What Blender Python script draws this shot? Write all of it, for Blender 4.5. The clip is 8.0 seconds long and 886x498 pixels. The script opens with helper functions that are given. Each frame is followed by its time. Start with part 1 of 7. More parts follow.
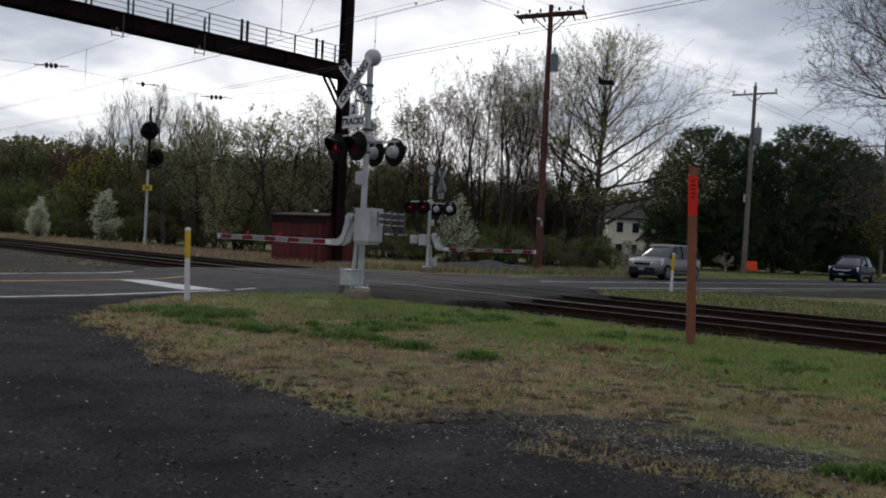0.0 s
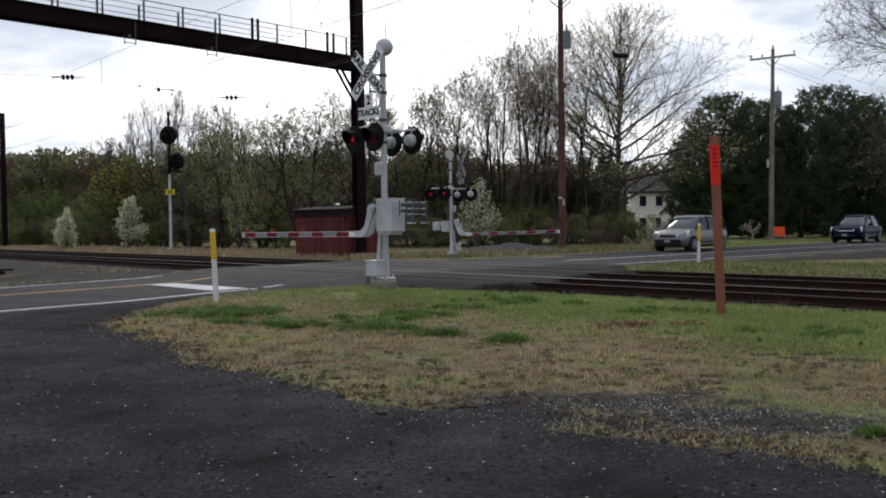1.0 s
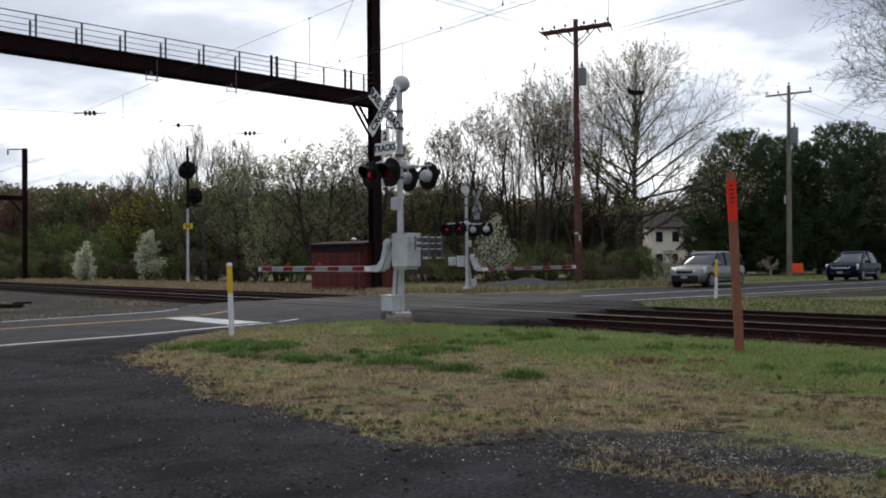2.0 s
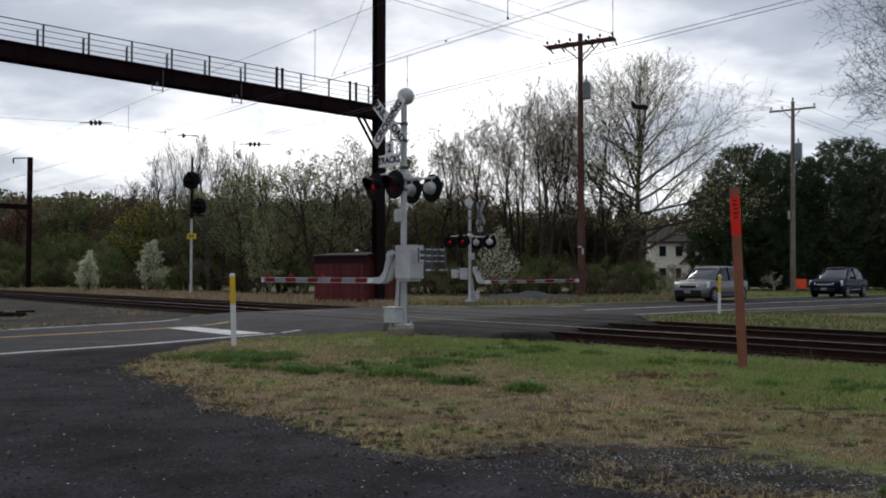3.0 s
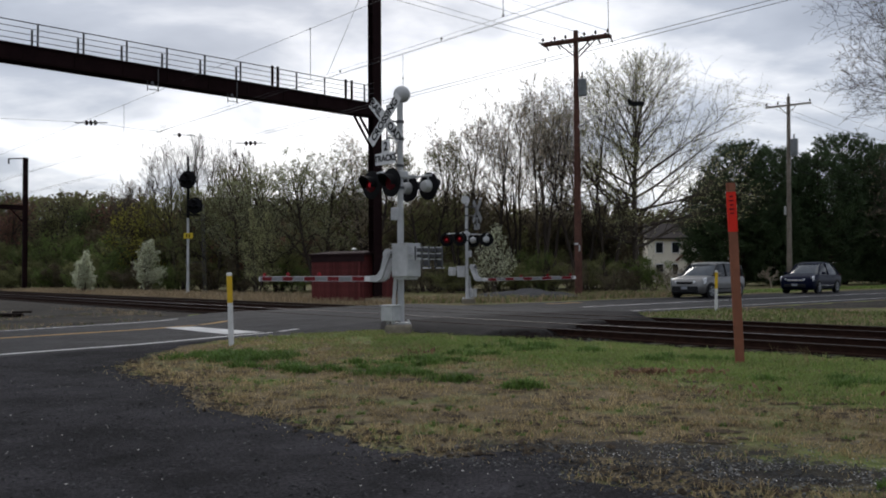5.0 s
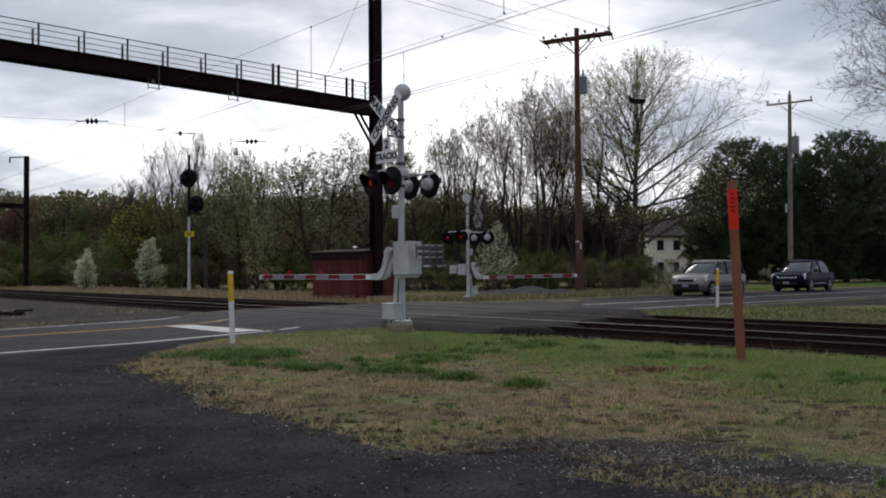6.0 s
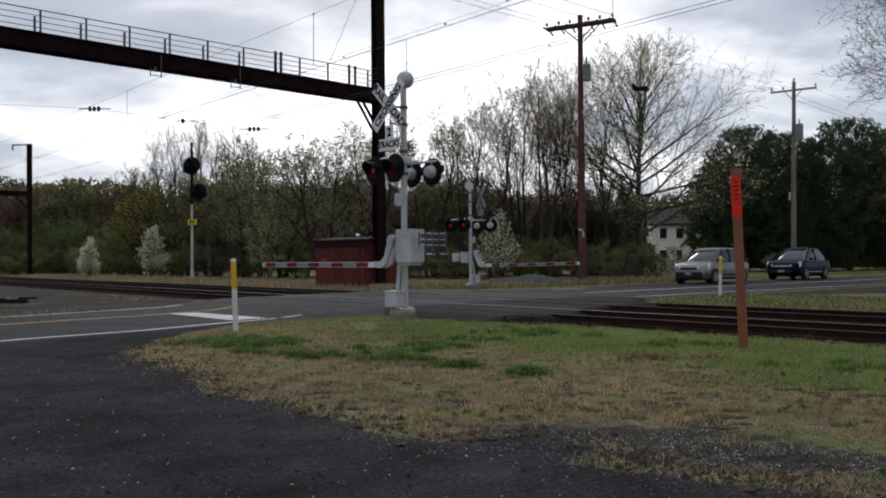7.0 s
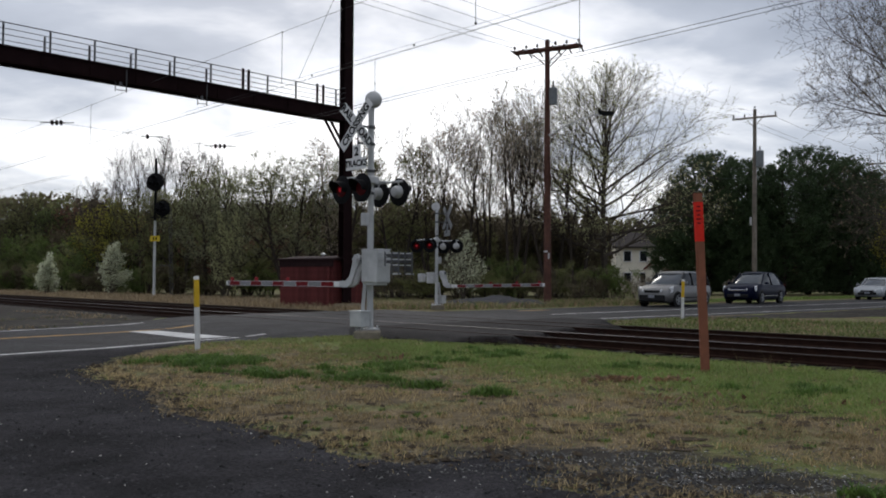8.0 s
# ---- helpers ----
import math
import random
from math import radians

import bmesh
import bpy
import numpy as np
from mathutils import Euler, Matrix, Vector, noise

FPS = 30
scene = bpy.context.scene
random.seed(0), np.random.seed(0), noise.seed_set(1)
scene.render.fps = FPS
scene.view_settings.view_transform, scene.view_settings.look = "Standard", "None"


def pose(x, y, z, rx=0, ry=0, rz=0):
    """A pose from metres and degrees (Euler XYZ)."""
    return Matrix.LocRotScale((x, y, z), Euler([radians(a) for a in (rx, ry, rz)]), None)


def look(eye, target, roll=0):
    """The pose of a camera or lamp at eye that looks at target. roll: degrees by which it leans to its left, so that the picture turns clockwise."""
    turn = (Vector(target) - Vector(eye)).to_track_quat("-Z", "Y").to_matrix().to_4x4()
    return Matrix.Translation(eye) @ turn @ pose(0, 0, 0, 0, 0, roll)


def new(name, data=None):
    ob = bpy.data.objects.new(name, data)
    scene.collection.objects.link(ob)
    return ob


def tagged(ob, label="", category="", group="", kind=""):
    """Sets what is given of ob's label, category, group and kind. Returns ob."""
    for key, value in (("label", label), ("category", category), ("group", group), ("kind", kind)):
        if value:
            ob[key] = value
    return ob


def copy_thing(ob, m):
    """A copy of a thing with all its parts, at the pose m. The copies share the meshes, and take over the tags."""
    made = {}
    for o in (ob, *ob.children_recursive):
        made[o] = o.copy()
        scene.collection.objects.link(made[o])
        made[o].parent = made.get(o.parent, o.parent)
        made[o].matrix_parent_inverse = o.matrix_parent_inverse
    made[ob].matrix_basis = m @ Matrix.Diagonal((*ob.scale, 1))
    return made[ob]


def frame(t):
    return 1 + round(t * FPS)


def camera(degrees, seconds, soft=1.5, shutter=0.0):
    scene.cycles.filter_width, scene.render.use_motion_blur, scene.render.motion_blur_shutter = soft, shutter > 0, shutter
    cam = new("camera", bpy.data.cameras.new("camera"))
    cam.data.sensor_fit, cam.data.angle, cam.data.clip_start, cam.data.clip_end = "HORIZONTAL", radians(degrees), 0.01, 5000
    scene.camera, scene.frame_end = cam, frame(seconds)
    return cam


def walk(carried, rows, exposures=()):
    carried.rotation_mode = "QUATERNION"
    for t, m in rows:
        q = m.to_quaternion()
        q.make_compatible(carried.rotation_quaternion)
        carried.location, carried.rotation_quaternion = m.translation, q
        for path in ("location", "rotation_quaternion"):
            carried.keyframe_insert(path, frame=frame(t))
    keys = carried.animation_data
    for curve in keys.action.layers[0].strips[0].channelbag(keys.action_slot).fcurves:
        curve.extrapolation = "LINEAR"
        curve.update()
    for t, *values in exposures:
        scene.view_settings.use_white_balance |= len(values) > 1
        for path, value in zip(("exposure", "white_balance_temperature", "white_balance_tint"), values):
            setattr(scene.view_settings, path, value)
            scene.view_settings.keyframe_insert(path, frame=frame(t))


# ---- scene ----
# camera: held by hand at the height of a car window, it only turns
EYE = 1.2
cam = camera(56.6, 8.0, soft=1.9)
PATH = [
    (0.0, pose(0, 0, EYE, 89.56, -2.86, -2.79)),
    (0.5, pose(0, 0, EYE, 89.82, -2.73, -1.85)),
    (0.7, pose(0, 0, EYE, 88.95, -0.24, -1.21)),
    (1.0, pose(0, 0, EYE, 88.55, 0.76, -1.19)),
    (1.5, pose(0, 0, EYE, 89.34, 0.68, -0.45)),
    (1.7, pose(0, 0, EYE, 90.11, 0.63, -0.23)),
    (2.8, pose(0, 0, EYE, 91.82, 0.25, 0.18)),
    (3.0, pose(0, 0, EYE, 91.86, -0.01, 0.10)),
    (3.5, pose(0, 0, EYE, 91.80, 0.00, -0.00)),
    (4.0, pose(0, 0, EYE, 91.76, 0.08, -0.12)),
    (4.5, pose(0, 0, EYE, 91.69, 0.08, -0.16)),
    (4.7, pose(0, 0, EYE, 91.73, 0.28, -0.06)),
    (5.8, pose(0, 0, EYE, 91.58, 0.46, -0.12)),
    (6.0, pose(0, 0, EYE, 91.57, 0.45, -0.03)),
    (6.5, pose(0, 0, EYE, 91.43, 0.40, -0.22)),
    (7.0, pose(0, 0, EYE, 90.73, 0.42, 0.16)),
    (7.2, pose(0, 0, EYE, 92.08, 0.32, 0.48)),
    (7.5, pose(0, 0, EYE, 92.17, -0.18, -1.70)),
    (8.0, pose(0, 0, EYE, 92.14, -0.24, -2.22)),
]
walk(cam, PATH, [(0.0, -0.22), (0.5, 0.02), (1.0, 0.30), (1.5, 0.46), (1.7, 0.40), (2.8, -0.02), (3.5, -0.05), (4.5, -0.05), (6.0, -0.05), (7.0, -0.05), (8.0, -0.05)])

# ---- world and sun: broken overcast, the sun veiled ahead of the camera ----
SUN_EL, SUN_AZ = radians(34), radians(-6)
SUN_DIR = Vector((math.sin(SUN_AZ) * math.cos(SUN_EL), math.cos(SUN_AZ) * math.cos(SUN_EL), math.sin(SUN_EL)))


def make_world():
    w = bpy.data.worlds.new("overcast_sky")
    w.use_nodes = True
    scene.world = w
    nt = w.node_tree
    n, l = nt.nodes, nt.links
    n.clear()
    out, bg = n.new("ShaderNodeOutputWorld"), n.new("ShaderNodeBackground")
    sky = n.new("ShaderNodeTexSky")
    sky.sky_type, sky.sun_disc, sky.sun_elevation, sky.sun_rotation = "NISHITA", False, SUN_EL, SUN_AZ
    co = n.new("ShaderNodeTexCoord")
    sep = n.new("ShaderNodeSeparateXYZ")
    l.new(co.outputs["Generated"], sep.inputs[0])

    def m(op, a, b=None, c=None):
        k = n.new("ShaderNodeMath")
        k.operation = op
        for i, v in enumerate((a, b, c)):
            if v is None:
                continue
            if isinstance(v, (int, float)):
                k.inputs[i].default_value = v
            else:
                l.new(v, k.inputs[i])
        return k.outputs[0]

    up = m("ADD", m("MAXIMUM", sep.outputs[2], 0.0), 0.16)
    comb = n.new("ShaderNodeCombineXYZ")
    l.new(m("SUBTRACT", 3.4, m("DIVIDE", sep.outputs[0], up)), comb.inputs[0])
    l.new(m("ADD", m("DIVIDE", sep.outputs[1], up), 1.7), comb.inputs[1])
    big = n.new("ShaderNodeTexNoise")
    big.inputs["Scale"].default_value, big.inputs["Detail"].default_value = 1.15, 7.0
    big.inputs["Roughness"].default_value, big.inputs["Distortion"].default_value = 0.52, 0.3
    l.new(comb.outputs[0], big.inputs["Vector"])
    # the veiled sun whitens a broad low break in the cloud
    wide = m("DIVIDE", m("ADD", sep.outputs[0], 0.03), 0.36)
    tall = m("DIVIDE", m("SUBTRACT", sep.outputs[2], 0.15), 0.15)
    glow = m("MULTIPLY", m("EXPONENT", m("MULTIPLY", m("ADD", m("MULTIPLY", wide, wide), m("MULTIPLY", tall, tall)), -1.0)), m("GREATER_THAN", sep.outputs[1], 0.0))
    zenith = m("MULTIPLY", m("MAXIMUM", m("SUBTRACT", sep.outputs[2], 0.4), 0.0), 0.55)
    cloud = m("ADD", m("MULTIPLY", m("SUBTRACT", big.outputs[0], 0.5), 1.35), 0.5)
    bank = m("MULTIPLY", m("MULTIPLY", m("MINIMUM", m("MULTIPLY", m("MAXIMUM", m("SUBTRACT", sep.outputs[0], 0.08), 0.0), 2.0), 0.35), -0.27), m("MINIMUM", m("MAXIMUM", m("MULTIPLY", m("SUBTRACT", sep.outputs[2], 0.13), 8.0), 0.25), 1.0))
    amount = m("ADD", m("ADD", cloud, m("MULTIPLY", glow, 0.46)), m("ADD", zenith, bank))
    ramp = n.new("ShaderNodeValToRGB")
    e = ramp.color_ramp.elements
    e[0].position, e[0].color = 0.34, (0.29, 0.325, 0.40, 1)
    e[1].position, e[1].color = 0.88, (1.28, 1.28, 1.30, 1)
    mid = e.new(0.60)
    mid.color = (0.50, 0.54, 0.625, 1)
    l.new(amount, ramp.inputs[0])
    mix = n.new("ShaderNodeMixRGB")
    mix.blend_type = "ADD"
    mix.inputs[0].default_value = 1.0
    dim = n.new("ShaderNodeMixRGB")
    dim.blend_type = "MULTIPLY"
    dim.inputs[0].default_value = 1.0
    dim.inputs[2].default_value = (0.012, 0.012, 0.012, 1)
    l.new(sky.outputs[0], dim.inputs[1])
    l.new(ramp.outputs[0], mix.inputs[1])
    l.new(dim.outputs[0], mix.inputs[2])
    l.new(mix.outputs[0], bg.inputs[0])
    bg.inputs[1].default_value = 1.0
    l.new(bg.outputs[0], out.inputs[0])


make_world()
sun_data = bpy.data.lights.new("sun", "SUN")
sun_data.energy, sun_data.angle, sun_data.color = 0.95, radians(18), (1.0, 0.96, 0.9)
sun = new("sun", sun_data)
sun.matrix_world = look(SUN_DIR * 100, (0, 0, 0))


# ---- materials ----
def mat(name, a, b=None, rough=0.8, scale=4.0, metal=0.0, bump=0.0, bscale=40.0, island=0.0, spec=0.22, emit=None, space="Object", obj_random=0.0, stains=0.0, sscale=None):
    """Two mixed colours by noise of two scales, fine relief, optional variation by island or by object."""
    k = bpy.data.materials.new(name)
    k.use_nodes = True
    nt = k.node_tree
    n, l = nt.nodes, nt.links
    p = n["Principled BSDF"]
    p.inputs["Roughness"].default_value, p.inputs["Metallic"].default_value = rough, metal
    p.inputs["Specular IOR Level"].default_value = spec
    co = n.new("ShaderNodeTexCoord")
    vec = co.outputs["Object"]
    if space == "World":
        vec = n.new("ShaderNodeNewGeometry").outputs["Position"]
    b = b or tuple(x * 0.72 for x in a)
    tex = n.new("ShaderNodeTexNoise")
    tex.inputs["Scale"].default_value, tex.inputs["Detail"].default_value = scale, 8.0
    tex.inputs["Roughness"].default_value = 0.65
    l.new(vec, tex.inputs["Vector"])
    ramp = n.new("ShaderNodeValToRGB")
    e = ramp.color_ramp.elements
    e[0].position, e[0].color = 0.32, (*a, 1)
    e[1].position, e[1].color = 0.68, (*b, 1)
    l.new(tex.outputs[0], ramp.inputs[0])
    colour = ramp.outputs[0]
    if stains:
        t2 = n.new("ShaderNodeTexNoise")
        t2.inputs["Scale"].default_value, t2.inputs["Detail"].default_value = sscale or scale * 0.17, 8.0
        l.new(vec, t2.inputs["Vector"])
        r2 = n.new("ShaderNodeMapRange")
        r2.inputs[1].default_value, r2.inputs[2].default_value = 0.3, 0.7
        r2.inputs[3].default_value, r2.inputs[4].default_value = 1 - stains, 1 + stains * 0.6
        l.new(t2.outputs[0], r2.inputs[0])
        mx = n.new("ShaderNodeVectorMath")
        mx.operation = "SCALE"
        l.new(colour, mx.inputs[0])
        l.new(r2.outputs[0], mx.inputs["Scale"])
        colour = mx.outputs[0]
    if island or obj_random:
        src = n.new("ShaderNodeNewGeometry").outputs["Random Per Island"] if island else n.new("ShaderNodeObjectInfo").outputs["Random"]
        r = n.new("ShaderNodeMapRange")
        amt = island or obj_random
        r.inputs[3].default_value, r.inputs[4].default_value = 1 - amt, 1 + amt
        l.new(src, r.inputs[0])
        mx = n.new("ShaderNodeVectorMath")
        mx.operation = "SCALE"
        l.new(colour, mx.inputs[0])
        l.new(r.outputs[0], mx.inputs["Scale"])
        colour = mx.outputs[0]
    l.new(colour, p.inputs["Base Color"])
    if bump:
        t3 = n.new("ShaderNodeTexNoise")
        t3.inputs["Scale"].default_value, t3.inputs["Detail"].default_value = bscale, 6.0
        l.new(vec, t3.inputs["Vector"])
        bp = n.new("ShaderNodeBump")
        bp.inputs["Strength"].default_value, bp.inputs["Distance"].default_value = min(1.0, bump), 0.02
        l.new(t3.outputs[0], bp.inputs["Height"])
        l.new(bp.outputs[0], p.inputs["Normal"])
    if emit:
        p.inputs["Emission Color"].default_value, p.inputs["Emission Strength"].default_value = (*emit[0], 1), emit[1]
    return k


def leafmat(name, a, b, island=0.35, trans=0.45):
    k = mat(name, a, b, rough=0.65, scale=0.5, island=island, spec=0.2)
    nt = k.node_tree
    p = nt.nodes["Principled BSDF"]
    tr = nt.nodes.new("ShaderNodeBsdfTranslucent")
    mx = nt.nodes.new("ShaderNodeMixShader")
    mx.inputs[0].default_value = trans
    src = p.inputs["Base Color"].links[0].from_socket
    nt.links.new(src, tr.inputs[0])
    nt.links.new(p.outputs[0], mx.inputs[1])
    nt.links.new(tr.outputs[0], mx.inputs[2])
    nt.links.new(mx.outputs[0], nt.nodes["Material Output"].inputs[0])
    return k


def groundmat():
    """Dry turf with green patches and bare soil, by noise of three scales."""
    k = bpy.data.materials.new("turf")
    k.use_nodes = True
    nt = k.node_tree
    n, l = nt.nodes, nt.links
    p = n["Principled BSDF"]
    p.inputs["Roughness"].default_value, p.inputs["Specular IOR Level"].default_value = 0.95, 0.1
    pos = n.new("ShaderNodeNewGeometry").outputs["Position"]

    def noise_tex(s, d=6.0, r=0.6):
        t = n.new("ShaderNodeTexNoise")
        t.inputs["Scale"].default_value, t.inputs["Detail"].default_value, t.inputs["Roughness"].default_value = s, d, r
        l.new(pos, t.inputs["Vector"])
        return t.outputs[0]

    def ramp(src, p0, c0, p1, c1):
        r = n.new("ShaderNodeValToRGB")
        e = r.color_ramp.elements
        e[0].position, e[0].color, e[1].position, e[1].color = p0, (*c0, 1), p1, (*c1, 1)
        l.new(src, r.inputs[0])
        return r.outputs[0]

    dry = ramp(noise_tex(14, 8, 0.7), 0.3, (0.08, 0.061, 0.036), 0.7, (0.26, 0.205, 0.122))
    tone = n.new("ShaderNodeMapRange")
    tone.inputs[1].default_value, tone.inputs[2].default_value, tone.inputs[3].default_value, tone.inputs[4].default_value = 0.32, 0.68, 0.3, 1.4
    l.new(noise_tex(2.1, 9, 0.75), tone.inputs[0])
    toned = n.new("ShaderNodeVectorMath")
    toned.operation = "SCALE"
    l.new(dry, toned.inputs[0])
    l.new(tone.outputs[0], toned.inputs["Scale"])
    dry = toned.outputs[0]
    green = ramp(noise_tex(11, 8, 0.7), 0.3, (0.085, 0.11, 0.030), 0.7, (0.20, 0.25, 0.078))
    across = n.new("ShaderNodeVectorMath")
    across.operation = "DOT_PRODUCT"
    across.inputs[1].default_value = (0.80, 0.60, 0)
    l.new(pos, across.inputs[0])
    lush = n.new("ShaderNodeMapRange")
    lush.inputs[1].default_value, lush.inputs[2].default_value, lush.inputs[3].default_value, lush.inputs[4].default_value = 6.6, 8.6, -0.04, 0.16
    l.new(across.outputs["Value"], lush.inputs[0])
    plus = n.new("ShaderNodeMath")
    plus.operation = "ADD"
    l.new(noise_tex(0.6, 7, 0.65), plus.inputs[0])
    l.new(lush.outputs[0], plus.inputs[1])
    rails = n.new("ShaderNodeVectorMath")
    rails.operation = "DOT_PRODUCT"
    rails.inputs[1].default_value = (0.743, 0.669, 0)
    l.new(pos, rails.inputs[0])
    beyond = n.new("ShaderNodeMapRange")
    beyond.inputs[1].default_value, beyond.inputs[2].default_value, beyond.inputs[3].default_value, beyond.inputs[4].default_value = 11.0, 13.0, 1.0, 0.0
    l.new(rails.outputs["Value"], beyond.inputs[0])
    near = n.new("ShaderNodeMath")
    near.operation = "MULTIPLY"
    l.new(lush.outputs[0], near.inputs[0])
    l.new(beyond.outputs[0], near.inputs[1])
    l.new(near.outputs[0], plus.inputs[1])
    mask = ramp(plus.outputs[0], 0.46, (0, 0, 0), 0.62, (1, 1, 1))
    soil = ramp(noise_tex(2.6, 7, 0.7), 0.51, (0, 0, 0), 0.66, (0.85, 0.85, 0.85))
    m1, m2 = n.new("ShaderNodeMixRGB"), n.new("ShaderNodeMixRGB")
    l.new(mask, m1.inputs[0])
    l.new(dry, m1.inputs[1])
    l.new(green, m1.inputs[2])
    l.new(soil, m2.inputs[0])
    l.new(m1.outputs[0], m2.inputs[1])
    m2.inputs[2].default_value = (0.055, 0.043, 0.03, 1)
    colour = m2.outputs[0]
    grit = ramp(noise_tex(26, 9, 0.78), 0.36, (0.012, 0.011, 0.0108), 0.70, (0.062, 0.056, 0.05))
    # stony ground worn bare where wheels cut the corner: centre, half-axes, turn in degrees
    for cx, cy, rx, ry, turn in ((1.15, 5.62, 1.25, 0.36, -10), (2.05, 4.95, 0.95, 0.42, -16), (0.55, 5.25, 0.75, 0.30, -20), (3.1, 4.5, 0.5, 0.22, -20)):
        mp = n.new("ShaderNodeMapping")
        mp.vector_type = "TEXTURE"
        mp.inputs["Location"].default_value, mp.inputs["Rotation"].default_value, mp.inputs["Scale"].default_value = (cx, cy, 0), (0, 0, radians(turn)), (rx, ry, 1)
        l.new(pos, mp.inputs["Vector"])
        ln = n.new("ShaderNodeVectorMath")
        ln.operation = "LENGTH"
        l.new(mp.outputs[0], ln.inputs[0])
        fray = n.new("ShaderNodeMath")
        fray.operation = "MULTIPLY_ADD"
        fray.inputs[1].default_value = 3.2
        l.new(noise_tex(4.5, 9, 0.78), fray.inputs[0])
        l.new(ln.outputs["Value"], fray.inputs[2])
        edge = n.new("ShaderNodeMapRange")
        edge.inputs[1].default_value, edge.inputs[2].default_value, edge.inputs[3].default_value, edge.inputs[4].default_value = 2.2, 2.6, 0.94, 0.0
        l.new(fray.outputs[0], edge.inputs[0])
        mg = n.new("ShaderNodeMixRGB")
        l.new(edge.outputs[0], mg.inputs[0])
        l.new(colour, mg.inputs[1])
        l.new(grit, mg.inputs[2])
        colour = mg.outputs[0]
    l.new(colour, p.inputs["Base Color"])
    bp = n.new("ShaderNodeBump")
    bp.inputs["Strength"].default_value, bp.inputs["Distance"].default_value = 0.8, 0.03
    l.new(noise_tex(30, 8, 0.7), bp.inputs["Height"])
    l.new(bp.outputs[0], p.inputs["Normal"])
    return k


TURF = groundmat()
ASPHALT = mat("asphalt", (0.0145, 0.0140, 0.0162), (0.0285, 0.0276, 0.031), rough=0.8, scale=9, bump=0.35, bscale=160, space="World", stains=0.5, spec=0.18)


def streaks(k, turn, sx, sy, lo, hi):
    """Long faint streaks of wear along one direction on a road surface."""
    n, l = k.node_tree.nodes, k.node_tree.links
    p = n["Principled BSDF"]
    src = p.inputs["Base Color"].links[0].from_socket
    mp, tex, rg, mx = n.new("ShaderNodeMapping"), n.new("ShaderNodeTexNoise"), n.new("ShaderNodeMapRange"), n.new("ShaderNodeVectorMath")
    mp.inputs["Rotation"].default_value, mp.inputs["Scale"].default_value = (0, 0, radians(-turn)), (sx, sy, 1)
    tex.inputs["Scale"].default_value, tex.inputs["Detail"].default_value, tex.inputs["Roughness"].default_value = 1.0, 7.0, 0.62
    rg.inputs[1].default_value, rg.inputs[2].default_value, rg.inputs[3].default_value, rg.inputs[4].default_value = 0.32, 0.68, lo, hi
    mx.operation = "SCALE"
    l.new(n.new("ShaderNodeNewGeometry").outputs["Position"], mp.inputs["Vector"])
    l.new(mp.outputs[0], tex.inputs["Vector"])
    l.new(tex.outputs[0], rg.inputs[0])
    l.new(src, mx.inputs[0])
    l.new(rg.outputs[0], mx.inputs["Scale"])
    l.new(mx.outputs[0], p.inputs["Base Color"])


streaks(ASPHALT, 39, 0.09, 1.3, 0.55, 1.45)
ASPHALT_OILY = mat("oil_stained_asphalt", (0.0075, 0.0068, 0.0072), (0.021, 0.019, 0.020), rough=0.85, scale=3.2, bump=0.5, bscale=60, space="World", stains=0.6, sscale=0.9, spec=0.1)
MILLINGS = mat("asphalt_millings", (0.0082, 0.0078, 0.0092), (0.043, 0.041, 0.0465), rough=0.95, scale=42, bump=0.9, bscale=85, space="World", stains=0.5, sscale=1.7, spec=0.08)
SOIL = mat("brown_soil", (0.045, 0.034, 0.025), (0.10, 0.078, 0.055), rough=0.95, scale=30, bump=1.0, bscale=70, space="World", stains=0.4, spec=0.06)
GRIT = mat("grit", (0.015, 0.0145, 0.0145), (0.055, 0.05, 0.045), rough=0.95, scale=38, bump=1.0, bscale=90, space="World", stains=0.5, spec=0.08)
BALLAST = mat("ballast", (0.007, 0.004, 0.0035), (0.022, 0.013, 0.011), rough=0.95, scale=18, bump=1.0, bscale=30, space="World", stains=0.3, spec=0.03)
streaks(MILLINGS, 25, 0.35, 0.6, 0.6, 1.5)
GREY_STONE = mat("grey_stones", (0.05, 0.05, 0.05), (0.14, 0.138, 0.132), rough=0.9, scale=3, island=0.7)
STONE = mat("stones", (0.016, 0.016, 0.017), (0.05, 0.05, 0.052), rough=0.9, scale=3, island=0.75)
PALE_STONE = mat("pale_stones", (0.22, 0.21, 0.20), (0.42, 0.41, 0.39), rough=0.9, scale=3, island=0.6)
WHITE_LINE = mat("road_paint_white", (0.66, 0.66, 0.66), (0.36, 0.36, 0.36), rough=0.7, scale=5, space="World", stains=0.2)
YELLOW_LINE = mat("road_paint_yellow", (0.42, 0.24, 0.05), (0.20, 0.12, 0.04), rough=0.7, scale=5, space="World", stains=0.25)
RAIL_SIDE = mat("rusty_rail_steel", (0.020, 0.010, 0.007), (0.038, 0.019, 0.013), rough=0.9, scale=8, bump=0.3, spec=0.1)
RAIL_HEAD_DULL = mat("dull_rail_head", (0.030, 0.023, 0.021), (0.018, 0.014, 0.013), rough=0.75, metal=0.2, scale=6)
RAIL_HEAD = mat("worn_rail_head", (0.11, 0.098, 0.098), (0.07, 0.063, 0.063), rough=0.5, metal=0.6, scale=6)
TIE = mat("creosoted_wood", (0.010, 0.007, 0.006), (0.028, 0.019, 0.015), rough=0.9, scale=12, bump=0.6, bscale=25, obj_random=0.3, spec=0.1)
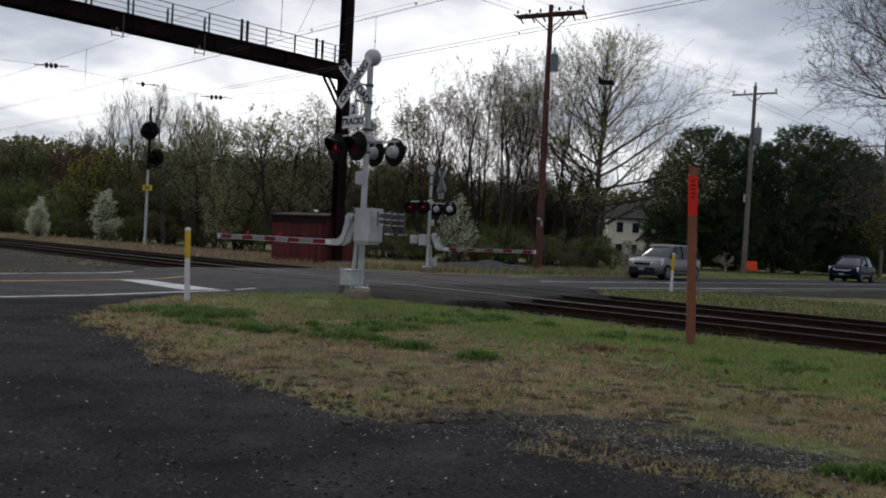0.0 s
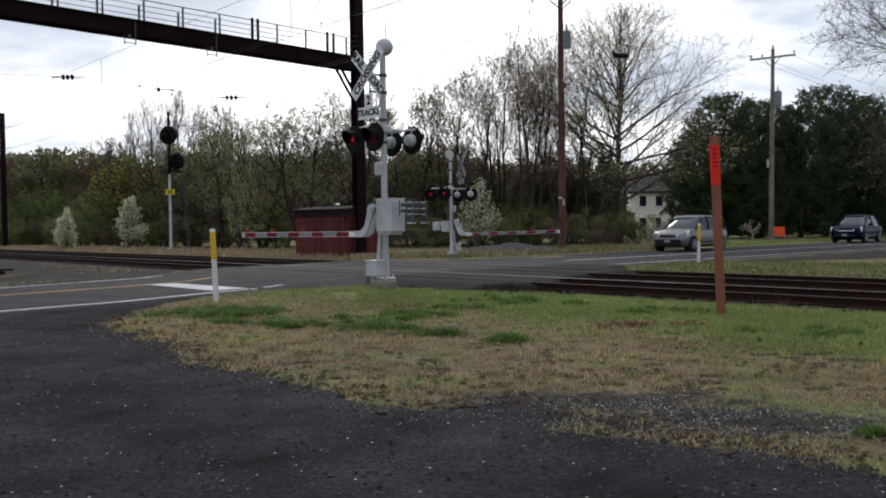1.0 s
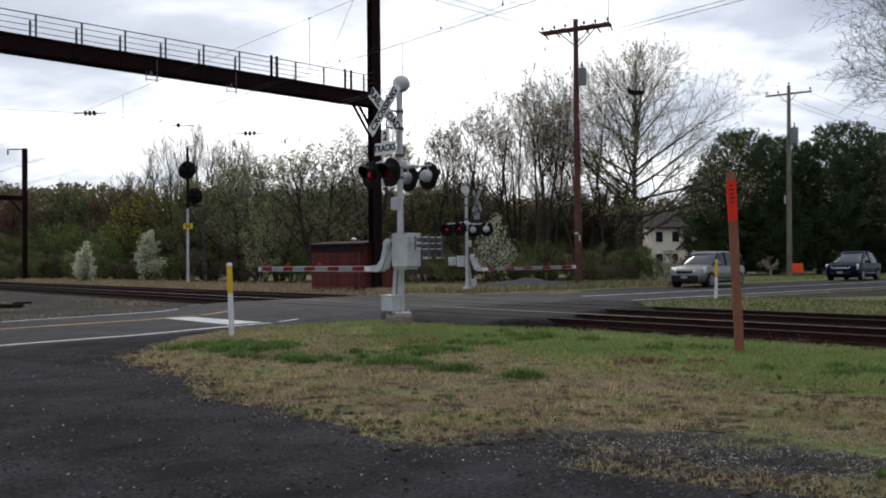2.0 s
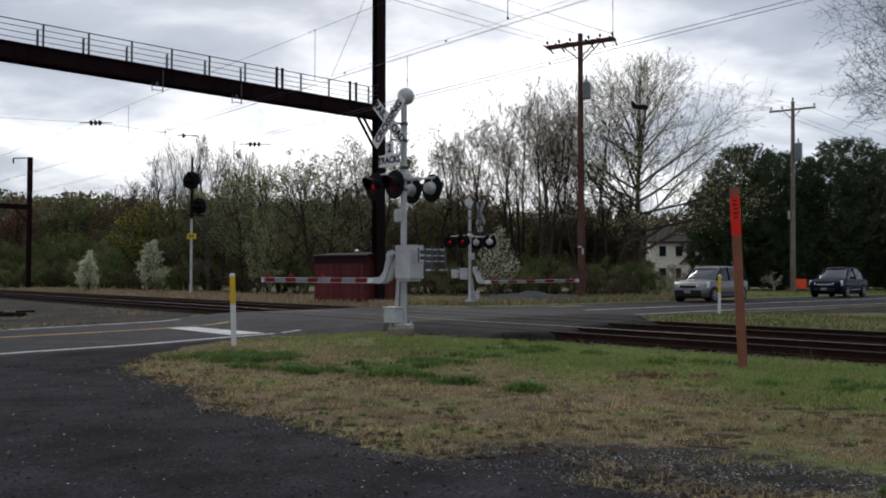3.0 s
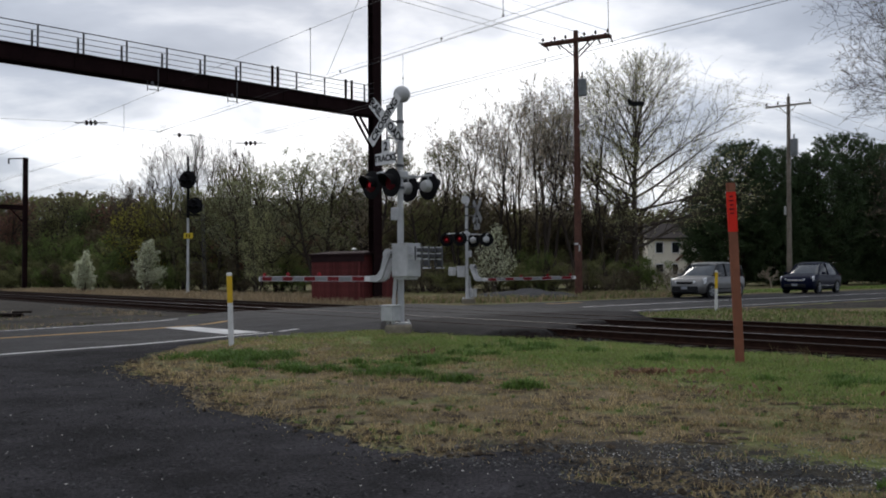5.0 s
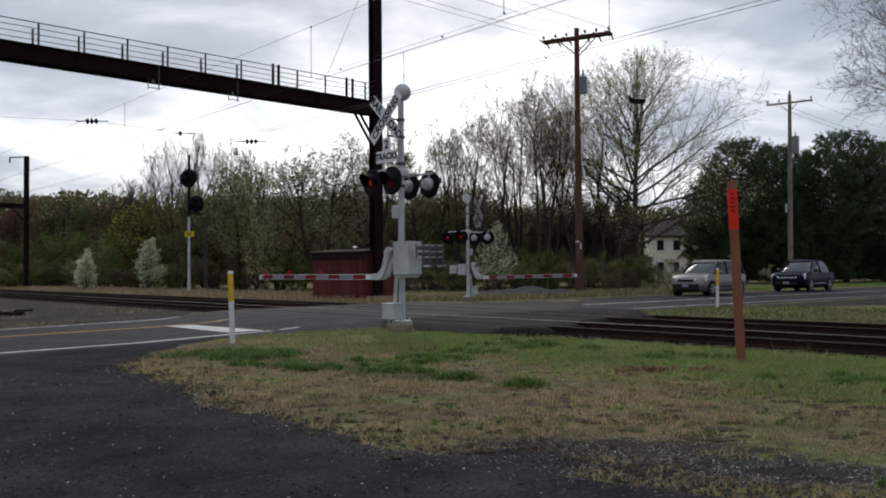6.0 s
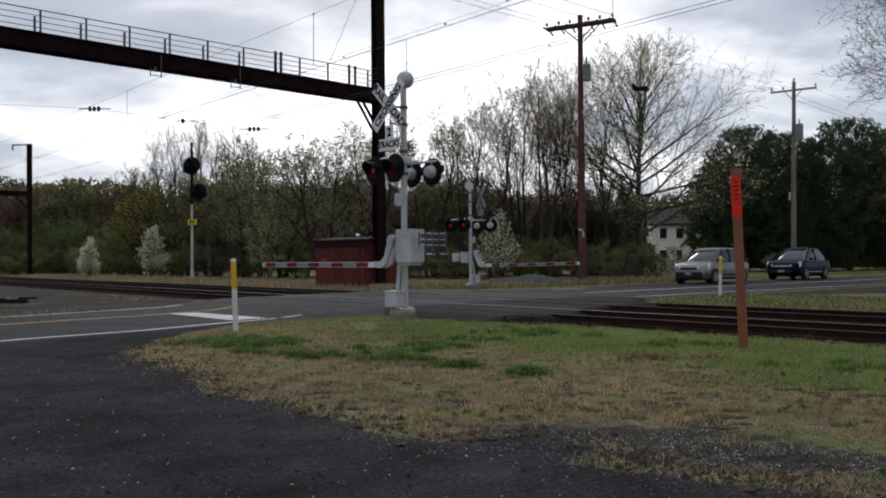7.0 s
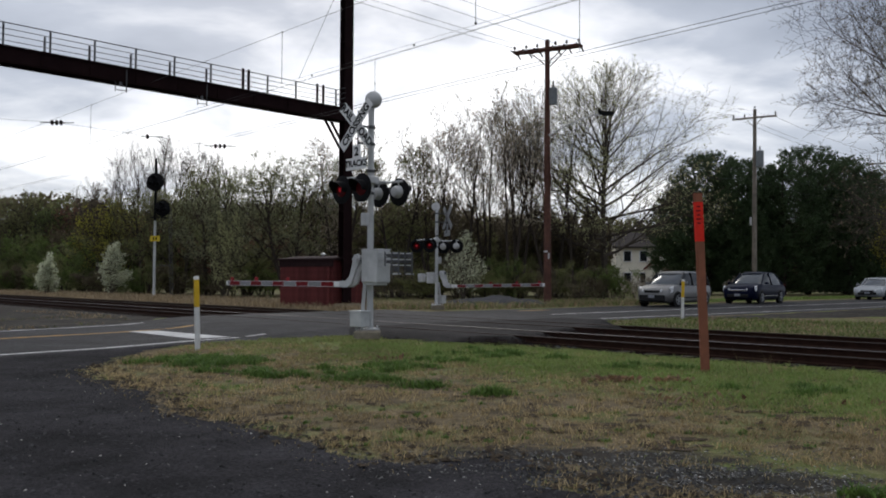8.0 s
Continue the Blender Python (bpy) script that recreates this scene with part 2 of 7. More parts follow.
STEEL_BROWN = mat("dark_brown_painted_steel", (0.0115, 0.0052, 0.0058), (0.019, 0.0088, 0.0092), rough=0.8, scale=3, bump=0.15, stains=0.3, spec=0.06)
RAILING = mat("grey_railing_steel", (0.06, 0.06, 0.065), (0.10, 0.10, 0.105), rough=0.6, scale=5)
ALU = mat("aluminium_paint", (0.56, 0.565, 0.57), (0.43, 0.435, 0.44), rough=0.55, metal=0.1, scale=5, bump=0.1, stains=0.25)
WEIGHT = mat("cast_iron_weights", (0.075, 0.075, 0.08), (0.045, 0.045, 0.05), rough=0.7)
ALU_DARK = mat("grey_castings", (0.13, 0.133, 0.138), (0.075, 0.076, 0.08), rough=0.65, metal=0.2, scale=6)
BLACK = mat("black_paint", (0.005, 0.005, 0.006), (0.010, 0.010, 0.011), rough=0.7, scale=6, spec=0.12)
SIGN_WHITE = mat("white_sign_sheeting", (0.78, 0.78, 0.78), (0.66, 0.66, 0.65), rough=0.5, scale=4, stains=0.12)
SIGN_BLACK = mat("black_lettering", (0.008, 0.008, 0.009), rough=0.8, spec=0.1)
SIGN_BACK = mat("bare_sign_back", (0.30, 0.305, 0.31), (0.22, 0.225, 0.23), rough=0.6, metal=0.2)
DIRT = mat("grey_dirt", (0.022, 0.020, 0.018), (0.062, 0.055, 0.046), rough=0.95, scale=5, bump=0.8, bscale=30, space="World", stains=0.55, spec=0.1)
RED_LENS = mat("red_lens", (0.075, 0.004, 0.006), (0.055, 0.003, 0.005), rough=0.5, spec=0.1)
RED_LIT = mat("lit_red_lens", (0.10, 0.005, 0.006), rough=0.4, emit=((1.0, 0.03, 0.05), 0.16))
RED_REFLECT = mat("red_sheeting", (0.17, 0.004, 0.008), (0.12, 0.004, 0.006), rough=0.6, scale=8)
ARM_LAMP = mat("red_lamp_cover", (0.30, 0.012, 0.016), (0.2, 0.01, 0.014), rough=0.4)
ARM_GREY = mat("grey_reflective_sheeting", (0.24, 0.245, 0.25), (0.19, 0.195, 0.2), rough=0.5)
ARM_WHITE = mat("white_gate_arm", (0.74, 0.74, 0.74), (0.6, 0.6, 0.6), rough=0.5, scale=6, stains=0.1)
CONCRETE = mat("concrete", (0.27, 0.235, 0.18), (0.15, 0.13, 0.10), rough=0.9, scale=8, bump=0.5, bscale=50, stains=0.35)
SHED_RED = mat("faded_red_boards", (0.135, 0.034, 0.032), (0.075, 0.02, 0.02), rough=0.8, scale=5, bump=0.2, obj_random=0.2, stains=0.25, spec=0.12)
SHED_ROOF = mat("dark_roof_felt", (0.020, 0.011, 0.012), (0.035, 0.018, 0.019), rough=0.9, scale=5, spec=0.1)
POLE_BROWN = mat("treated_pole_wood", (0.14, 0.068, 0.052), (0.08, 0.042, 0.034), rough=0.9, scale=6, bump=0.5, bscale=18, stains=0.3, spec=0.1)
POLE_GREY = mat("weathered_pole_wood", (0.27, 0.235, 0.195), (0.165, 0.142, 0.12), rough=0.9, scale=6, bump=0.5, bscale=18, stains=0.3)
TRANSFORMER = mat("grey_transformer_enamel", (0.26, 0.28, 0.30), (0.2, 0.215, 0.23), rough=0.5, scale=5)
WIRE = mat("wire", (0.05, 0.05, 0.055), rough=0.6)
INSULATOR = mat("brown_porcelain", (0.03, 0.022, 0.02), rough=0.35)
POST_BROWN = mat("orange_brown_marker_plastic", (0.27, 0.10, 0.058), (0.20, 0.078, 0.046), rough=0.6, scale=5, stains=0.15)
POST_RED = mat("faded_red_decal", (0.75, 0.025, 0.012), (0.6, 0.022, 0.012), rough=0.6, scale=6)
POST_WHITE = mat("white_marker_plastic", (0.68, 0.68, 0.67), (0.55, 0.55, 0.53), rough=0.55, scale=6, stains=0.15)
POST_YELLOW = mat("yellow_marker_sleeve", (0.68, 0.43, 0.02), (0.52, 0.33, 0.02), rough=0.5, scale=6, stains=0.15)
YELLOW_PLATE = mat("yellow_plate", (0.62, 0.46, 0.03), (0.5, 0.37, 0.03), rough=0.5)
ORANGE_SIGN = mat("orange_sign_cloth", (0.85, 0.09, 0.02), (0.7, 0.075, 0.02), rough=0.6)
BARK = mat("grey_brown_bark", (0.10, 0.082, 0.068), (0.05, 0.042, 0.036), rough=0.95, scale=5, bump=0.8, bscale=14, spec=0.08)
BARK_DARK = mat("dark_bark", (0.066, 0.052, 0.043), (0.034, 0.028, 0.024), rough=0.95, scale=5, spec=0.08)
DEAD_WOOD = mat("bleached_dead_wood", (0.36, 0.31, 0.25), (0.24, 0.20, 0.16), rough=0.9, scale=5)
LEAF_BUD = leafmat("spring_buds", (0.24, 0.20, 0.13), (0.15, 0.13, 0.08))
LEAF_PALE = leafmat("pale_spring_leaves", (0.50, 0.50, 0.27), (0.38, 0.39, 0.19), island=0.2, trans=0.55)
LEAF_TAN = leafmat("tan_buds", (0.50, 0.43, 0.33), (0.36, 0.30, 0.22), island=0.2, trans=0.55)
LEAF_MIST = leafmat("grey_green_young_leaves", (0.33, 0.34, 0.20), (0.22, 0.23, 0.125), island=0.16, trans=0.55)
LEAF_OLIVE = leafmat("olive_leaves", (0.215, 0.22, 0.095), (0.135, 0.145, 0.06), island=0.14, trans=0.55)
LEAF_GREEN = leafmat("green_leaves", (0.15, 0.20, 0.06), (0.09, 0.125, 0.038), island=0.14, trans=0.55)
LEAF_YELLOW = leafmat("yellow_green_leaves", (0.36, 0.33, 0.055), (0.24, 0.23, 0.04))
LEAF_RED = leafmat("reddish_buds", (0.25, 0.12, 0.085), (0.16, 0.08, 0.058), island=0.14, trans=0.55)
LEAF_DARK = leafmat("dark_undergrowth", (0.145, 0.12, 0.075), (0.09, 0.075, 0.048), island=0.14, trans=0.55)
BLOSSOM = leafmat("white_blossom", (0.74, 0.76, 0.57), (0.56, 0.59, 0.41), island=0.25)
NEEDLES = leafmat("pine_needles", (0.046, 0.072, 0.034), (0.076, 0.115, 0.052), island=0.3, trans=0.2)
GRASS_GREEN = leafmat("green_grass_blades", (0.255, 0.285, 0.10), (0.165, 0.195, 0.066), island=0.35)
GRASS_ROUGH = leafmat("old_rough_grass", (0.34, 0.26, 0.16), (0.18, 0.135, 0.085), island=0.45)
GRASS_RANK = leafmat("rank_green_grass", (0.15, 0.18, 0.06), (0.085, 0.11, 0.036), island=0.45)
GRASS_LAWN = leafmat("fresh_lawn_blades", (0.22, 0.30, 0.085), (0.15, 0.215, 0.058), island=0.25)
GRASS_DRY = leafmat("dry_grass_blades", (0.43, 0.335, 0.18), (0.22, 0.17, 0.09), island=0.5)
WEED = leafmat("weed_leaves", (0.13, 0.21, 0.05), (0.07, 0.125, 0.028), island=0.45)
DEAD_LEAF = leafmat("dead_leaves", (0.25, 0.15, 0.09), (0.13, 0.078, 0.05), island=0.5)
TYRE = mat("tyre_rubber", (0.012, 0.012, 0.012), rough=0.85)
RIM = mat("alloy_rim", (0.30, 0.31, 0.32), rough=0.45, metal=0.3)
CAR_SILVER = mat("silver_grey_car_paint", (0.215, 0.212, 0.207), (0.19, 0.188, 0.184), rough=0.32, metal=0.6, spec=0.5)
CAR_BLUE = mat("dark_blue_car_paint", (0.004, 0.006, 0.022), (0.003, 0.005, 0.017), rough=0.3, spec=0.06)
CAR_PALE = mat("pale_silver_car_paint", (0.34, 0.36, 0.38), (0.32, 0.34, 0.36), rough=0.35, metal=0.2, spec=0.4)
CAR_TRIM = mat("black_car_trim", (0.012, 0.012, 0.013), rough=0.5)
PLATE = mat("dull_plate", (0.30, 0.31, 0.34), (0.22, 0.23, 0.26), rough=0.5, scale=9)
CHROME = mat("chrome", (0.6, 0.6, 0.62), rough=0.15, metal=1.0)
GLASS = mat("tinted_car_glass", (0.006, 0.008, 0.010), rough=0.06, spec=0.5)
# blue-grey base paler than GLASS: sky reflection painted into the windscreen colour
WINDSCREEN_SHEEN = mat("windscreen_painted_sheen", (0.05, 0.06, 0.07), (0.035, 0.042, 0.05), rough=0.1, spec=0.45, scale=1.5)
HEADLIGHT = mat("headlamp_lens", (0.8, 0.82, 0.85), rough=0.15)
STUCCO = mat("cream_house_siding", (0.78, 0.73, 0.62), (0.70, 0.66, 0.56), rough=0.8, scale=3)
ROOF_SHINGLE = mat("brown_grey_shingles", (0.042, 0.034, 0.031), (0.026, 0.021, 0.02), rough=0.9, scale=6)
ROOF_RED = mat("rust_red_porch_roof", (0.15, 0.05, 0.035), (0.1, 0.036, 0.028), rough=0.85)
WINDOW_GLASS = mat("window_glass", (0.02, 0.022, 0.025), rough=0.1)


# ---- mesh helpers ----
def part(name, bm, material, parent=None, label="", smooth=False):
    me = bpy.data.meshes.new(name)
    bm.to_mesh(me)
    bm.free()
    return link(name, me, material, parent, label, smooth)


def link(name, me, material, parent=None, label="", smooth=False):
    if material and not me.materials:
        me.materials.append(material)
    if smooth:
        me.shade_smooth()
        me.set_sharp_from_angle(angle=radians(38))
    ob = new(name, me)
    if parent:
        ob.parent = parent
    if label:
        ob["label"] = label
    return ob


def from_arrays(name, verts, faces, material, parent=None, label="", smooth=False):
    me = bpy.data.meshes.new(name)
    me.from_pydata(verts, [], faces)
    me.update()
    return link(name, me, material, parent, label, smooth)


def empty(name, m, label, category, group=""):
    ob = new(name)
    ob.matrix_basis = m
    return tagged(ob, label, category, group)


def box(bm, c, s, rz=0.0, bevel=0.0, m=None):
    """A bevelled box round c with sizes s."""
    r = bmesh.ops.create_cube(bm, size=1.0, matrix=(m or Matrix()) @ pose(*c, 0, 0, rz) @ Matrix.Diagonal((*s, 1)))
    if bevel:
        edges = list({e for v in r["verts"] for e in v.link_edges})
        bmesh.ops.bevel(bm, geom=edges, offset=bevel, segments=2, affect="EDGES", profile=0.5)
    return bm


def rod(bm, p0, p1, r0, r1=None, seg=8, caps=True):
    """A tapered round bar from p0 to p1."""
    p0, p1 = Vector(p0), Vector(p1)
    d = p1 - p0
    q = d.to_track_quat("Z", "Y").to_matrix().to_4x4()
    bmesh.ops.create_cone(bm, cap_ends=caps, segments=seg, radius1=r0, radius2=r0 if r1 is None else r1, depth=d.length,
                          matrix=Matrix.Translation((p0 + p1) / 2) @ q)
    return bm


def lathe(bm, profile, seg=16, m=None, caps=True):
    """Turned shape: profile of (radius, height)."""
    m = m or Matrix()
    rings = []
    for r, z in profile:
        rings.append([bm.verts.new(m @ Vector((r * math.cos(2 * math.pi * i / seg), r * math.sin(2 * math.pi * i / seg), z))) for i in range(seg)])
    for a, b in zip(rings, rings[1:]):
        for i in range(seg):
            bm.faces.new((a[i], a[(i + 1) % seg], b[(i + 1) % seg], b[i]))
    if caps:
        bm.faces.new(list(reversed(rings[0])))
        bm.faces.new(rings[-1])
    return bm


def bar(bm, p0, p1, w, h):
    """A flat bar of section w x h from p0 to p1, h upright."""
    p0, p1 = Vector(p0), Vector(p1)
    d = p1 - p0
    x = d.normalized()
    side = Vector((-x.y, x.x, 0))
    side = side.normalized() if side.length > 1e-4 else Vector((0, 1, 0))
    up = x.cross(side)
    m = Matrix((x, side, up)).transposed().to_4x4()
    m.translation = (p0 + p1) / 2
    bmesh.ops.create_cube(bm, size=1.0, matrix=m @ Matrix.Diagonal((d.length, w, h, 1)))
    return bm


def loft(bm, rings):
    """Skin through rings of equal length, closed at both ends."""
    vs = [[bm.verts.new(p) for p in ring] for ring in rings]
    for a, b in zip(vs, vs[1:]):
        for i in range(len(a)):
            bm.faces.new((a[i], a[(i + 1) % len(a)], b[(i + 1) % len(a)], b[i]))
    bm.faces.new(list(reversed(vs[0])))
    bm.faces.new(vs[-1])
    bmesh.ops.recalc_face_normals(bm, faces=bm.faces)
    return bm


def plate(name, w, h, parent, label, m):
    """A thin sign plate: painted front towards local -y, bare metal behind."""
    bm = bmesh.new()
    box(bm, (0, 0, 0), (w, 0.006, h))
    for f in bm.faces:
        f.material_index = 0 if f.normal.y < -0.5 else 1
    ob = part(name, bm, SIGN_WHITE, parent, label)
    ob.data.materials.append(SIGN_BACK)
    ob.matrix_basis = m
    return ob


def lettering(text, size, material, parent, m, name="lettering"):
    cu = bpy.data.curves.new("text", "FONT")
    cu.body, cu.size, cu.align_x, cu.align_y, cu.extrude, cu.offset = text, size, "CENTER", "CENTER", 0.002, size * 0.035
    tmp = bpy.data.objects.new("text", cu)
    scene.collection.objects.link(tmp)
    dg = bpy.context.evaluated_depsgraph_get()
    me = bpy.data.meshes.new_from_object(tmp.evaluated_get(dg))
    bpy.data.objects.remove(tmp)
    me.materials.clear()
    ob = link(name, me, material, parent, "black capital lettering")
    ob.matrix_basis = m
    return ob


def ragged(pts, step, amount, freq=0.9, closed=True):
    """An outline resampled and worn uneven."""
    out = []
    n = len(pts)
    for i in range(n if closed else n - 1):
        a, b = Vector((*pts[i], 0)), Vector((*pts[(i + 1) % n], 0))
        d = b - a
        side = Vector((-d.y, d.x, 0)).normalized()
        k = max(1, int(d.length / step))
        for j in range(k):
            p = a + d * j / k
            s = noise.noise(p * freq) * amount + noise.noise(p * freq * 4.3 + Vector((7, 3, 1))) * amount * 0.45 + noise.noise(p * freq * 14) * amount * 0.2
            out.append((p + side * s).to_tuple())
    return out


def sheet(name, outline, z, material):
    bm = bmesh.new()
    f = bm.faces.new([bm.verts.new((x, y, z)) for x, y, *_ in outline])
    bmesh.ops.triangulate(bm, faces=[f])
    bmesh.ops.recalc_face_normals(bm, faces=bm.faces)
    if sum(f.normal.z for f in bm.faces) < 0:
        bmesh.ops.reverse_faces(bm, faces=bm.faces)
    return part(name, bm, material)


def inside(x, y, poly):
    hit, n = False, len(poly)
    for i in range(n):
        (x0, y0), (x1, y1) = poly[i], poly[(i + 1) % n]
        if (y0 > y) != (y1 > y) and x < (x1 - x0) * (y - y0) / (y1 - y0) + x0:
            hit = not hit
    return hit


# ---- plan: U runs along the railway, N across it away from the camera ----
U, N = Vector((0.669, -0.743, 0)), Vector((0.743, 0.669, 0))
RAIL_N = ((11.92, 13.24), (15.02, 16.34))
HEAD = 0.16


def along(u, n, z=0.0):
    return U * u + N * n + Vector((0, 0, z))


TRACK_TURN = math.degrees(math.atan2(U.y, U.x))


def hump(x, y):
    """Height of the road where it climbs over the rails."""
    n = x * N.x + y * N.y
    k = min(1.0, max(0.0, min((n - 8.6) / 2.6, (21.4 - n) / 3.2)))
    return 0.012 + (HEAD - 0.024) * k * k * (3 - 2 * k)


# ---- ground ----
def make_ground():
    bm = bmesh.new()
    xs = [-1500, -500, -200, -100] + list(range(-60, 71, 2)) + [100, 200, 500, 1500]
    ys = [-1500, -400, -100, -40] + list(range(-20, 91, 2)) + [120, 200, 500, 2000]
    grid = [[bm.verts.new((x, y, 0.0)) for x in xs] for y in ys]
    for j in range(len(ys) - 1):
        for i in range(len(xs) - 1):
            bm.faces.new((grid[j][i], grid[j][i + 1], grid[j + 1][i + 1], grid[j + 1][i]))
    ob = part("ground", bm, TURF)
    tagged(ob, "flat ground of dry turf with green patches", "ground", kind="structure")


make_ground()

LOT = [(-3.1, 17.2), (-4.0, 15.6), (-4.45, 13.1), (-4.35, 11.4), (-4.05, 10.3), (-3.2, 9.2), (-2.49, 8.38), (-2.2, 7.49), (-1.55, 6.89), (-0.74, 6.03), (-0.45, 5.47), (0.07, 5.28),
       (0.45, 5.5), (0.66, 5.4), (0.73, 4.9), (1.27, 4.45), (1.53, 4.31), (2.6, 3.3), (5.0, 1.0), (9.0, -8.0), (-24.0, -10.0), (-17.6, -2.0), (-8.9, 9.6), (-6.3, 12.9), (-3.4, 16.9)]
tagged(sheet("pavement", ragged(LOT[:19], 0.05, 0.22, 1.4, False) + LOT[19:], 0.008, MILLINGS), "dark gravel lot of worn asphalt millings with ragged edges", "gravel lot", kind="structure")


def soil_patches():
    """Small bare patches of soil in the turf."""
    rng = random.Random(41)
    bm = bmesh.new()

    def patch(cx, cy, r, z):
        k = max(9, int(r * 90))
        ph = rng.random() * 50
        ring = []
        for i in range(k):
            a = 6.283 * i / k
            q = r * (0.75 + 0.55 * noise.noise(Vector((math.cos(a) * 1.6 + ph, math.sin(a) * 1.6, ph))) + 0.25 * noise.noise(Vector((math.cos(a) * 5 + ph, math.sin(a) * 5, 3))))
            ring.append(bm.verts.new((cx + 1.7 * q * math.cos(a), cy + q * math.sin(a), z)))
        mid = bm.verts.new((cx, cy, z))
        for i in range(k):
            bm.faces.new((mid, ring[i], ring[(i + 1) % k]))

    n = 0
    while n < 600:
        x, y = rng.uniform(-3.6, 7.0), rng.uniform(5.8, 13.5)
        if not inside(x, y, LOT) and noise.noise(Vector((x * 0.8, y * 0.8, 31))) > -0.05 - 0.1 * (y < 8):
            patch(x, y, 0.015 + 0.11 * rng.random() ** 2.2, 0.0025 + 0.00001 * n)
            n += 1
    return part("pavement", bm, SOIL)


tagged(soil_patches(), "small bare patches of brown soil in the turf", "soil", kind="structure")
FOOT = [(-0.6, 17.0), (0.2, 17.3), (1.3, 16.9), (2.2, 15.6), (3.0, 14.3), (2.5, 14.1), (1.7, 15.2), (1.0, 15.95), (0.2, 16.3), (-0.4, 16.3)]
tagged(sheet("pavement", ragged(FOOT, 0.1, 0.12, 1.6), 0.005, GRIT), "dark stony soil beside the signal foundation", "soil", kind="structure")

LEFT_DIRT = [(-9.8, 17.9), (-7.4, 22.3), (-7.3, 26.0), (-11.2, 30.1), (-30.4, 51.4), (-60.0, 60.0), (-40.0, 20.0), (-20.0, 4.0)]
tagged(sheet("pavement", ragged(LEFT_DIRT, 0.4, 0.5, 0.5), 0.003, DIRT), "grey bare dirt between road and tracks", "soil", kind="structure")
DRIVE = [(9.0, 26.4), (12.5, 29.0), (20.0, 34.9), (34.0, 45.8), (40.0, 46.0), (24.0, 31.0), (15.0, 27.0), (11.0, 25.6)]
tagged(sheet("pavement", ragged(DRIVE, 0.3, 0.4, 0.6), 0.003, DIRT), "grey gravel shoulder beside the road", "soil", kind="structure")

NEAR = [(-40.0, -31.0), (-16.0, -0.4), (-6.5, 12.3), (-2.85, 17.1), (7.1, 25.6), (18.7, 34.6), (40.0, 51.0), (120.0, 113.0)]
FAR = [(-46.0, -27.0), (-20.0, 3.2), (-10.0, 17.6), (-7.5, 22.0), (-1.6, 28.6), (12.0, 39.6), (34.0, 57.0), (116.0, 121.0)]


def road_strip(name, a, b, z, material, step=0.8):
    """A paved strip between two borders that climbs over the rails."""
    bm = bmesh.new()
    prev = None
    for i in range(len(a) - 1):
        a0, a1, b0, b1 = (Vector((*p, 0)) for p in (a[i], a[i + 1], b[i], b[i + 1]))
        k = max(1, int((a1 - a0).length / step)) if (a1 - a0).length < 60 else 8
        for j in range(k + (i == len(a) - 2)):
            p, q = a0.lerp(a1, j / k), b0.lerp(b1, j / k)
            cols = 9 if a is NEAR else 1
            row = []
            if a is NEAR:
                e = (p - q).normalized() * 0.7
                row.append(bm.verts.new((p.x + e.x, p.y + e.y, -0.03)))
            for c in range(cols + 1):
                v = p.lerp(q, c / cols)
                row.append(bm.verts.new((v.x, v.y, hump(v.x, v.y) + z)))
            if a is NEAR:
                row.append(bm.verts.new((q.x - e.x, q.y - e.y, -0.03)))
                cols += 2
            if prev:
                for c in range(cols):
                    bm.faces.new((prev[c], row[c], row[c + 1], prev[c + 1]))
            prev = row
    bmesh.ops.recalc_face_normals(bm, faces=bm.faces)
    if sum(f.normal.z for f in bm.faces) < 0:
        bmesh.ops.reverse_faces(bm, faces=bm.faces)
    return part(name, bm, material)


tagged(road_strip("road", NEAR, FAR, 0.0, ASPHALT), "two-lane asphalt road that climbs over the tracks", "road", kind="structure")


def crossing_apron():
    """Asphalt that runs on beside the road over the rails and frays out into the ballast."""
    ends = ((10.8, -10.9), (11.9, -10.1), (13.2, -10.2), (14.6, -11.0), (16.3, -10.8), (17.6, -12.0), (20.6, -13.9))
    bm = bmesh.new()
    prev = None
    for j in range(50):
        n = 10.8 + 9.8 * j / 49
        stop = next(a[1] + (b[1] - a[1]) * (n - a[0]) / (b[0] - a[0]) for a, b in zip(ends, ends[1:]) if n <= b[0] + 1e-6)
        stop += 0.7 * noise.noise(Vector((n * 0.9, 3, 1))) + 0.35 * noise.noise(Vector((n * 3.1, 8, 2)))
        row = []
        for i in range(25):
            u = -14.9 + (stop + 14.9) * i / 24
            p = along(u, n)
            k = min(1.0, max(0.0, (n - 10.8) / 0.5)) * min(1.0, max(0.0, (20.6 - n) / 0.6)) * min(1.0, (stop - u) / 0.35)
            row.append(bm.verts.new((p.x, p.y, (hump(p.x, p.y) - 0.004 + 0.012 * noise.noise(Vector((u * 1.3, n * 1.3, 5)))) * k - 0.012 * (1 - k))))
        if prev:
            for i in range(24):
                bm.faces.new((prev[i], prev[i + 1], row[i + 1], row[i]))
        prev = row
    bmesh.ops.recalc_face_normals(bm, faces=bm.faces)
    return part("road", bm, ASPHALT_OILY, None, "", True)


tagged(crossing_apron(), "worn asphalt apron of the crossing with a frayed edge", "road", kind="structure")


def inset(line, d):
    """A line shifted to its left by d."""
    out = []
    for i, p in enumerate(line):
        a, b = Vector(line[max(0, i - 1)]), Vector(line[min(len(line) - 1, i + 1)])
        t = (b - a).normalized()
        out.append((p[0] - t.y * d, p[1] + t.x * d))
    return out


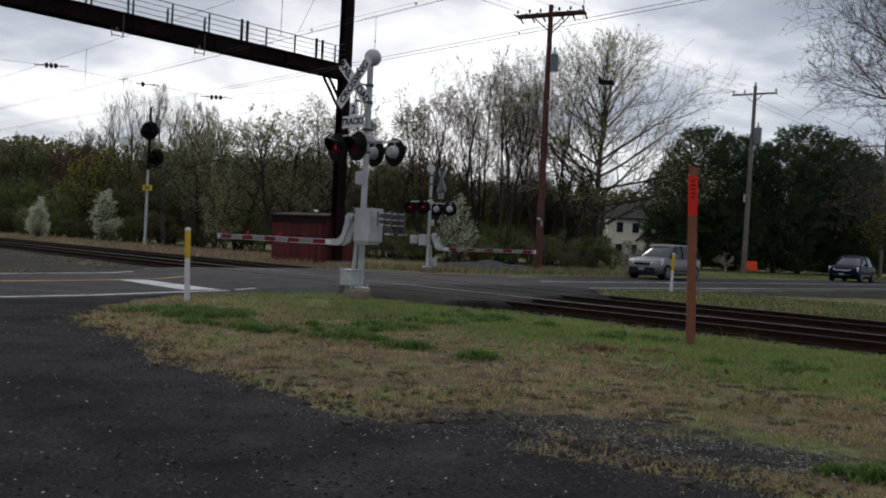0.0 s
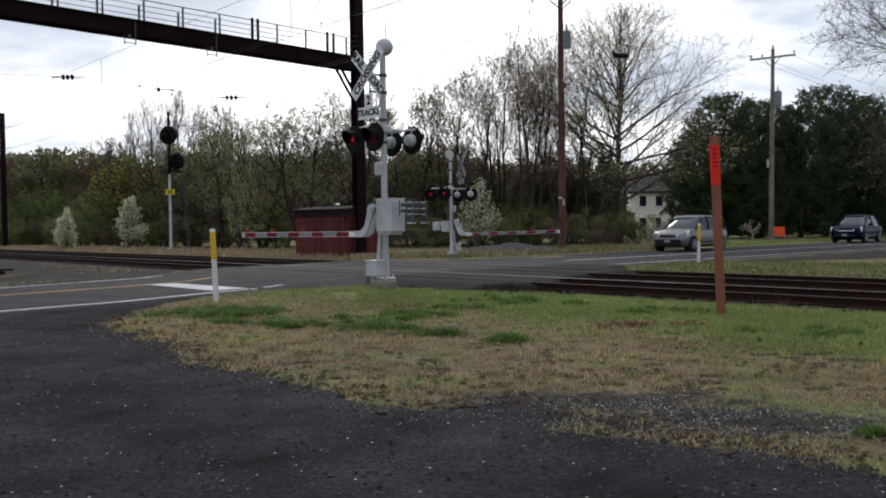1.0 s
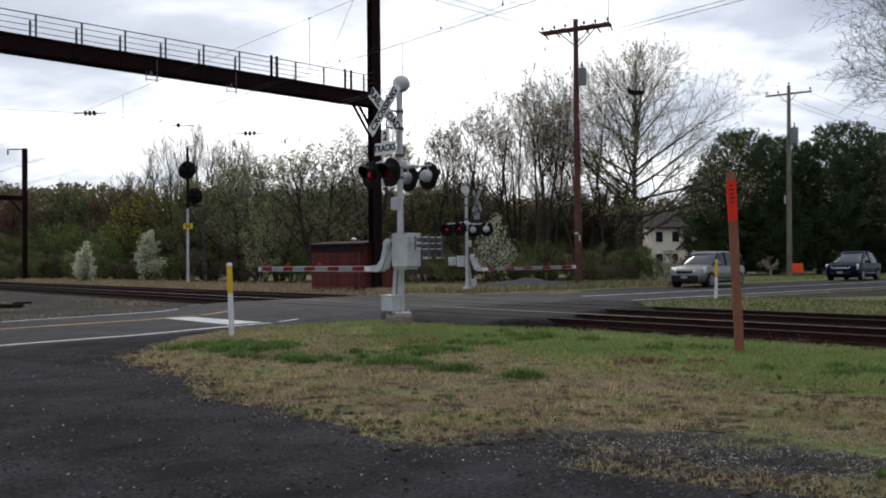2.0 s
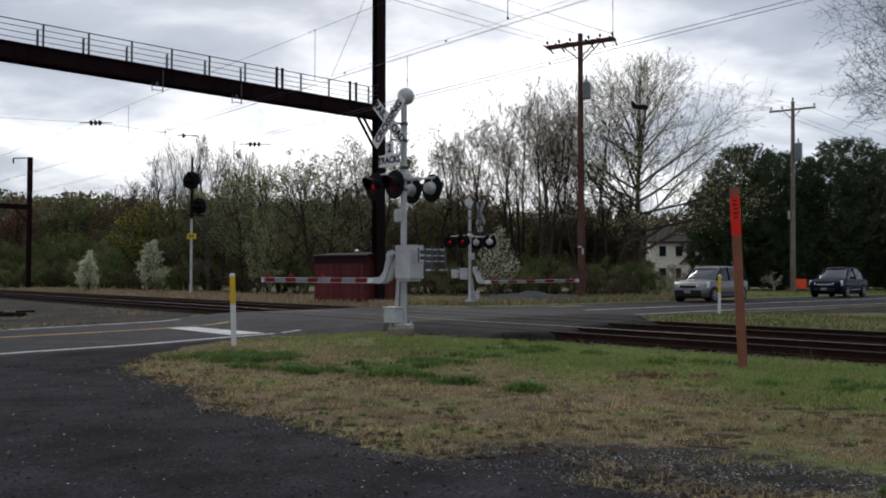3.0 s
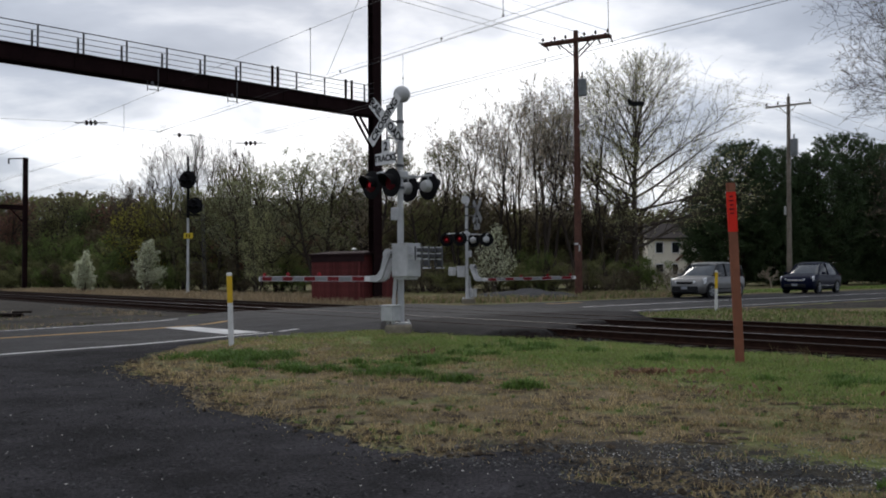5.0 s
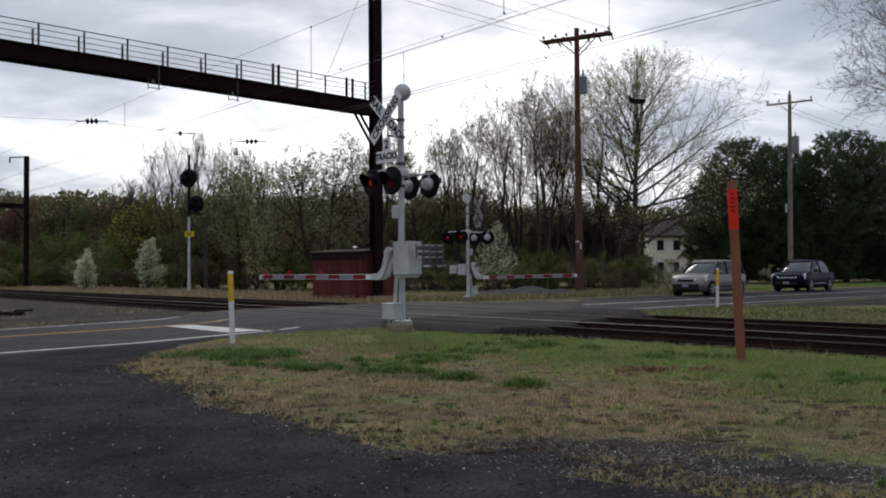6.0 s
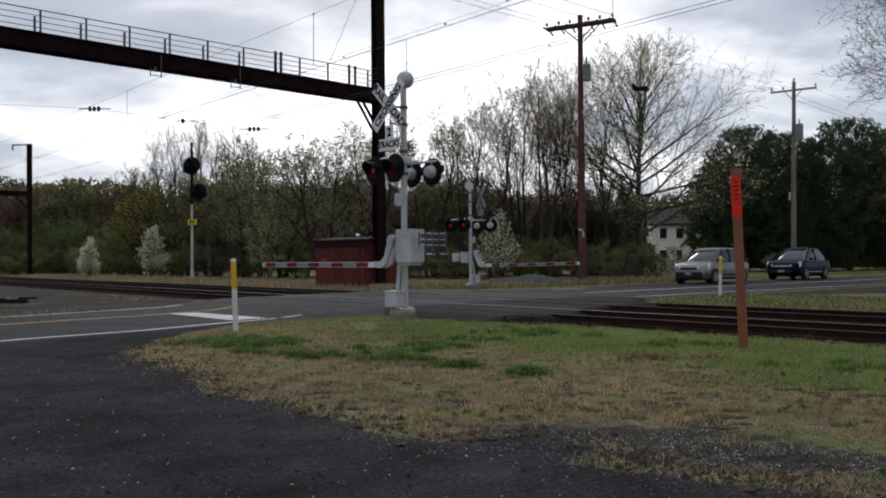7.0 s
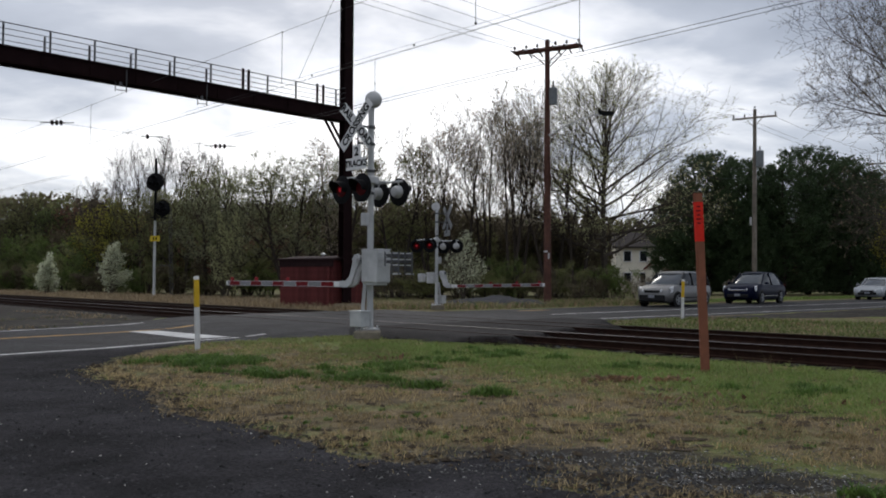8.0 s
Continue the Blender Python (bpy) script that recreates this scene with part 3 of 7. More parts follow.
def road_line(label, pts, w, material):
    ob = road_strip("road", pts, inset(pts, w), 0.005, material, 0.5)
    tagged(ob, label, "road marking", kind="structure")


road_line("white painted edge line, worn", [(-16.2, -0.2), (-6.45, 12.75), (-5.15, 14.2), (-4.15, 15.85), (-3.0, 17.45)], 0.13, WHITE_LINE)
road_line("white painted edge line, worn", [(5.9, 25.3), (6.8, 26.0), (11.7, 29.82), (18.38, 34.95), (24.0, 39.3)], 0.13, WHITE_LINE)
road_line("yellow painted centre line, worn", [(-18.0, 2.3), (-8.05, 16.2), (-6.5, 18.1), (-5.15, 20.36)], 0.22, YELLOW_LINE)
road_line("white and yellow centre line beyond the tracks", [(4.9, 28.4), (8.13, 31.07), (12.07, 34.4), (20.0, 40.7), (40.0, 56.6)], 0.16, WHITE_LINE)
road_line("yellow painted dash by the crossing", [(4.2, 31.5), (5.6, 32.6)], 0.35, YELLOW_LINE)
road_line("white painted edge line, worn", [(-19.0, 4.2), (-9.54, 17.89), (-6.95, 21.83)], 0.12, WHITE_LINE)


def stop_bar():
    pts = [(-6.28, 18.63), (-5.74, 18.96), (-3.66, 16.96), (-4.30, 16.45)]
    ob = sheet("road", pts, 0, WHITE_LINE)
    for v in ob.data.vertices:
        v.co.z = hump(v.co.x, v.co.y) + 0.008
    tagged(ob, "wide white stop bar before the crossing", "stop line", kind="structure")


stop_bar()


# ---- railway ----
def rail_mesh(length):
    """Rail with foot, web and head; the running surface is worn bright."""
    prof = [(-0.07, 0), (0.07, 0), (0.07, 0.012), (0.012, 0.03), (0.012, 0.095), (0.036, 0.105), (0.036, 0.125), (0.028, 0.13), (-0.028, 0.13), (-0.036, 0.125),
            (-0.036, 0.105), (-0.012, 0.095), (-0.012, 0.03), (-0.07, 0.012)]
    bm = bmesh.new()
    steps = int(length / 6)
    rings = [[(length * i / steps, y, z) for y, z in prof] for i in range(steps + 1)]
    loft(bm, rings)
    me = bpy.data.meshes.new("rail")
    for f in bm.faces:
        if f.normal.z > 0.5 and f.calc_center_median().z > 0.12:
            f.material_index = 1
    bm.to_mesh(me)
    bm.free()
    me.materials.append(RAIL_SIDE)
    me.materials.append(RAIL_HEAD)
    return me


RAIL_ME = rail_mesh(330)
RAIL_DULL = RAIL_ME.copy()
RAIL_DULL.materials[1] = RAIL_HEAD_DULL


def tie_mesh():
    bm = bmesh.new()
    box(bm, (0, 0, -0.06), (0.23, 2.2, 0.18), bevel=0.015)
    me = bpy.data.meshes.new("tie")
    bm.to_mesh(me)
    bm.free()
    me.materials.append(TIE)
    return me


TIE_ME = tie_mesh()
for n0, n1 in RAIL_N:
    tr = empty("railway_track", pose(*along(0, (n0 + n1) / 2), 0, 0, TRACK_TURN), "rusty railway track on dark ties and ballast", "railway track", "tracks of the crossing")
    for n, me in ((n0, RAIL_DULL), (n1, RAIL_ME if n1 < 14 else RAIL_DULL)):
        r = link("rail", me, None, tr, "rusty rail with a worn bright head")
        r.matrix_basis = pose(-250, n - (n0 + n1) / 2, 0.03)
    u = -62.0
    while u < 8:
        if not (-25.5 < u < -7.8):
            t = link("tie", TIE_ME, None, tr)
            t.matrix_basis = pose(u, random.uniform(-0.05, 0.05), 0.0, 0, 0, random.uniform(-1.5, 1.5))
        u += 0.56


def ballast_bed():
    bm = bmesh.new()
    rows = []
    for i in range(0, 300):
        u = -250 + i * 1.1
        row = []
        for n, z in ((11.5, 0.004), (11.7, 0.012), (13.45, 0.018), (14.15, 0.008), (14.85, 0.018), (16.5, 0.015), (16.85, 0.003)):
            w = noise.noise(Vector((u * 0.7, n, 0))) * (0.12 if n in (11.5, 16.85) else 0.0)
            row.append(bm.verts.new(along(u, n + w, z)))
        rows.append(row)
    for a, b in zip(rows, rows[1:]):
        for i in range(len(a) - 1):
            bm.faces.new((a[i], b[i], b[i + 1], a[i + 1]))
    bmesh.ops.recalc_face_normals(bm, faces=bm.faces)
    tagged(part("ground", bm, BALLAST), "dark brown ballast bed under the tracks", "ballast", kind="structure")


ballast_bed()


def pebbles(name, spots, material, label, category, parent=None):
    """Loose stones, each a small uneven octahedron."""
    vs, fs = [], []
    for x, y, z, r in spots:
        b = len(vs)
        a = random.uniform(0, 6.28)
        for i in range(4):
            k = r * random.uniform(0.7, 1.2)
            vs.append((x + k * math.cos(a + i * 1.571), y + k * math.sin(a + i * 1.571), z + r * random.uniform(0.1, 0.45)))
        vs.append((x + r * random.uniform(-0.3, 0.3), y + r * random.uniform(-0.3, 0.3), z + r * random.uniform(0.6, 0.95)))
        for i in range(4):
            fs.append((b + i, b + (i + 1) % 4, b + 4))
    ob = from_arrays(name, vs, fs, material)
    return tagged(ob, label, category, kind="stuff")


def scatter_in(poly, count, r0, r1, z, x0, x1, y0, y1, bias=1.0):
    out = []
    while len(out) < count:
        x = random.uniform(x0, x1)
        y = y0 + (y1 - y0) * random.random() ** bias
        if inside(x, y, poly):
            out.append((x, y, z, r0 + (r1 - r0) * random.random() ** 2.5))
    return out


pebbles("gravel", scatter_in(LOT, 16000, 0.004, 0.021, 0.005, -6, 4, 2.2, 12, 1.6), STONE, "loose dark gravel on the lot", "gravel")
pebbles("gravel", scatter_in(LOT, 1500, 0.0025, 0.011, 0.006, -6, 4, 2.2, 10, 1.4), PALE_STONE, "pale loose stones on the dark lot", "gravel")


def bare_stones(count, r0, r1, middles):
    """Stones strewn about the worn corner of the turf, in drifts: middle and spread of each."""
    out = []
    for _ in range(count):
        cx, cy, sx, sy = random.choice(middles)
        x, y = cx + random.gauss(0, sx), cy + random.gauss(0, sy)
        if noise.noise(Vector((x * 2.6, y * 3.4, 12))) > -0.18:
            out.append((x, y, 0.003, r0 + (r1 - r0) * random.random() ** 2))
    return out


pebbles("gravel", bare_stones(4200, 0.004, 0.015, ((1.2, 5.6, 0.75, 0.2), (2.05, 4.95, 0.6, 0.3), (2.1, 4.9, 0.5, 0.25), (0.6, 5.2, 0.5, 0.2))), GREY_STONE, "grey stones in the worn turf", "gravel")
pebbles("gravel", bare_stones(1500, 0.0025, 0.0095, ((2.05, 4.95, 0.5, 0.26), (2.2, 4.9, 0.4, 0.2), (1.4, 5.5, 0.6, 0.2))), PALE_STONE, "pale stones in the worn turf", "gravel")


def lot_crumbs():
    """Dark crumbs thrown from the lot onto the border of the grass."""
    out = []
    for i in range(2, 17):
        (x0, y0), (x1, y1) = LOT[i], LOT[i + 1]
        for _ in range(int(260 * math.hypot(x1 - x0, y1 - y0))):
            f = random.random()
            out.append((x0 + (x1 - x0) * f + random.gauss(0.05, 0.13), y0 + (y1 - y0) * f + random.gauss(0.05, 0.17), 0.003, 0.004 + 0.018 * random.random() ** 2))
    for _ in range(1300):
        out.append((random.uniform(0.6, 2.2), random.uniform(4.2, 5.3), 0.003, random.uniform(0.005, 0.018)))
    return out


def soil_clods():
    """Clods of dark soil along the worn border of the turf and about the bare corner."""
    out = []
    for i in range(3, 17):
        (x0, y0), (x1, y1) = LOT[i], LOT[i + 1]
        for _ in range(int(50 * math.hypot(x1 - x0, y1 - y0))):
            f = random.random()
            out.append((x0 + (x1 - x0) * f + random.gauss(0.12, 0.16), y0 + (y1 - y0) * f + random.gauss(0.16, 0.18), 0.004, 0.01 + 0.035 * random.random() ** 2))
    for _ in range(420):
        x, y = random.uniform(-2.2, 4.5), random.uniform(5.6, 9.2)
        if not inside(x, y, LOT) and noise.noise(Vector((x * 1.1, y * 1.6, 44))) > 0.05:
            out.append((x, y, 0.006, 0.01 + 0.03 * random.random() ** 2))
    return out


pebbles("clods", soil_clods(), SOIL, "clods of dark brown soil in the worn turf", "soil")
pebbles("gravel", lot_crumbs(), STONE, "dark crumbs of asphalt strewn on the grass border", "gravel")
pebbles("gravel", scatter_in(FOOT, 260, 0.02, 0.06, 0.004, -1, 3, 14.1, 17.3), STONE, "dark stones beside the signal foundation", "gravel")
pebbles("gravel", scatter_in(FOOT, 22, 0.02, 0.05, 0.004, -1, 2, 15.5, 17.3), PALE_STONE, "pale stones beside the signal foundation", "gravel")


def ballast_stones():
    spots = []
    for _ in range(9000):
        u, n = random.uniform(-45, 4), random.uniform(11.6, 16.6)
        if -26 < u < -7.6:
            continue
        p = along(u, n)
        spots.append((p.x, p.y, 0.012, random.uniform(0.02, 0.045)))
    for _ in range(1500):
        n = random.uniform(10.9, 17.2)
        p = along(-10.2 - 0.15 * max(0.0, n - 12) + random.gauss(0, 0.5), n)
        spots.append((p.x, p.y, 0.02 + 0.1 * random.random(), random.uniform(0.015, 0.04)))
    for _ in range(500):
        p = along(random.uniform(-14.0, -10.0), random.gauss(11.25, 0.16))
        spots.append((p.x, p.y, 0.01, random.uniform(0.02, 0.05)))
    pebbles("gravel", spots, BALLAST, "dark rust-stained ballast stones", "ballast")


ballast_stones()


# ---- grass ----
def blades(name, spots, material, label, category="grass"):
    """Blades of grass: bent triangles in loose tufts; spots of x, y, height, width."""
    vs, fs = [], []
    for x, y, h, w in spots:
        a = random.uniform(0, 6.28)
        lean = random.uniform(0.4, 1.6) * h
        b = len(vs)
        ca, sa = math.cos(a), math.sin(a)
        vs += [(x - w * sa, y + w * ca, 0.0), (x + w * sa, y - w * ca, 0.0), (x + lean * 0.4 * ca + w * 0.6 * sa, y + lean * 0.4 * sa - w * 0.6 * ca, h * 0.6),
               (x + lean * 0.4 * ca - w * 0.6 * sa, y + lean * 0.4 * sa + w * 0.6 * ca, h * 0.6), (x + lean * ca, y + lean * sa, h)]
        fs += [(b, b + 1, b + 2, b + 3), (b + 3, b + 2, b + 4)]
    ob = from_arrays(name, vs, fs, material)
    return tagged(ob, label, category, kind="stuff")


VERGE = [(-4.3, 13.0), (-4.4, 11.4), (-3.9, 10.3), (-3.2, 9.4), (-2.49, 8.5), (-2.2, 7.6), (-1.55, 7.0), (-0.74, 6.2), (-0.3, 5.6), (0.2, 5.4), (0.5, 5.7), (1.5, 5.9),
         (3.0, 5.6), (6.0, 4.5), (12.0, 2.0), (14.0, 2.6), (9.9, 5.6), (6.4, 10.3), (2.3, 14.5), (0.5, 16.6), (-1.0, 17.6), (-2.6, 17.1), (-3.8, 15.5)]


def greenness(x, y):
    """Where the turf is green: a broad band along the rails, and patches."""
    n = x * N.x + y * N.y
    m = 0.80 * x + 0.60 * y
    band = min(1.0, max(0.0, (m - 6.4) / 1.6)) if x > 0.2 else min(0.85, max(0.0, (n - 5.6) / 2.8))
    return band + 0.75 * noise.noise(Vector((x * 0.7, y * 0.7, 2.0))) + 0.4 * noise.noise(Vector((x * 2.3, y * 2.3, 5.0)))


def on_turf(x, y):
    if inside(x, y, FOOT) or (x < -2.0 and (x + 4.09) * 1.5 - (y - 16.0) * 1.09 < 0.95):
        return False
    return (inside(x, y, VERGE) or (0.4 < x and y < 6 and not inside(x, y, LOT))) and abs(x) < 0.62 * y + 0.6


def bareness(x, y):
    """1 in the middle of the worn stony corner, 0 outside."""
    d = min(math.hypot((x - cx) / rx, (y - cy) / ry) for cx, cy, rx, ry in ((1.15, 5.62, 1.25, 0.36), (2.05, 4.95, 0.95, 0.42), (0.55, 5.25, 0.75, 0.30)))
    return min(1.0, max(0.0, 1.6 - d + 0.9 * noise.noise(Vector((x * 4, y * 4, 6)))))


# beds of weeds: middle, half-axes, clumps
WEED_BEDS = ((-3.0, 11.9, 0.85, 0.75, 80), (-2.5, 10.7, 0.5, 0.3, 12), (-1.3, 10.6, 0.8, 0.9, 46), (-0.5, 9.8, 0.45, 0.35, 14), (-0.2, 11.2, 0.5, 0.5, 14), (1.1, 13.3, 0.7, 0.8, 44), (0.5, 12.2, 0.5, 0.5, 10),
             (2.3, 12.6, 0.45, 0.35, 10), (0.15, 9.3, 0.25, 0.12, 5), (3.4, 11.2, 0.7, 0.3, 10), (0.8, 8.6, 0.2, 0.1, 4), (5.4, 8.2, 0.5, 0.4, 12), (4.2, 8.9, 0.8, 0.5, 14), (2.9, 4.6, 0.45, 0.2, 9))


def verge_grass():
    green, dry, lawn = [], [], []
    random.seed(5)
    tries = 0
    while len(green) + len(dry) < 56000 and tries < 400000:
        tries += 1
        x, y = random.uniform(-4.6, 12), 2.0 + 15.8 * random.random() ** 1.15
        if not on_turf(x, y) or random.random() < 0.93 * bareness(x, y):
            continue
        g = greenness(x, y)
        k = random.random()
        if noise.noise(Vector((x * 1.7, y * 1.7, 21))) + 0.6 * noise.noise(Vector((x * 5, y * 5, 4))) > 0.10 and k < 0.75:
            continue
        w = 0.0022 + 0.00028 * y
        if k < g - 0.15:
            green.append((x, y, random.uniform(0.02, 0.06), w))
        elif k < 0.82 + 0.3 * noise.noise(Vector((x * 3, y * 3, 9))):
            dry.append((x, y, random.uniform(0.008, 0.03), w))
    # close fresh lawn in the band beside the rails
    tries = 0
    while len(lawn) < 30000 and tries < 300000:
        tries += 1
        x, y = random.uniform(-1.2, 10.0), random.uniform(4.5, 15.5)
        m = 0.80 * x + 0.60 * y + 0.7 * noise.noise(Vector((x * 0.9, y * 0.9, 17))) + 0.35 * noise.noise(Vector((x * 3.5, y * 3.5, 3)))
        if on_turf(x, y) and random.random() < min(1.0, max(0.0, (m - 6.9) / 1.3)):
            lawn.append((x, y, random.uniform(0.02, 0.055), 0.003 + 0.0003 * y))
    # straw tufts, bare patches between them
    k = 0
    while k < 760:
        cx, cy = random.uniform(-4.2, 8.0), 3.4 + 12 * random.random() ** 1.4
        if not on_turf(cx, cy) or bareness(cx, cy) > 0.5 or (0.8 * cx + 0.6 * cy > 8.0 and random.random() < 0.8):
            continue
        k += 1
        wide = random.uniform(0.03, 0.13)
        for _ in range(int(8 + 160 * wide)):
            a, r = random.uniform(0, 6.28), random.random() ** 0.6 * wide
            dry.append((cx + 1.4 * r * math.cos(a), cy + r * math.sin(a), random.uniform(0.02, 0.065), 0.0025 + 0.0003 * cy))
    for _ in range(12000):
        x, y = random.uniform(-0.6, 4.2), random.uniform(3.3, 6.6)
        if inside(x, y, LOT) or random.random() < 0.9 * bareness(x, y):
            continue
        g = random.random() < 0.3 + 0.5 * noise.noise(Vector((x * 1.5, y * 1.5, 8)))
        (green if g else dry).append((x, y, random.uniform(0.006, 0.03), 0.0034))
    # stragglers over the border of the lot
    for i in range(3, 17):
        (x0, y0), (x1, y1) = LOT[i], LOT[i + 1]
        for _ in range(int(80 * math.hypot(x1 - x0, y1 - y0))):
            f = random.random()
            x, y = x0 + (x1 - x0) * f + random.gauss(0, 0.13), y0 + (y1 - y0) * f + random.gauss(0, 0.16)
            dry.append((x, y, random.uniform(0.008, 0.03), 0.0025 + 0.0003 * y))
    blades("grass", green, GRASS_GREEN, "short green spring grass in the turf")
    blades("grass", lawn, GRASS_LAWN, "close fresh green grass along the rails")
    blades("grass", dry, GRASS_DRY, "short dry straw-coloured grass")
    weeds, weeds_low = [], []
    for bx, by, rx, ry, clumps in WEED_BEDS:
        for _ in range(clumps):
            a, r = random.uniform(0, 6.28), random.random() ** 0.6
            cx, cy = bx + rx * r * math.cos(a), by + ry * r * math.sin(a)
            if inside(cx, cy, LOT):
                continue
            if random.random() < 0.5:
                continue
            wide = random.uniform(0.05, 0.2)
            for _ in range(int(30 + 480 * wide)):
                a, r = random.uniform(0, 6.28), random.random() ** 0.7 * wide
                weeds.append((cx + r * 1.5 * math.cos(a), cy + r * math.sin(a), random.uniform(0.02, 0.06) + 0.5 * max(0, wide - r), 0.009))
    blades("grass", weeds, WEED, "clumps of dark green weeds in the turf", "weeds")
    for _ in range(260):
        cx, cy = random.uniform(-3.2, 6.0), random.uniform(5.8, 11.0)
        if not inside(cx, cy, VERGE):
            continue
        wide = random.uniform(0.02, 0.06)
        for _ in range(22):
            a, r = random.uniform(0, 6.28), random.random() * wide
            weeds_low.append((cx + r * 1.4 * math.cos(a), cy + r * math.sin(a), random.uniform(0.01, 0.035), 0.006))
    blades("grass", weeds_low, WEED, "small dark rosettes of weeds in the dry grass", "weeds")
    tall = []
    for _ in range(2600):
        p = along(random.uniform(-14, 6), random.uniform(10.7, 11.5))
        if p.x > 1.6:
            tall.append((p.x, p.y, 0.02 + 0.09 * random.random() ** 2, 0.005))
    blades("grass", tall, GRASS_GREEN, "taller green grass against the near rail")
    stalks = [(4.6 + random.gauss(0, 0.12), 10.55 + random.gauss(0, 0.1), random.uniform(0.12, 0.36), 0.003) for _ in range(26)]
    blades("grass", stalks, GRASS_DRY, "pale dead stalks beside the marker post", "weeds")


verge_grass()


def dead_leaves():
    spots = []
    for cx, cy, s, k in ((2.42, 9.75, 0.16, 150), (3.05, 9.7, 0.13, 50), (3.0, 8.2, 0.5, 16), (4.6, 7.8, 0.4, 24), (-0.4, 12.5, 0.2, 20)):
        for _ in range(k):
            spots.append((cx + random.gauss(0, s), cy + random.gauss(0, s * 0.5), random.uniform(0.03, 0.085), 0.035))
    blades("leaf_litter", spots, DEAD_LEAF, "scattered brown dead leaves in the grass", "leaves")


dead_leaves()


def rough_strips():
    """Rough grass beyond the rails and along the edge of the wood."""
    random.seed(8)
    dry, green, lawn = [], [], []
    for _ in range(26000):
        u, n = random.uniform(-75, -19), random.gauss(20.8, 2.2)
        if n < 16.95:
            continue
        p = along(u, n)
        if p.x < -1.8 or (p.y > 34 and n > 22):
            dry.append((p.x, p.y, random.uniform(0.06, 0.34), 0.02))
    for _ in range(12000):
        p = Vector((random.uniform(-2, 14), random.uniform(33, 46), 0))
        d = p.y - (28.6 + (p.x + 1.6) * 0.81)
        if d < 1.0 or d > 9:
            continue
        (green if random.random() < 0.45 else dry).append((p.x, p.y, random.uniform(0.05, 0.3), 0.02))
    for _ in range(12000):
        p = along(random.uniform(-8.5, 6), random.uniform(16.9, 20.6))
        lushly = noise.noise(p * 0.9) + random.uniform(-0.4, 0.4) > -0.15
        (green if lushly else dry).append((p.x, p.y, random.uniform(0.03, 0.15), 0.014))
    for _ in range(18000):
        p = along(random.uniform(-17, 2), random.uniform(17.0, 25.5))
        if p.y > 25.0 + (p.x - 7.1) * 0.776 or p.x < 5.5 or inside(p.x, p.y, DRIVE):
            continue
        (green if noise.noise(p * 0.8) + random.uniform(-0.35, 0.35) > -0.32 else dry).append((p.x, p.y, random.uniform(0.02, 0.11), 0.016))
    for _ in range(9000):
        x = random.uniform(17, 60)
        y = 45 + (x - 17) * 0.79 + random.uniform(0.8, 6)
        lawn.append((x, y, random.uniform(0.04, 0.13), 0.03))
    for _ in range(5000):
        p = Vector((random.uniform(-22, -9), random.uniform(19, 30), 0))
        if 9.5 < p.dot(N) < 10.9 and noise.noise(p * 0.4) > -0.1:
            dry.append((p.x, p.y, random.uniform(0.03, 0.12), 0.012))
    for _ in range(9000):
        p = Vector((random.uniform(-24, -8), random.uniform(16, 28), 0))
        if inside(p.x, p.y, LEFT_DIRT) and p.dot(N) < 10.9 and noise.noise(p * 0.35) + 0.5 * noise.noise(p * 1.4) > 0.08:
            (green if random.random() < 0.3 else dry).append((p.x, p.y, random.uniform(0.02, 0.07), 0.011))
    blades("grass", dry, GRASS_ROUGH, "tall dry grass beside the tracks and the wood")
    for cx, cy, sx, sy, k, h in ((11.2, 44.0, 1.4, 1.1, 1500, 0.75), (13.4, 46.2, 0.9, 0.8, 700, 0.6), (22.6, 57.2, 1.3, 0.8, 1300, 0.8), (8.6, 43.2, 1.0, 0.6, 500, 0.45)):
        for _ in range(k):
            dry.append((cx + random.gauss(0, sx), cy + random.gauss(0, sy), h * random.uniform(0.3, 1.0), 0.014))
    blades("grass", lawn, GRASS_LAWN, "bright green lawn before the pines")
    blades("grass", green, GRASS_RANK, "rough green grass beyond the road and tracks")


rough_strips()


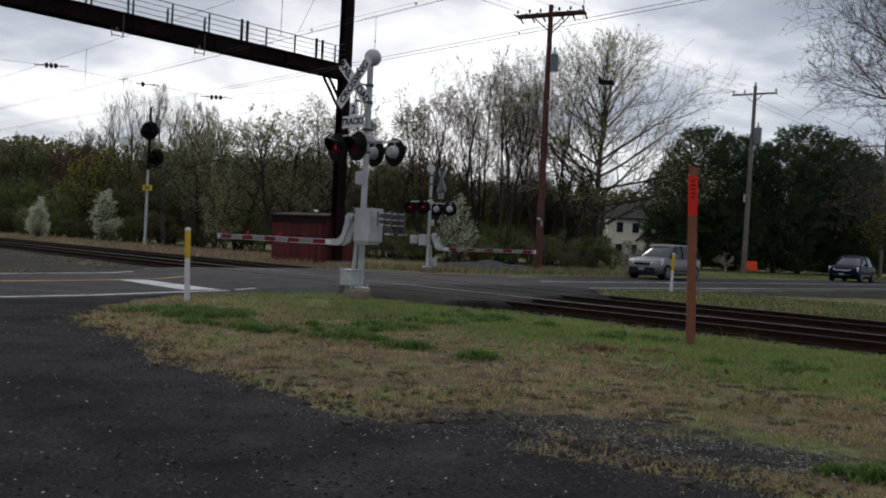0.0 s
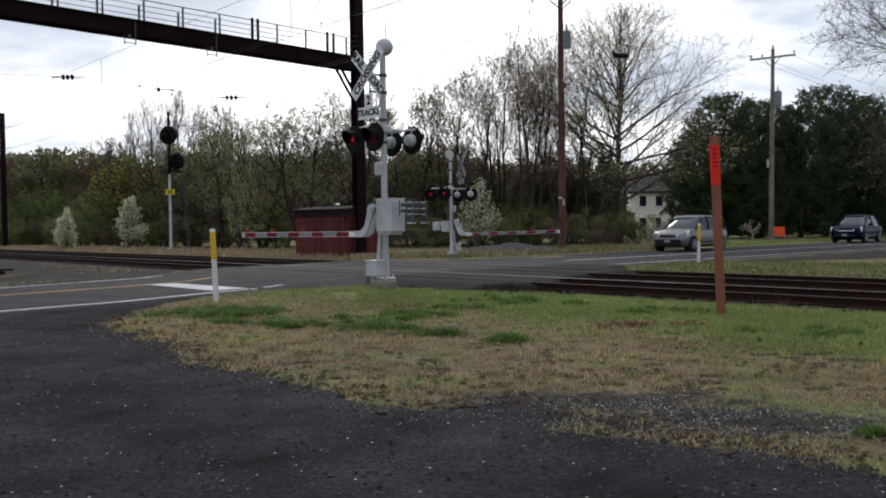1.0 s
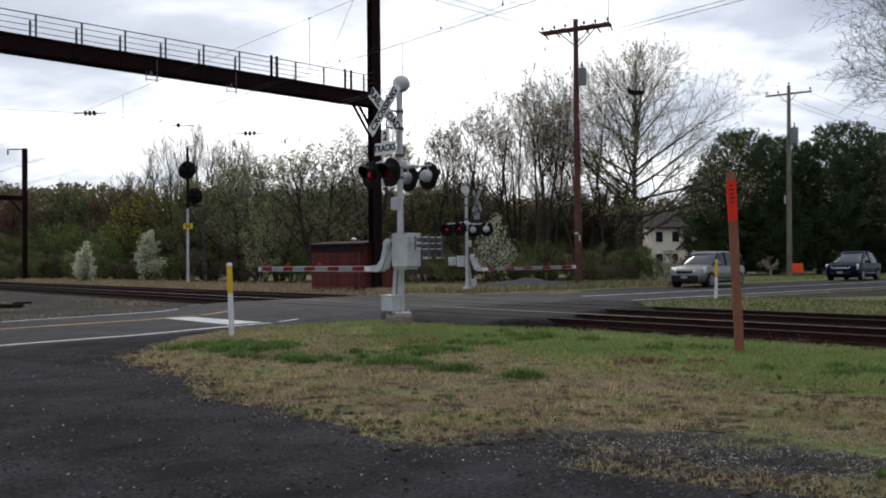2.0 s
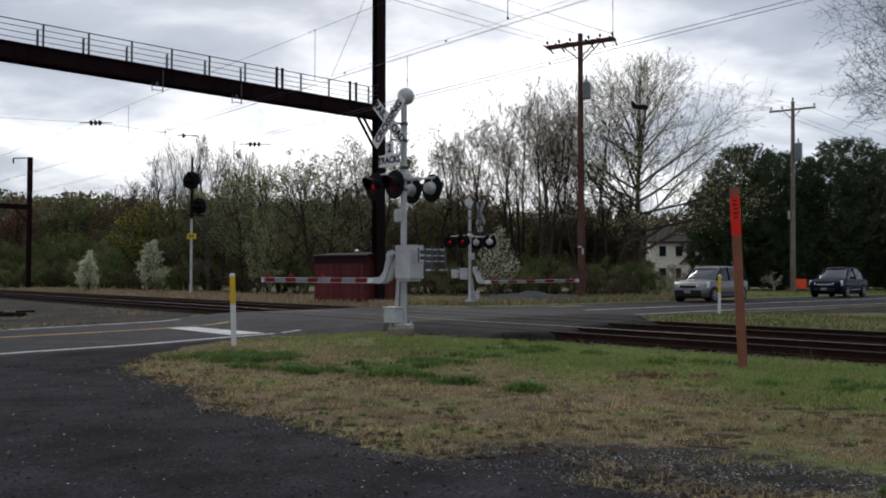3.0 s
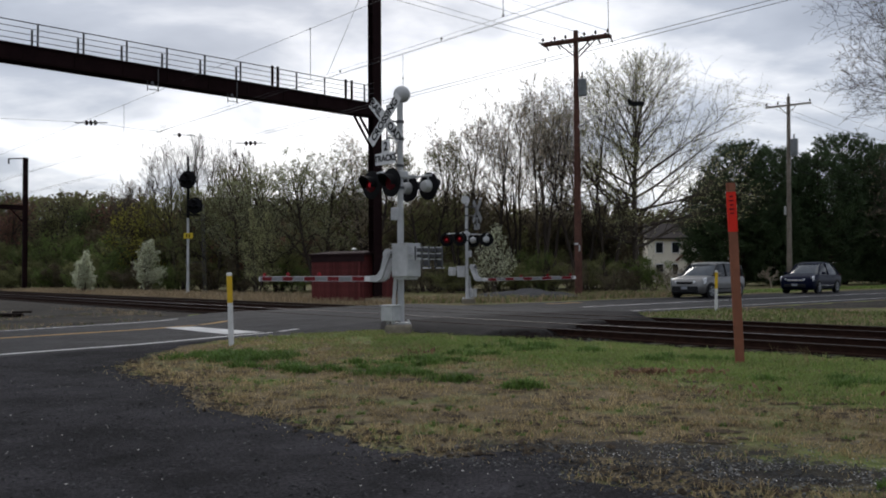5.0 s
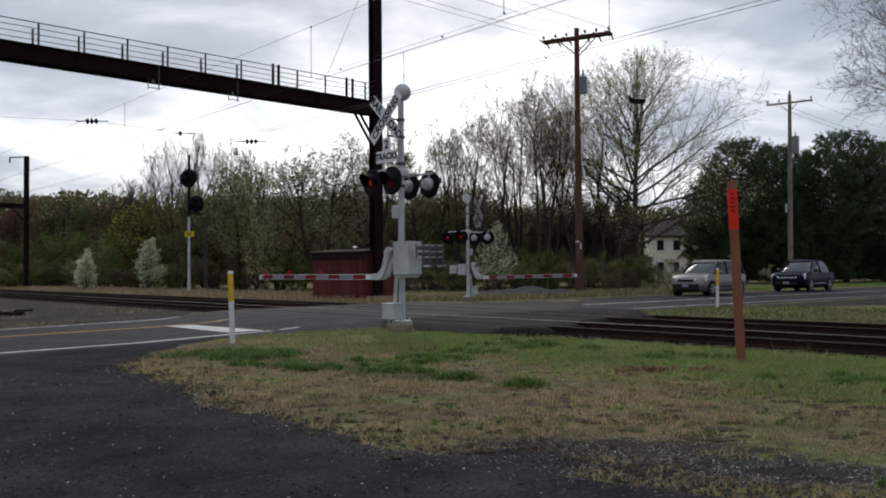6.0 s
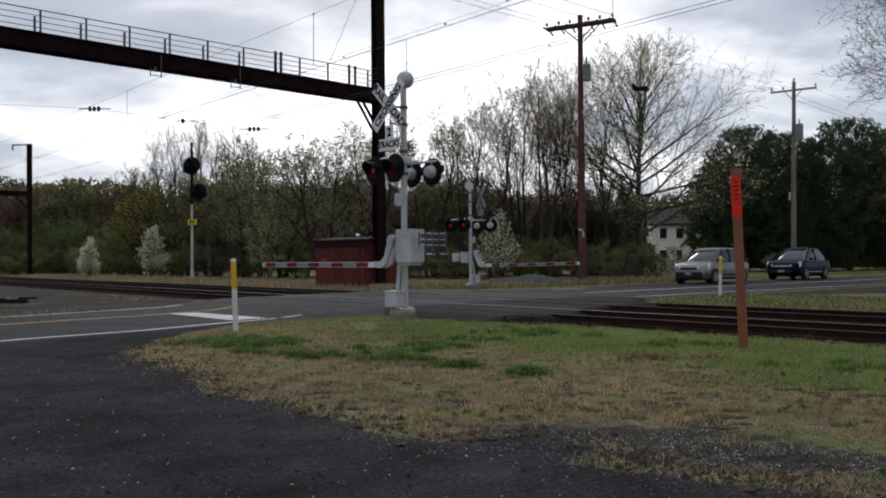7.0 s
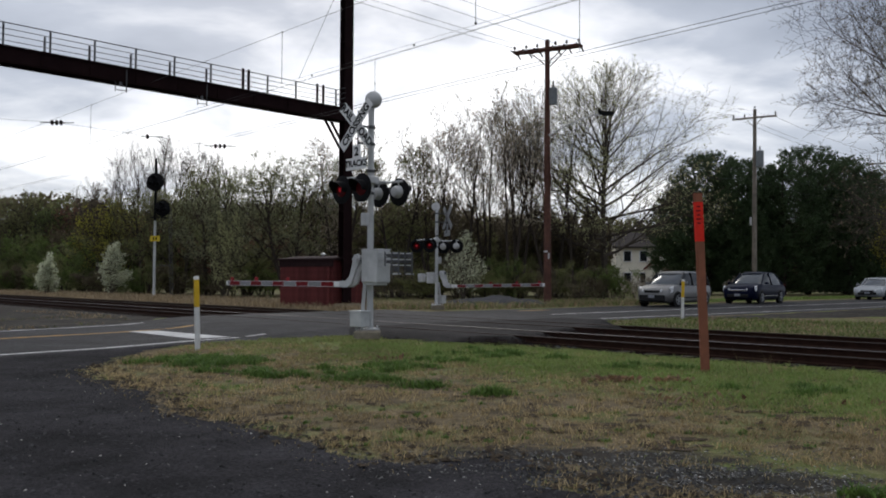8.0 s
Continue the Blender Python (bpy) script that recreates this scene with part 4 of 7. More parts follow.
# ---- crossing signals ----
def lamp_unit(parent, m, lit):
    """One flasher: black target disc, hood, housing, lens; it faces local -y."""
    face = m @ pose(0, 0, 0, 90)
    bm = bmesh.new()
    lathe(bm, [(0.265, 0), (0.285, 0.008), (0.285, 0.018), (0.26, 0.026)], 24, face)
    disc = part("target_disc", bm, BLACK, parent, "round black background disc", True)
    bm = bmesh.new()
    k = 20
    ring = []
    for i in range(k + 1):
        a = radians(-20) + radians(220) * i / k
        for y, r in ((0.0, 0.165), (-0.30, 0.165), (-0.30, 0.158), (0.0, 0.158)):
            ring.append(bm.verts.new(m @ Vector((r * math.cos(a), y * (0.55 + 0.45 * math.sin(max(0.0, a))), r * math.sin(a)))))
    for i in range(k):
        for j in range(4):
            bm.faces.new((ring[i * 4 + j], ring[i * 4 + (j + 1) % 4], ring[i * 4 + 4 + (j + 1) % 4], ring[i * 4 + 4 + j]))
    part("hood", bm, BLACK, disc, "", True)
    bm = bmesh.new()
    lathe(bm, [(0.152, 0.024), (0.14, 0.042), (0.07, 0.058)], 20, face)
    part("lens", bm, RED_LENS, disc, "dark red lens", True)
    if lit:
        bm = bmesh.new()
        lathe(bm, [(0.055, 0.05), (0.045, 0.066), (0.02, 0.072)], 16, face)
        part("bulb", bm, RED_LIT, disc, "glowing red centre of the lens", True)
    bm = bmesh.new()
    lathe(bm, [(0.05, -0.16), (0.10, -0.14), (0.125, -0.07), (0.13, -0.002)], 20, face)
    part("housing", bm, ALU, disc, "grey lamp housing", True)


def crossing_signal(m, arm_len, label, seed, mast_h=4.75, low=0.0, half=0.3, rise=0.0, off=0.0, swing=0.0, stand=0.5, aim=0.0):
    """Mast with bell, crossbuck, flashers and a lowered gate; local -y faces the traffic it stops."""
    th = empty("crossing_signal", m, label, "railroad signal", "signals of the crossing")
    rnd = random.Random(seed)
    bm = bmesh.new()
    box(bm, (0, -0.06, 0.07), (0.52, 0.60, 0.20), 45, bevel=0.03)
    box(bm, (0, -0.04, 0.155), (0.40, 0.46, 0.06), 45, bevel=0.02)
    part("foundation", bm, CONCRETE, th, "weathered concrete foundation block")
    bm = bmesh.new()
    lathe(bm, [(0.20, 0.18), (0.20, 0.215), (0.075, 0.225), (0.07, 0.28), (0.064, 1.2), (0.062, mast_h - 0.15)], 16)
    for a in range(4):
        rod(bm, (0.15 * math.cos(a * 1.57 + 0.78), 0.15 * math.sin(a * 1.57 + 0.78), 0.2), (0.15 * math.cos(a * 1.57 + 0.78), 0.15 * math.sin(a * 1.57 + 0.78), 0.27), 0.02, seg=6)
    mast = part("mast", bm, ALU, th, "aluminium-painted steel mast", True)
    for z in (2.95 - low, 3.4 - low, 3.95 - low, 4.3 - low):
        bm = bmesh.new()
        lathe(bm, [(0.066, z - 0.03), (0.08, z - 0.03), (0.08, z + 0.03), (0.066, z + 0.03)], 14)
        part("clamp", bm, ALU_DARK, mast, "", True)
    bm = bmesh.new()
    box(bm, (-0.04, -0.24, 0.40), (0.34, 0.24, 0.30), bevel=0.02)
    box(bm, (-0.04, -0.24, 0.56), (0.37, 0.27, 0.03), bevel=0.008)
    for dx in (-0.12, 0.04):
        rod(bm, (dx, -0.24, 0.18), (dx, -0.24, 0.26), 0.03, seg=8)
    part("junction_box", bm, ALU, th, "grey junction box on the foundation")
    bm = bmesh.new()
    for dx in (-0.08, -0.03):
        rod(bm, (dx, -0.15, 0.55), (dx + 0.02, -0.1, 1.2 - 0.1 * (low > 0)), 0.022, seg=8)
    part("conduit", bm, ALU, th, "grey cable conduit", True)
    bm = bmesh.new()
    lathe(bm, [(0.13, -0.02), (0.165, 0.01), (0.168, 0.06), (0.15, 0.11), (0.09, 0.15), (0.03, 0.165)], 20, pose(0.03, 0.03, mast_h - 0.06, 90, 0, 40))
    box(bm, (0.0, 0.0, mast_h - 0.17), (0.17, 0.17, 0.06), bevel=0.015)
    lathe(bm, [(0.165, -0.045), (0.17, -0.02), (0.12, -0.015)], 20, pose(0.03, 0.03, mast_h - 0.06, 90, 0, 40))
    part("bell", bm, ALU, th, "round grey bell on the mast top", True)
    head = pose(0, 0, 0, 0, 0, swing)
    board = pose(0, 0, 0, 0, 0, swing * 2.3)
    # crossbuck
    cz = 4.15 - low + rise
    bracket = bmesh.new()
    for z in (3.95 - low, 4.3 - low):
        rod(bracket, board @ Vector((0, -0.02, z)), board @ Vector((0, -0.20 - off, z)), 0.02)
    bar(bracket, board @ Vector((0, -0.215 - off, 3.5 - low)), board @ Vector((0, -0.215 - off, 4.45 - low + rise)), 0.03, 0.01)
    part("bracket", bracket, ALU_DARK, th)
    for word, turn, y, sh in (("RAIL   ROAD", -45, -0.24, 0.04), ("CROSSING", 45, -0.26, 0.0)):
        ob = plate("crossbuck_blade", 1.22, 0.23, th, "white crossbuck blade with black capitals", board @ pose(-0.02, y - off, cz, 0, turn * -1, 0))
        lettering(word, 0.215, SIGN_BLACK, ob, pose(0, -0.0045, 0, 90))
    pl = plate("number_plate", 0.24, 0.28, th, "small white plate with a black numeral", board @ pose(-0.02, -0.232 - off, 3.76 - low))
    lettering("2", 0.24, SIGN_BLACK, pl, pose(0, -0.0045, 0, 90))
    pl = plate("tracks_plate", 0.62, 0.24, th, "white plate with black capitals", board @ pose(-0.02, -0.242 - off, 3.52 - low))
    lettering("TRACKS", 0.18, SIGN_BLACK, pl, pose(0, -0.0045, 0, 90))
    # flashers on two cross arms
    lz = 3.0 - low
    bm = bmesh.new()
    rod(bm, head @ Vector((0, -stand - 0.05, lz + 0.22)), head @ Vector((0, stand + 0.05, lz + 0.22)), 0.022)
    for y in (-stand, stand):
        rod(bm, head @ Vector((-half - 0.12, y, lz + 0.22)), head @ Vector((half + 0.12, y, lz + 0.22)), 0.022)
        for x in (-half, half):
            rod(bm, head @ Vector((x, y, lz + 0.22)), head @ Vector((x, y, lz + 0.02)), 0.016)
    part("cross_arm", bm, ALU, th, "grey cross arm of the flashers", True)
    bm = bmesh.new()
    box(bm, (0.02, 0, lz + 0.22), (0.20, 0.26, 0.16), bevel=0.03)
    part("arm_junction", bm, ALU, th, "grey junction box of the cross arm")
    bm = bmesh.new()
    box(bm, (-0.06, -0.08, 2.42 - low), (0.16, 0.14, 0.26), bevel=0.02)
    part("terminal_box", bm, ALU, th, "grey terminal box on the mast")
    for x in (-half, half):
        lamp_unit(th, head @ pose(x, -stand, lz, 0, 0, aim), x < 0)
        lamp_unit(th, head @ pose(x, stand, lz, 0, 0, 180 + aim), x > 0 or swing)
    return th


def gate(th, arm_len, drop=0.0, box_at=(0.33, -0.15), small=False, lower=0.0):
    """Gate drive, counterweights and striped arm on the mast; the arm lies along local -x."""
    bm = bmesh.new()
    if small:
        box(bm, (*box_at, 1.26), (0.40, 0.30, 0.42), bevel=0.03)
        box(bm, (*box_at, 1.48), (0.43, 0.33, 0.03), bevel=0.01)
    else:
        box(bm, (*box_at, 1.46), (0.46, 0.38, 0.66), bevel=0.03)
        box(bm, (*box_at, 1.795), (0.47, 0.39, 0.02), bevel=0.008)
        box(bm, (box_at[0], box_at[1], 1.11), (0.36, 0.3, 0.05), bevel=0.01)
    part("gate_mechanism", bm, ALU, th, "large grey gate drive box")
    bm = bmesh.new()
    rod(bm, (-0.45, -0.05, 1.62 + lower), (0.55 if not small else 0.2, -0.05, 1.62 + lower), 0.05, seg=12)
    part("drive_shaft", bm, ALU_DARK, th, "", True)
    bm = bmesh.new()
    for y in (-0.12, 0.04):
        pts = [(x, z + lower) for x, z in ((-0.26, 1.72), (-0.36, 1.70), (-0.50, 1.28), (-0.62, 1.175), (-0.82, 1.165), (-0.82, 1.04), (-0.60, 1.035), (-0.45, 1.11), (-0.36, 1.30), (-0.20, 1.60))]
        a = [bm.verts.new((x, y, z)) for x, z in pts]
        b = [bm.verts.new((x, y + 0.05, z)) for x, z in pts]
        bm.faces.new(a)
        bm.faces.new(list(reversed(b)))
        for i in range(len(pts)):
            bm.faces.new((a[i], b[i], b[(i + 1) % len(pts)], a[(i + 1) % len(pts)]))
    rod(bm, (-0.32, -0.14, 1.6 + lower), (-0.32, 0.11, 1.6 + lower), 0.075, seg=12)
    bmesh.ops.recalc_face_normals(bm, faces=bm.faces)
    part("gate_bracket", bm, ALU, th, "curved grey arm bracket")
    if small:
        bars = [((0.3, 0.0, 1.36), (0.8, 0.0, 1.36), 0.04, 0.06)]
    else:
        bars = []
        for y in (-0.26, 0.10):
            bars += [((0.50, y, z), (1.10, y, z - 0.01), 0.024, 0.022) for z in (1.72, 1.60, 1.49)]
            bars += [((x, y - 0.025, 1.74), (x, y - 0.025, 1.30 if x > 0.9 else 1.46), 0.02, 0.025) for x in (0.74, 0.93, 1.12)]
            bars.append(((0.93, y, 1.31), (1.14, y, 1.31), 0.03, 0.03))
    for b in bars:
        bm = bmesh.new()
        bar(bm, *b)
        part("counterweight_bar", bm, ALU if b[0][2] == b[1][2] or b[0][0] != b[1][0] else ALU_DARK, th)
    if small:
        bm = bmesh.new()
        box(bm, (0.80, 0.0, 1.28), (0.26, 0.2, 0.34), bevel=0.02)
        part("counterweight", bm, ALU, th, "pale grey counterweight block")
    else:
        for y in (-0.26, 0.10):
            for x, z, hh in ((0.835, 1.66, 0.07), (1.025, 1.66, 0.07), (0.835, 1.545, 0.06), (1.025, 1.545, 0.06), (1.025, 1.40, 0.11)):
                bm = bmesh.new()
                box(bm, (x, y, z), (0.13, 0.04, hh), bevel=0.006)
                part("counterweight", bm, WEIGHT, th, "dark grey counterweight plate")
    end, arm_z = -0.8 - arm_len, 1.10 + lower
    bm = bmesh.new()
    bar(bm, (-0.78, -0.02, arm_z), (end, -0.02, arm_z + drop), 0.05, 0.115)
    arm = part("gate_arm", bm, ARM_WHITE, th, "lowered red and white striped gate arm")
    n = int(arm_len / 0.85)
    for i in range(n):
        f0, f1 = (i + 0.34) / n, (i + 0.82) / n
        bm = bmesh.new()
        p = lambda f: (-0.8 - arm_len * f, -0.02, arm_z + drop * f)
        bar(bm, p(f0), p(f1), 0.056, 0.098)
        part("stripe", bm, RED_REFLECT, arm, "red reflective stripe")
        bm = bmesh.new()
        bar(bm, p(f1 + 0.003), p(min(0.985, (i + 1.33) / n)), 0.056, 0.098)
        part("stripe", bm, ARM_GREY, arm, "pale grey reflective stripe")
    for f in (0.44, 0.72, 0.95):
        bm = bmesh.new()
        x, z = -0.8 - arm_len * f, arm_z + drop * f
        lathe(bm, [(0.025, 0.06), (0.04, 0.07), (0.042, 0.12), (0.025, 0.145)], 12, pose(x, -0.02, z))
        box(bm, (x, -0.02, z + 0.065), (0.12, 0.05, 0.02))
        part("arm_light", bm, ARM_LAMP, arm, "small red light on the arm", True)


def make_signals():
    th = crossing_signal(pose(-0.83, 16.75, 0, 0, 0, -45), 3.0, "grey crossing signal with crossbuck, flashers and a lowered gate", 1, 4.93, rise=0.15, off=0.14)
    gate(th, 4.38)
    far = crossing_signal(pose(1.02, 33.0, 0, 0, 0, 137), 3.9, "far grey crossing signal with flashers and a lowered gate", 2, 4.2, 0.44, 0.44, off=0.2, swing=-12, stand=0.66, aim=40)
    gate(far, 4.35, 0.08, (0.22, 0.0), True, -0.15)


make_signals()


# ---- signal bridge with walkway over the tracks ----
def make_bridge():
    """A box girder across the rails between two steel masts, with a railed walkway on top. Local x runs towards the camera's side."""
    turn = math.degrees(math.atan2(-N.y, -N.x))
    m = pose(-2.72, 33.9, 0, 0, 0, turn)
    th = empty("signal_bridge", m, "dark brown steel bridge with railed walkway over the tracks", "railway bridge")
    L = 22.5
    for x in (0.0, L):
        bm = bmesh.new()
        h = 17.0
        for sy in (-0.17, 0.17):
            box(bm, (x, sy, h / 2), (0.42, 0.03, h))
        box(bm, (x, 0, h / 2), (0.03, 0.34, h))
        for z in range(1, 17):
            box(bm, (x, 0, z), (0.40, 0.30, 0.02))
        box(bm, (x, 0, 0.03), (0.7, 0.7, 0.06), bevel=0.01)
        part("mast", bm, STEEL_BROWN, th, "tall dark brown steel mast")
        bm = bmesh.new()
        box(bm, (x, 0, 0.02), (1.0, 1.0, 0.36), bevel=0.03)
        part("footing", bm, CONCRETE, th, "concrete footing")
    bm = bmesh.new()
    for sy in (-0.24, 0.24):
        box(bm, (L / 2, sy, 7.92), (L, 0.02, 0.50))
        for z in (7.68, 8.16):
            box(bm, (L / 2, sy, z), (L, 0.12, 0.022))
        for i in range(1, 15):
            box(bm, (L * i / 15, sy, 7.92), (0.02, 0.08, 0.46))
    box(bm, (L / 2, 0, 7.72), (L, 0.5, 0.02))
    part("girder", bm, STEEL_BROWN, th, "dark brown plate girder")
    bm = bmesh.new()
    box(bm, (L / 2, 0, 8.19), (L - 0.3, 0.6, 0.03))
    part("walkway_deck", bm, STEEL_BROWN, th)
    bm = bmesh.new()
    for sy in (-0.16, 0.16):
        bar(bm, (0.2, sy, 6.6), (0.95, sy, 7.68), 0.08, 0.08)
    part("knee_brace", bm, STEEL_BROWN, th)
    sy = -0.34
    for k in range(5):
        z = 8.32 + k * 0.185
        bm = bmesh.new()
        rod(bm, (0.25, sy, z), (L, sy, z), 0.012 if k < 4 else 0.018, seg=6)
        part("handrail", bm, RAILING, th, "grey handrail bar")
    for x in (0.28, 2.25, 3.55, 5.95, 7.36, 8.76, 10.15, 11.55, 12.93, 14.3, 15.7, 17.1, 18.5, 19.9, 21.3):
        bm = bmesh.new()
        box(bm, (x, sy, 8.63), (0.05, 0.05, 0.88))
        part("railing_post", bm, RAILING, th)
        if x > 5:
            bm = bmesh.new()
            box(bm, (x + 0.16, sy - 0.03, 8.52), (0.055, 0.06, 0.66))
            part("stub_post", bm, RAILING, th, "short bracket post beside the railing")
    for x in (0.92, 1.22, 4.38, 4.62):
        bm = bmesh.new()
        box(bm, (x, sy, 8.66), (0.085, 0.06, 0.96))
        part("gate_post", bm, STEEL_BROWN, th, "dark gate post in the railing")
    for k in range(4):
        bm = bmesh.new()
        rod(bm, (0.28, -0.34, 8.4 + k * 0.21), (0.28, 0.30, 8.4 + k * 0.21), 0.014, seg=6)
        part("end_rail", bm, RAILING, th)
    for x in (6.45, 9.35, 16.5):
        bm = bmesh.new()
        rod(bm, (x, 0.33, 8.1), (x, 0.33, 7.35), 0.02, seg=6)
        rod(bm, (x, 0.33, 7.40), (x + 0.42, 0.45, 7.36), 0.014, seg=6)
        rod(bm, (x + 0.42, 0.45, 7.62), (x + 0.42, 0.45, 7.30), 0.014, seg=6)
        lathe(bm, [(0.03, 7.52), (0.07, 7.54), (0.05, 7.64), (0.02, 7.67)], 10, pose(x + 0.2, 0.33, 0))
        part("wire_hanger", bm, RAILING, th, "thin wire hanger under the girder")


make_bridge()


def far_catenary():
    """A distant steel portal across the tracks."""
    base = along(-75.3, 20.4)
    turn = math.degrees(math.atan2(-N.y, -N.x))
    th = empty("catenary_mast", pose(base.x, base.y, 0, 0, 0, turn), "distant dark steel catenary mast with a crossbeam", "catenary mast")
    bm = bmesh.new()
    box(bm, (0, 0, 5.6), (0.36, 0.34, 11.3))
    part("mast", bm, STEEL_BROWN, th)
    bm = bmesh.new()
    box(bm, (9, 0, 7.0), (18, 0.4, 0.4))
    bar(bm, (0.2, 0, 5.8), (1.2, 0, 6.9), 0.1, 0.1)
    part("crossbeam", bm, STEEL_BROWN, th)
    bm = bmesh.new()
    box(bm, (18, 0, 5.6), (0.36, 0.34, 11.3))
    part("mast", bm, STEEL_BROWN, th)
    bm = bmesh.new()
    rod(bm, (0, 0, 11.2), (1.3, 0, 11.05), 0.05, seg=6)
    rod(bm, (1.3, 0, 11.05), (1.3, 0, 10.6), 0.06, seg=6)
    part("wire_bracket", bm, STEEL_BROWN, th)


far_catenary()


# ---- wayside signal ----
def wayside_signal():
    th = empty("wayside_signal", pose(-15.55, 50.5, 0, 0, 0, -12), "two-headed railway signal on a pale mast with ladder", "railway signal")
    bm = bmesh.new()
    lathe(bm, [(0.22, 0), (0.22, 0.1), (0.10, 0.14), (0.085, 0.5), (0.075, 5.0)], 12)
    part("mast", bm, ALU, th, "pale grey mast", True)
    bm = bmesh.new()
    lathe(bm, [(0.08, 4.7), (0.075, 8.4), (0.05, 8.5)], 10)
    box(bm, (0.25, 0, 4.9), (0.9, 0.6, 0.06))
    part("upper_mast", bm, BLACK, th, "dark upper mast")
    for x, z, r in ((0.05, 7.05, 0.56), (0.55, 5.45, 0.50)):
        bm = bmesh.new()
        lathe(bm, [(r * 0.9, -0.03), (r, -0.01), (r, 0.02), (r * 0.9, 0.04)], 24, pose(x, -0.15, z, 90))
        hd = part("signal_head", bm, BLACK, th, "round black signal head", True)
        for k in range(3):
            bm = bmesh.new()
            a = radians(90 + 120 * k)
            lathe(bm, [(0.14, 0.03), (0.14, 0.26), (0.12, 0.27), (0.11, 0.05)], 12, pose(x + 0.25 * math.cos(a), -0.15, z + 0.25 * math.sin(a), 90))
            part("lamp_hood", bm, BLACK, hd, "", True)
        bm = bmesh.new()
        box(bm, (x - 0.3 * (x < 0.2), 0.1, z), (0.55, 0.3, 0.7), bevel=0.05)
        part("back_case", bm, BLACK, hd)
    bm = bmesh.new()
    box(bm, (0.08, -0.12, 3.62), (0.62, 0.02, 0.34))
    pl = part("yellow_plate", bm, YELLOW_PLATE, th, "yellow plate with dark marks")
    bm = bmesh.new()
    for x in (-0.02, 0.16):
        box(bm, (x, -0.133, 3.62), (0.08, 0.006, 0.18))
    part("plate_mark", bm, SIGN_BLACK, pl)
    bm = bmesh.new()
    for y in (0.55, 0.85):
        rod(bm, (0.78, y, 0), (0.58, y, 5.6), 0.018, seg=6)
    for k in range(17):
        z = 0.3 + k * 0.31
        rod(bm, (0.78 - 0.036 * z, 0.55, z), (0.78 - 0.036 * z, 0.85, z), 0.012, seg=5)
    for z in (2.0, 4.6):
        rod(bm, (0, 0, z), (0.78 - 0.036 * z, 0.6, z), 0.014, seg=5)
    part("ladder", bm, ALU_DARK, th, "dark grey steel ladder")


wayside_signal()


# ---- red shed ----
def red_shed():
    """A small boarded shed on skids with a low roof."""
    th = empty("shed", pose(-3.75, 35.3, 0, 0, 0, -36), "small faded red boarded shed with dark roof", "shed")
    w, d, h = 2.95, 2.1, 1.9
    bm = bmesh.new()
    box(bm, (0, 0, 0.1 + h / 2), (w - 0.06, d - 0.06, h))
    part("body", bm, SHED_RED, th, "faded red walls")
    bm = bmesh.new()
    box(bm, (0, 0, 0), (0.165, 0.022, h), bevel=0.004)
    me = bpy.data.meshes.new("board")
    bm.to_mesh(me)
    bm.free()
    me.materials.append(SHED_RED)
    n = int(w / 0.175)
    for i in range(n):
        x = -w / 2 + 0.0875 + i * 0.175
        for y in (-d / 2 - 0.012, d / 2 + 0.012):
            link("board", me, None, th).matrix_basis = pose(x, y, 0.1 + h / 2 + random.uniform(-0.01, 0.01))
    n = int(d / 0.175)
    for i in range(n):
        y = -d / 2 + 0.0875 + i * 0.175
        for x in (-w / 2 - 0.012, w / 2 + 0.012):
            link("board", me, None, th).matrix_basis = pose(x, y, 0.1 + h / 2 + random.uniform(-0.01, 0.01), 0, 0, 90)
    bm = bmesh.new()
    prof = [(-d / 2 - 0.12, 1.99), (d / 2 + 0.12, 1.99), (d / 2 + 0.12, 2.06), (0, 2.20), (-d / 2 - 0.12, 2.06)]
    loft(bm, [[(x, y, z) for y, z in prof] for x in (-w / 2 - 0.12, w / 2 + 0.12)])
    part("roof", bm, SHED_ROOF, th, "low dark roof")
    bm = bmesh.new()
    box(bm, (0, -d / 2 - 0.02, 1.86), (w + 0.06, 0.05, 0.28))
    part("fascia", bm, SHED_ROOF, th)
    bm = bmesh.new()
    lathe(bm, [(0.05, 2.13), (0.05, 2.25), (0.14, 2.26), (0.02, 2.33)], 12)
    part("vent", bm, ALU, th, "small pale roof vent", True)
    for y in (-0.7, 0.7):
        for x in (-1.1, 0, 1.1):
            bm = bmesh.new()
            box(bm, (x, y, 0.06), (0.4, 0.4, 0.12), bevel=0.01)
            part("footing", bm, CONCRETE if x else TIE, th)


red_shed()


# ---- poles ----
def transformer(parent, x, y, z, r=0.27, h=0.95):
    bm = bmesh.new()
    lathe(bm, [(r * 0.94, z), (r, z + 0.04), (r, z + h - 0.06), (r * 1.03, z + h - 0.05), (r * 1.03, z + h), (r * 0.5, z + h + 0.06)], 18, pose(x, y, 0))
    tr = part("transformer", bm, TRANSFORMER, parent, "grey drum transformer", True)
    bm = bmesh.new()
    rod(bm, (x, y, z + h), (x, y, z + h + 0.4), 0.05, 0.03, seg=8)
    part("bushing", bm, INSULATOR, tr)
    bm = bmesh.new()
    box(bm, (x / 2, y / 2, z + 0.6), (abs(x), 0.08, 0.08))
    part("mounting_bracket", bm, TRANSFORMER, tr)


def pin(bm, x, y, z):
    rod(bm, (x, y, z), (x, y, z + 0.12), 0.015, seg=6)
    lathe(bm, [(0.05, z + 0.1), (0.075, z + 0.14), (0.05, z + 0.2), (0.055, z + 0.24), (0.02, z + 0.27)], 10, pose(x, y, 0))


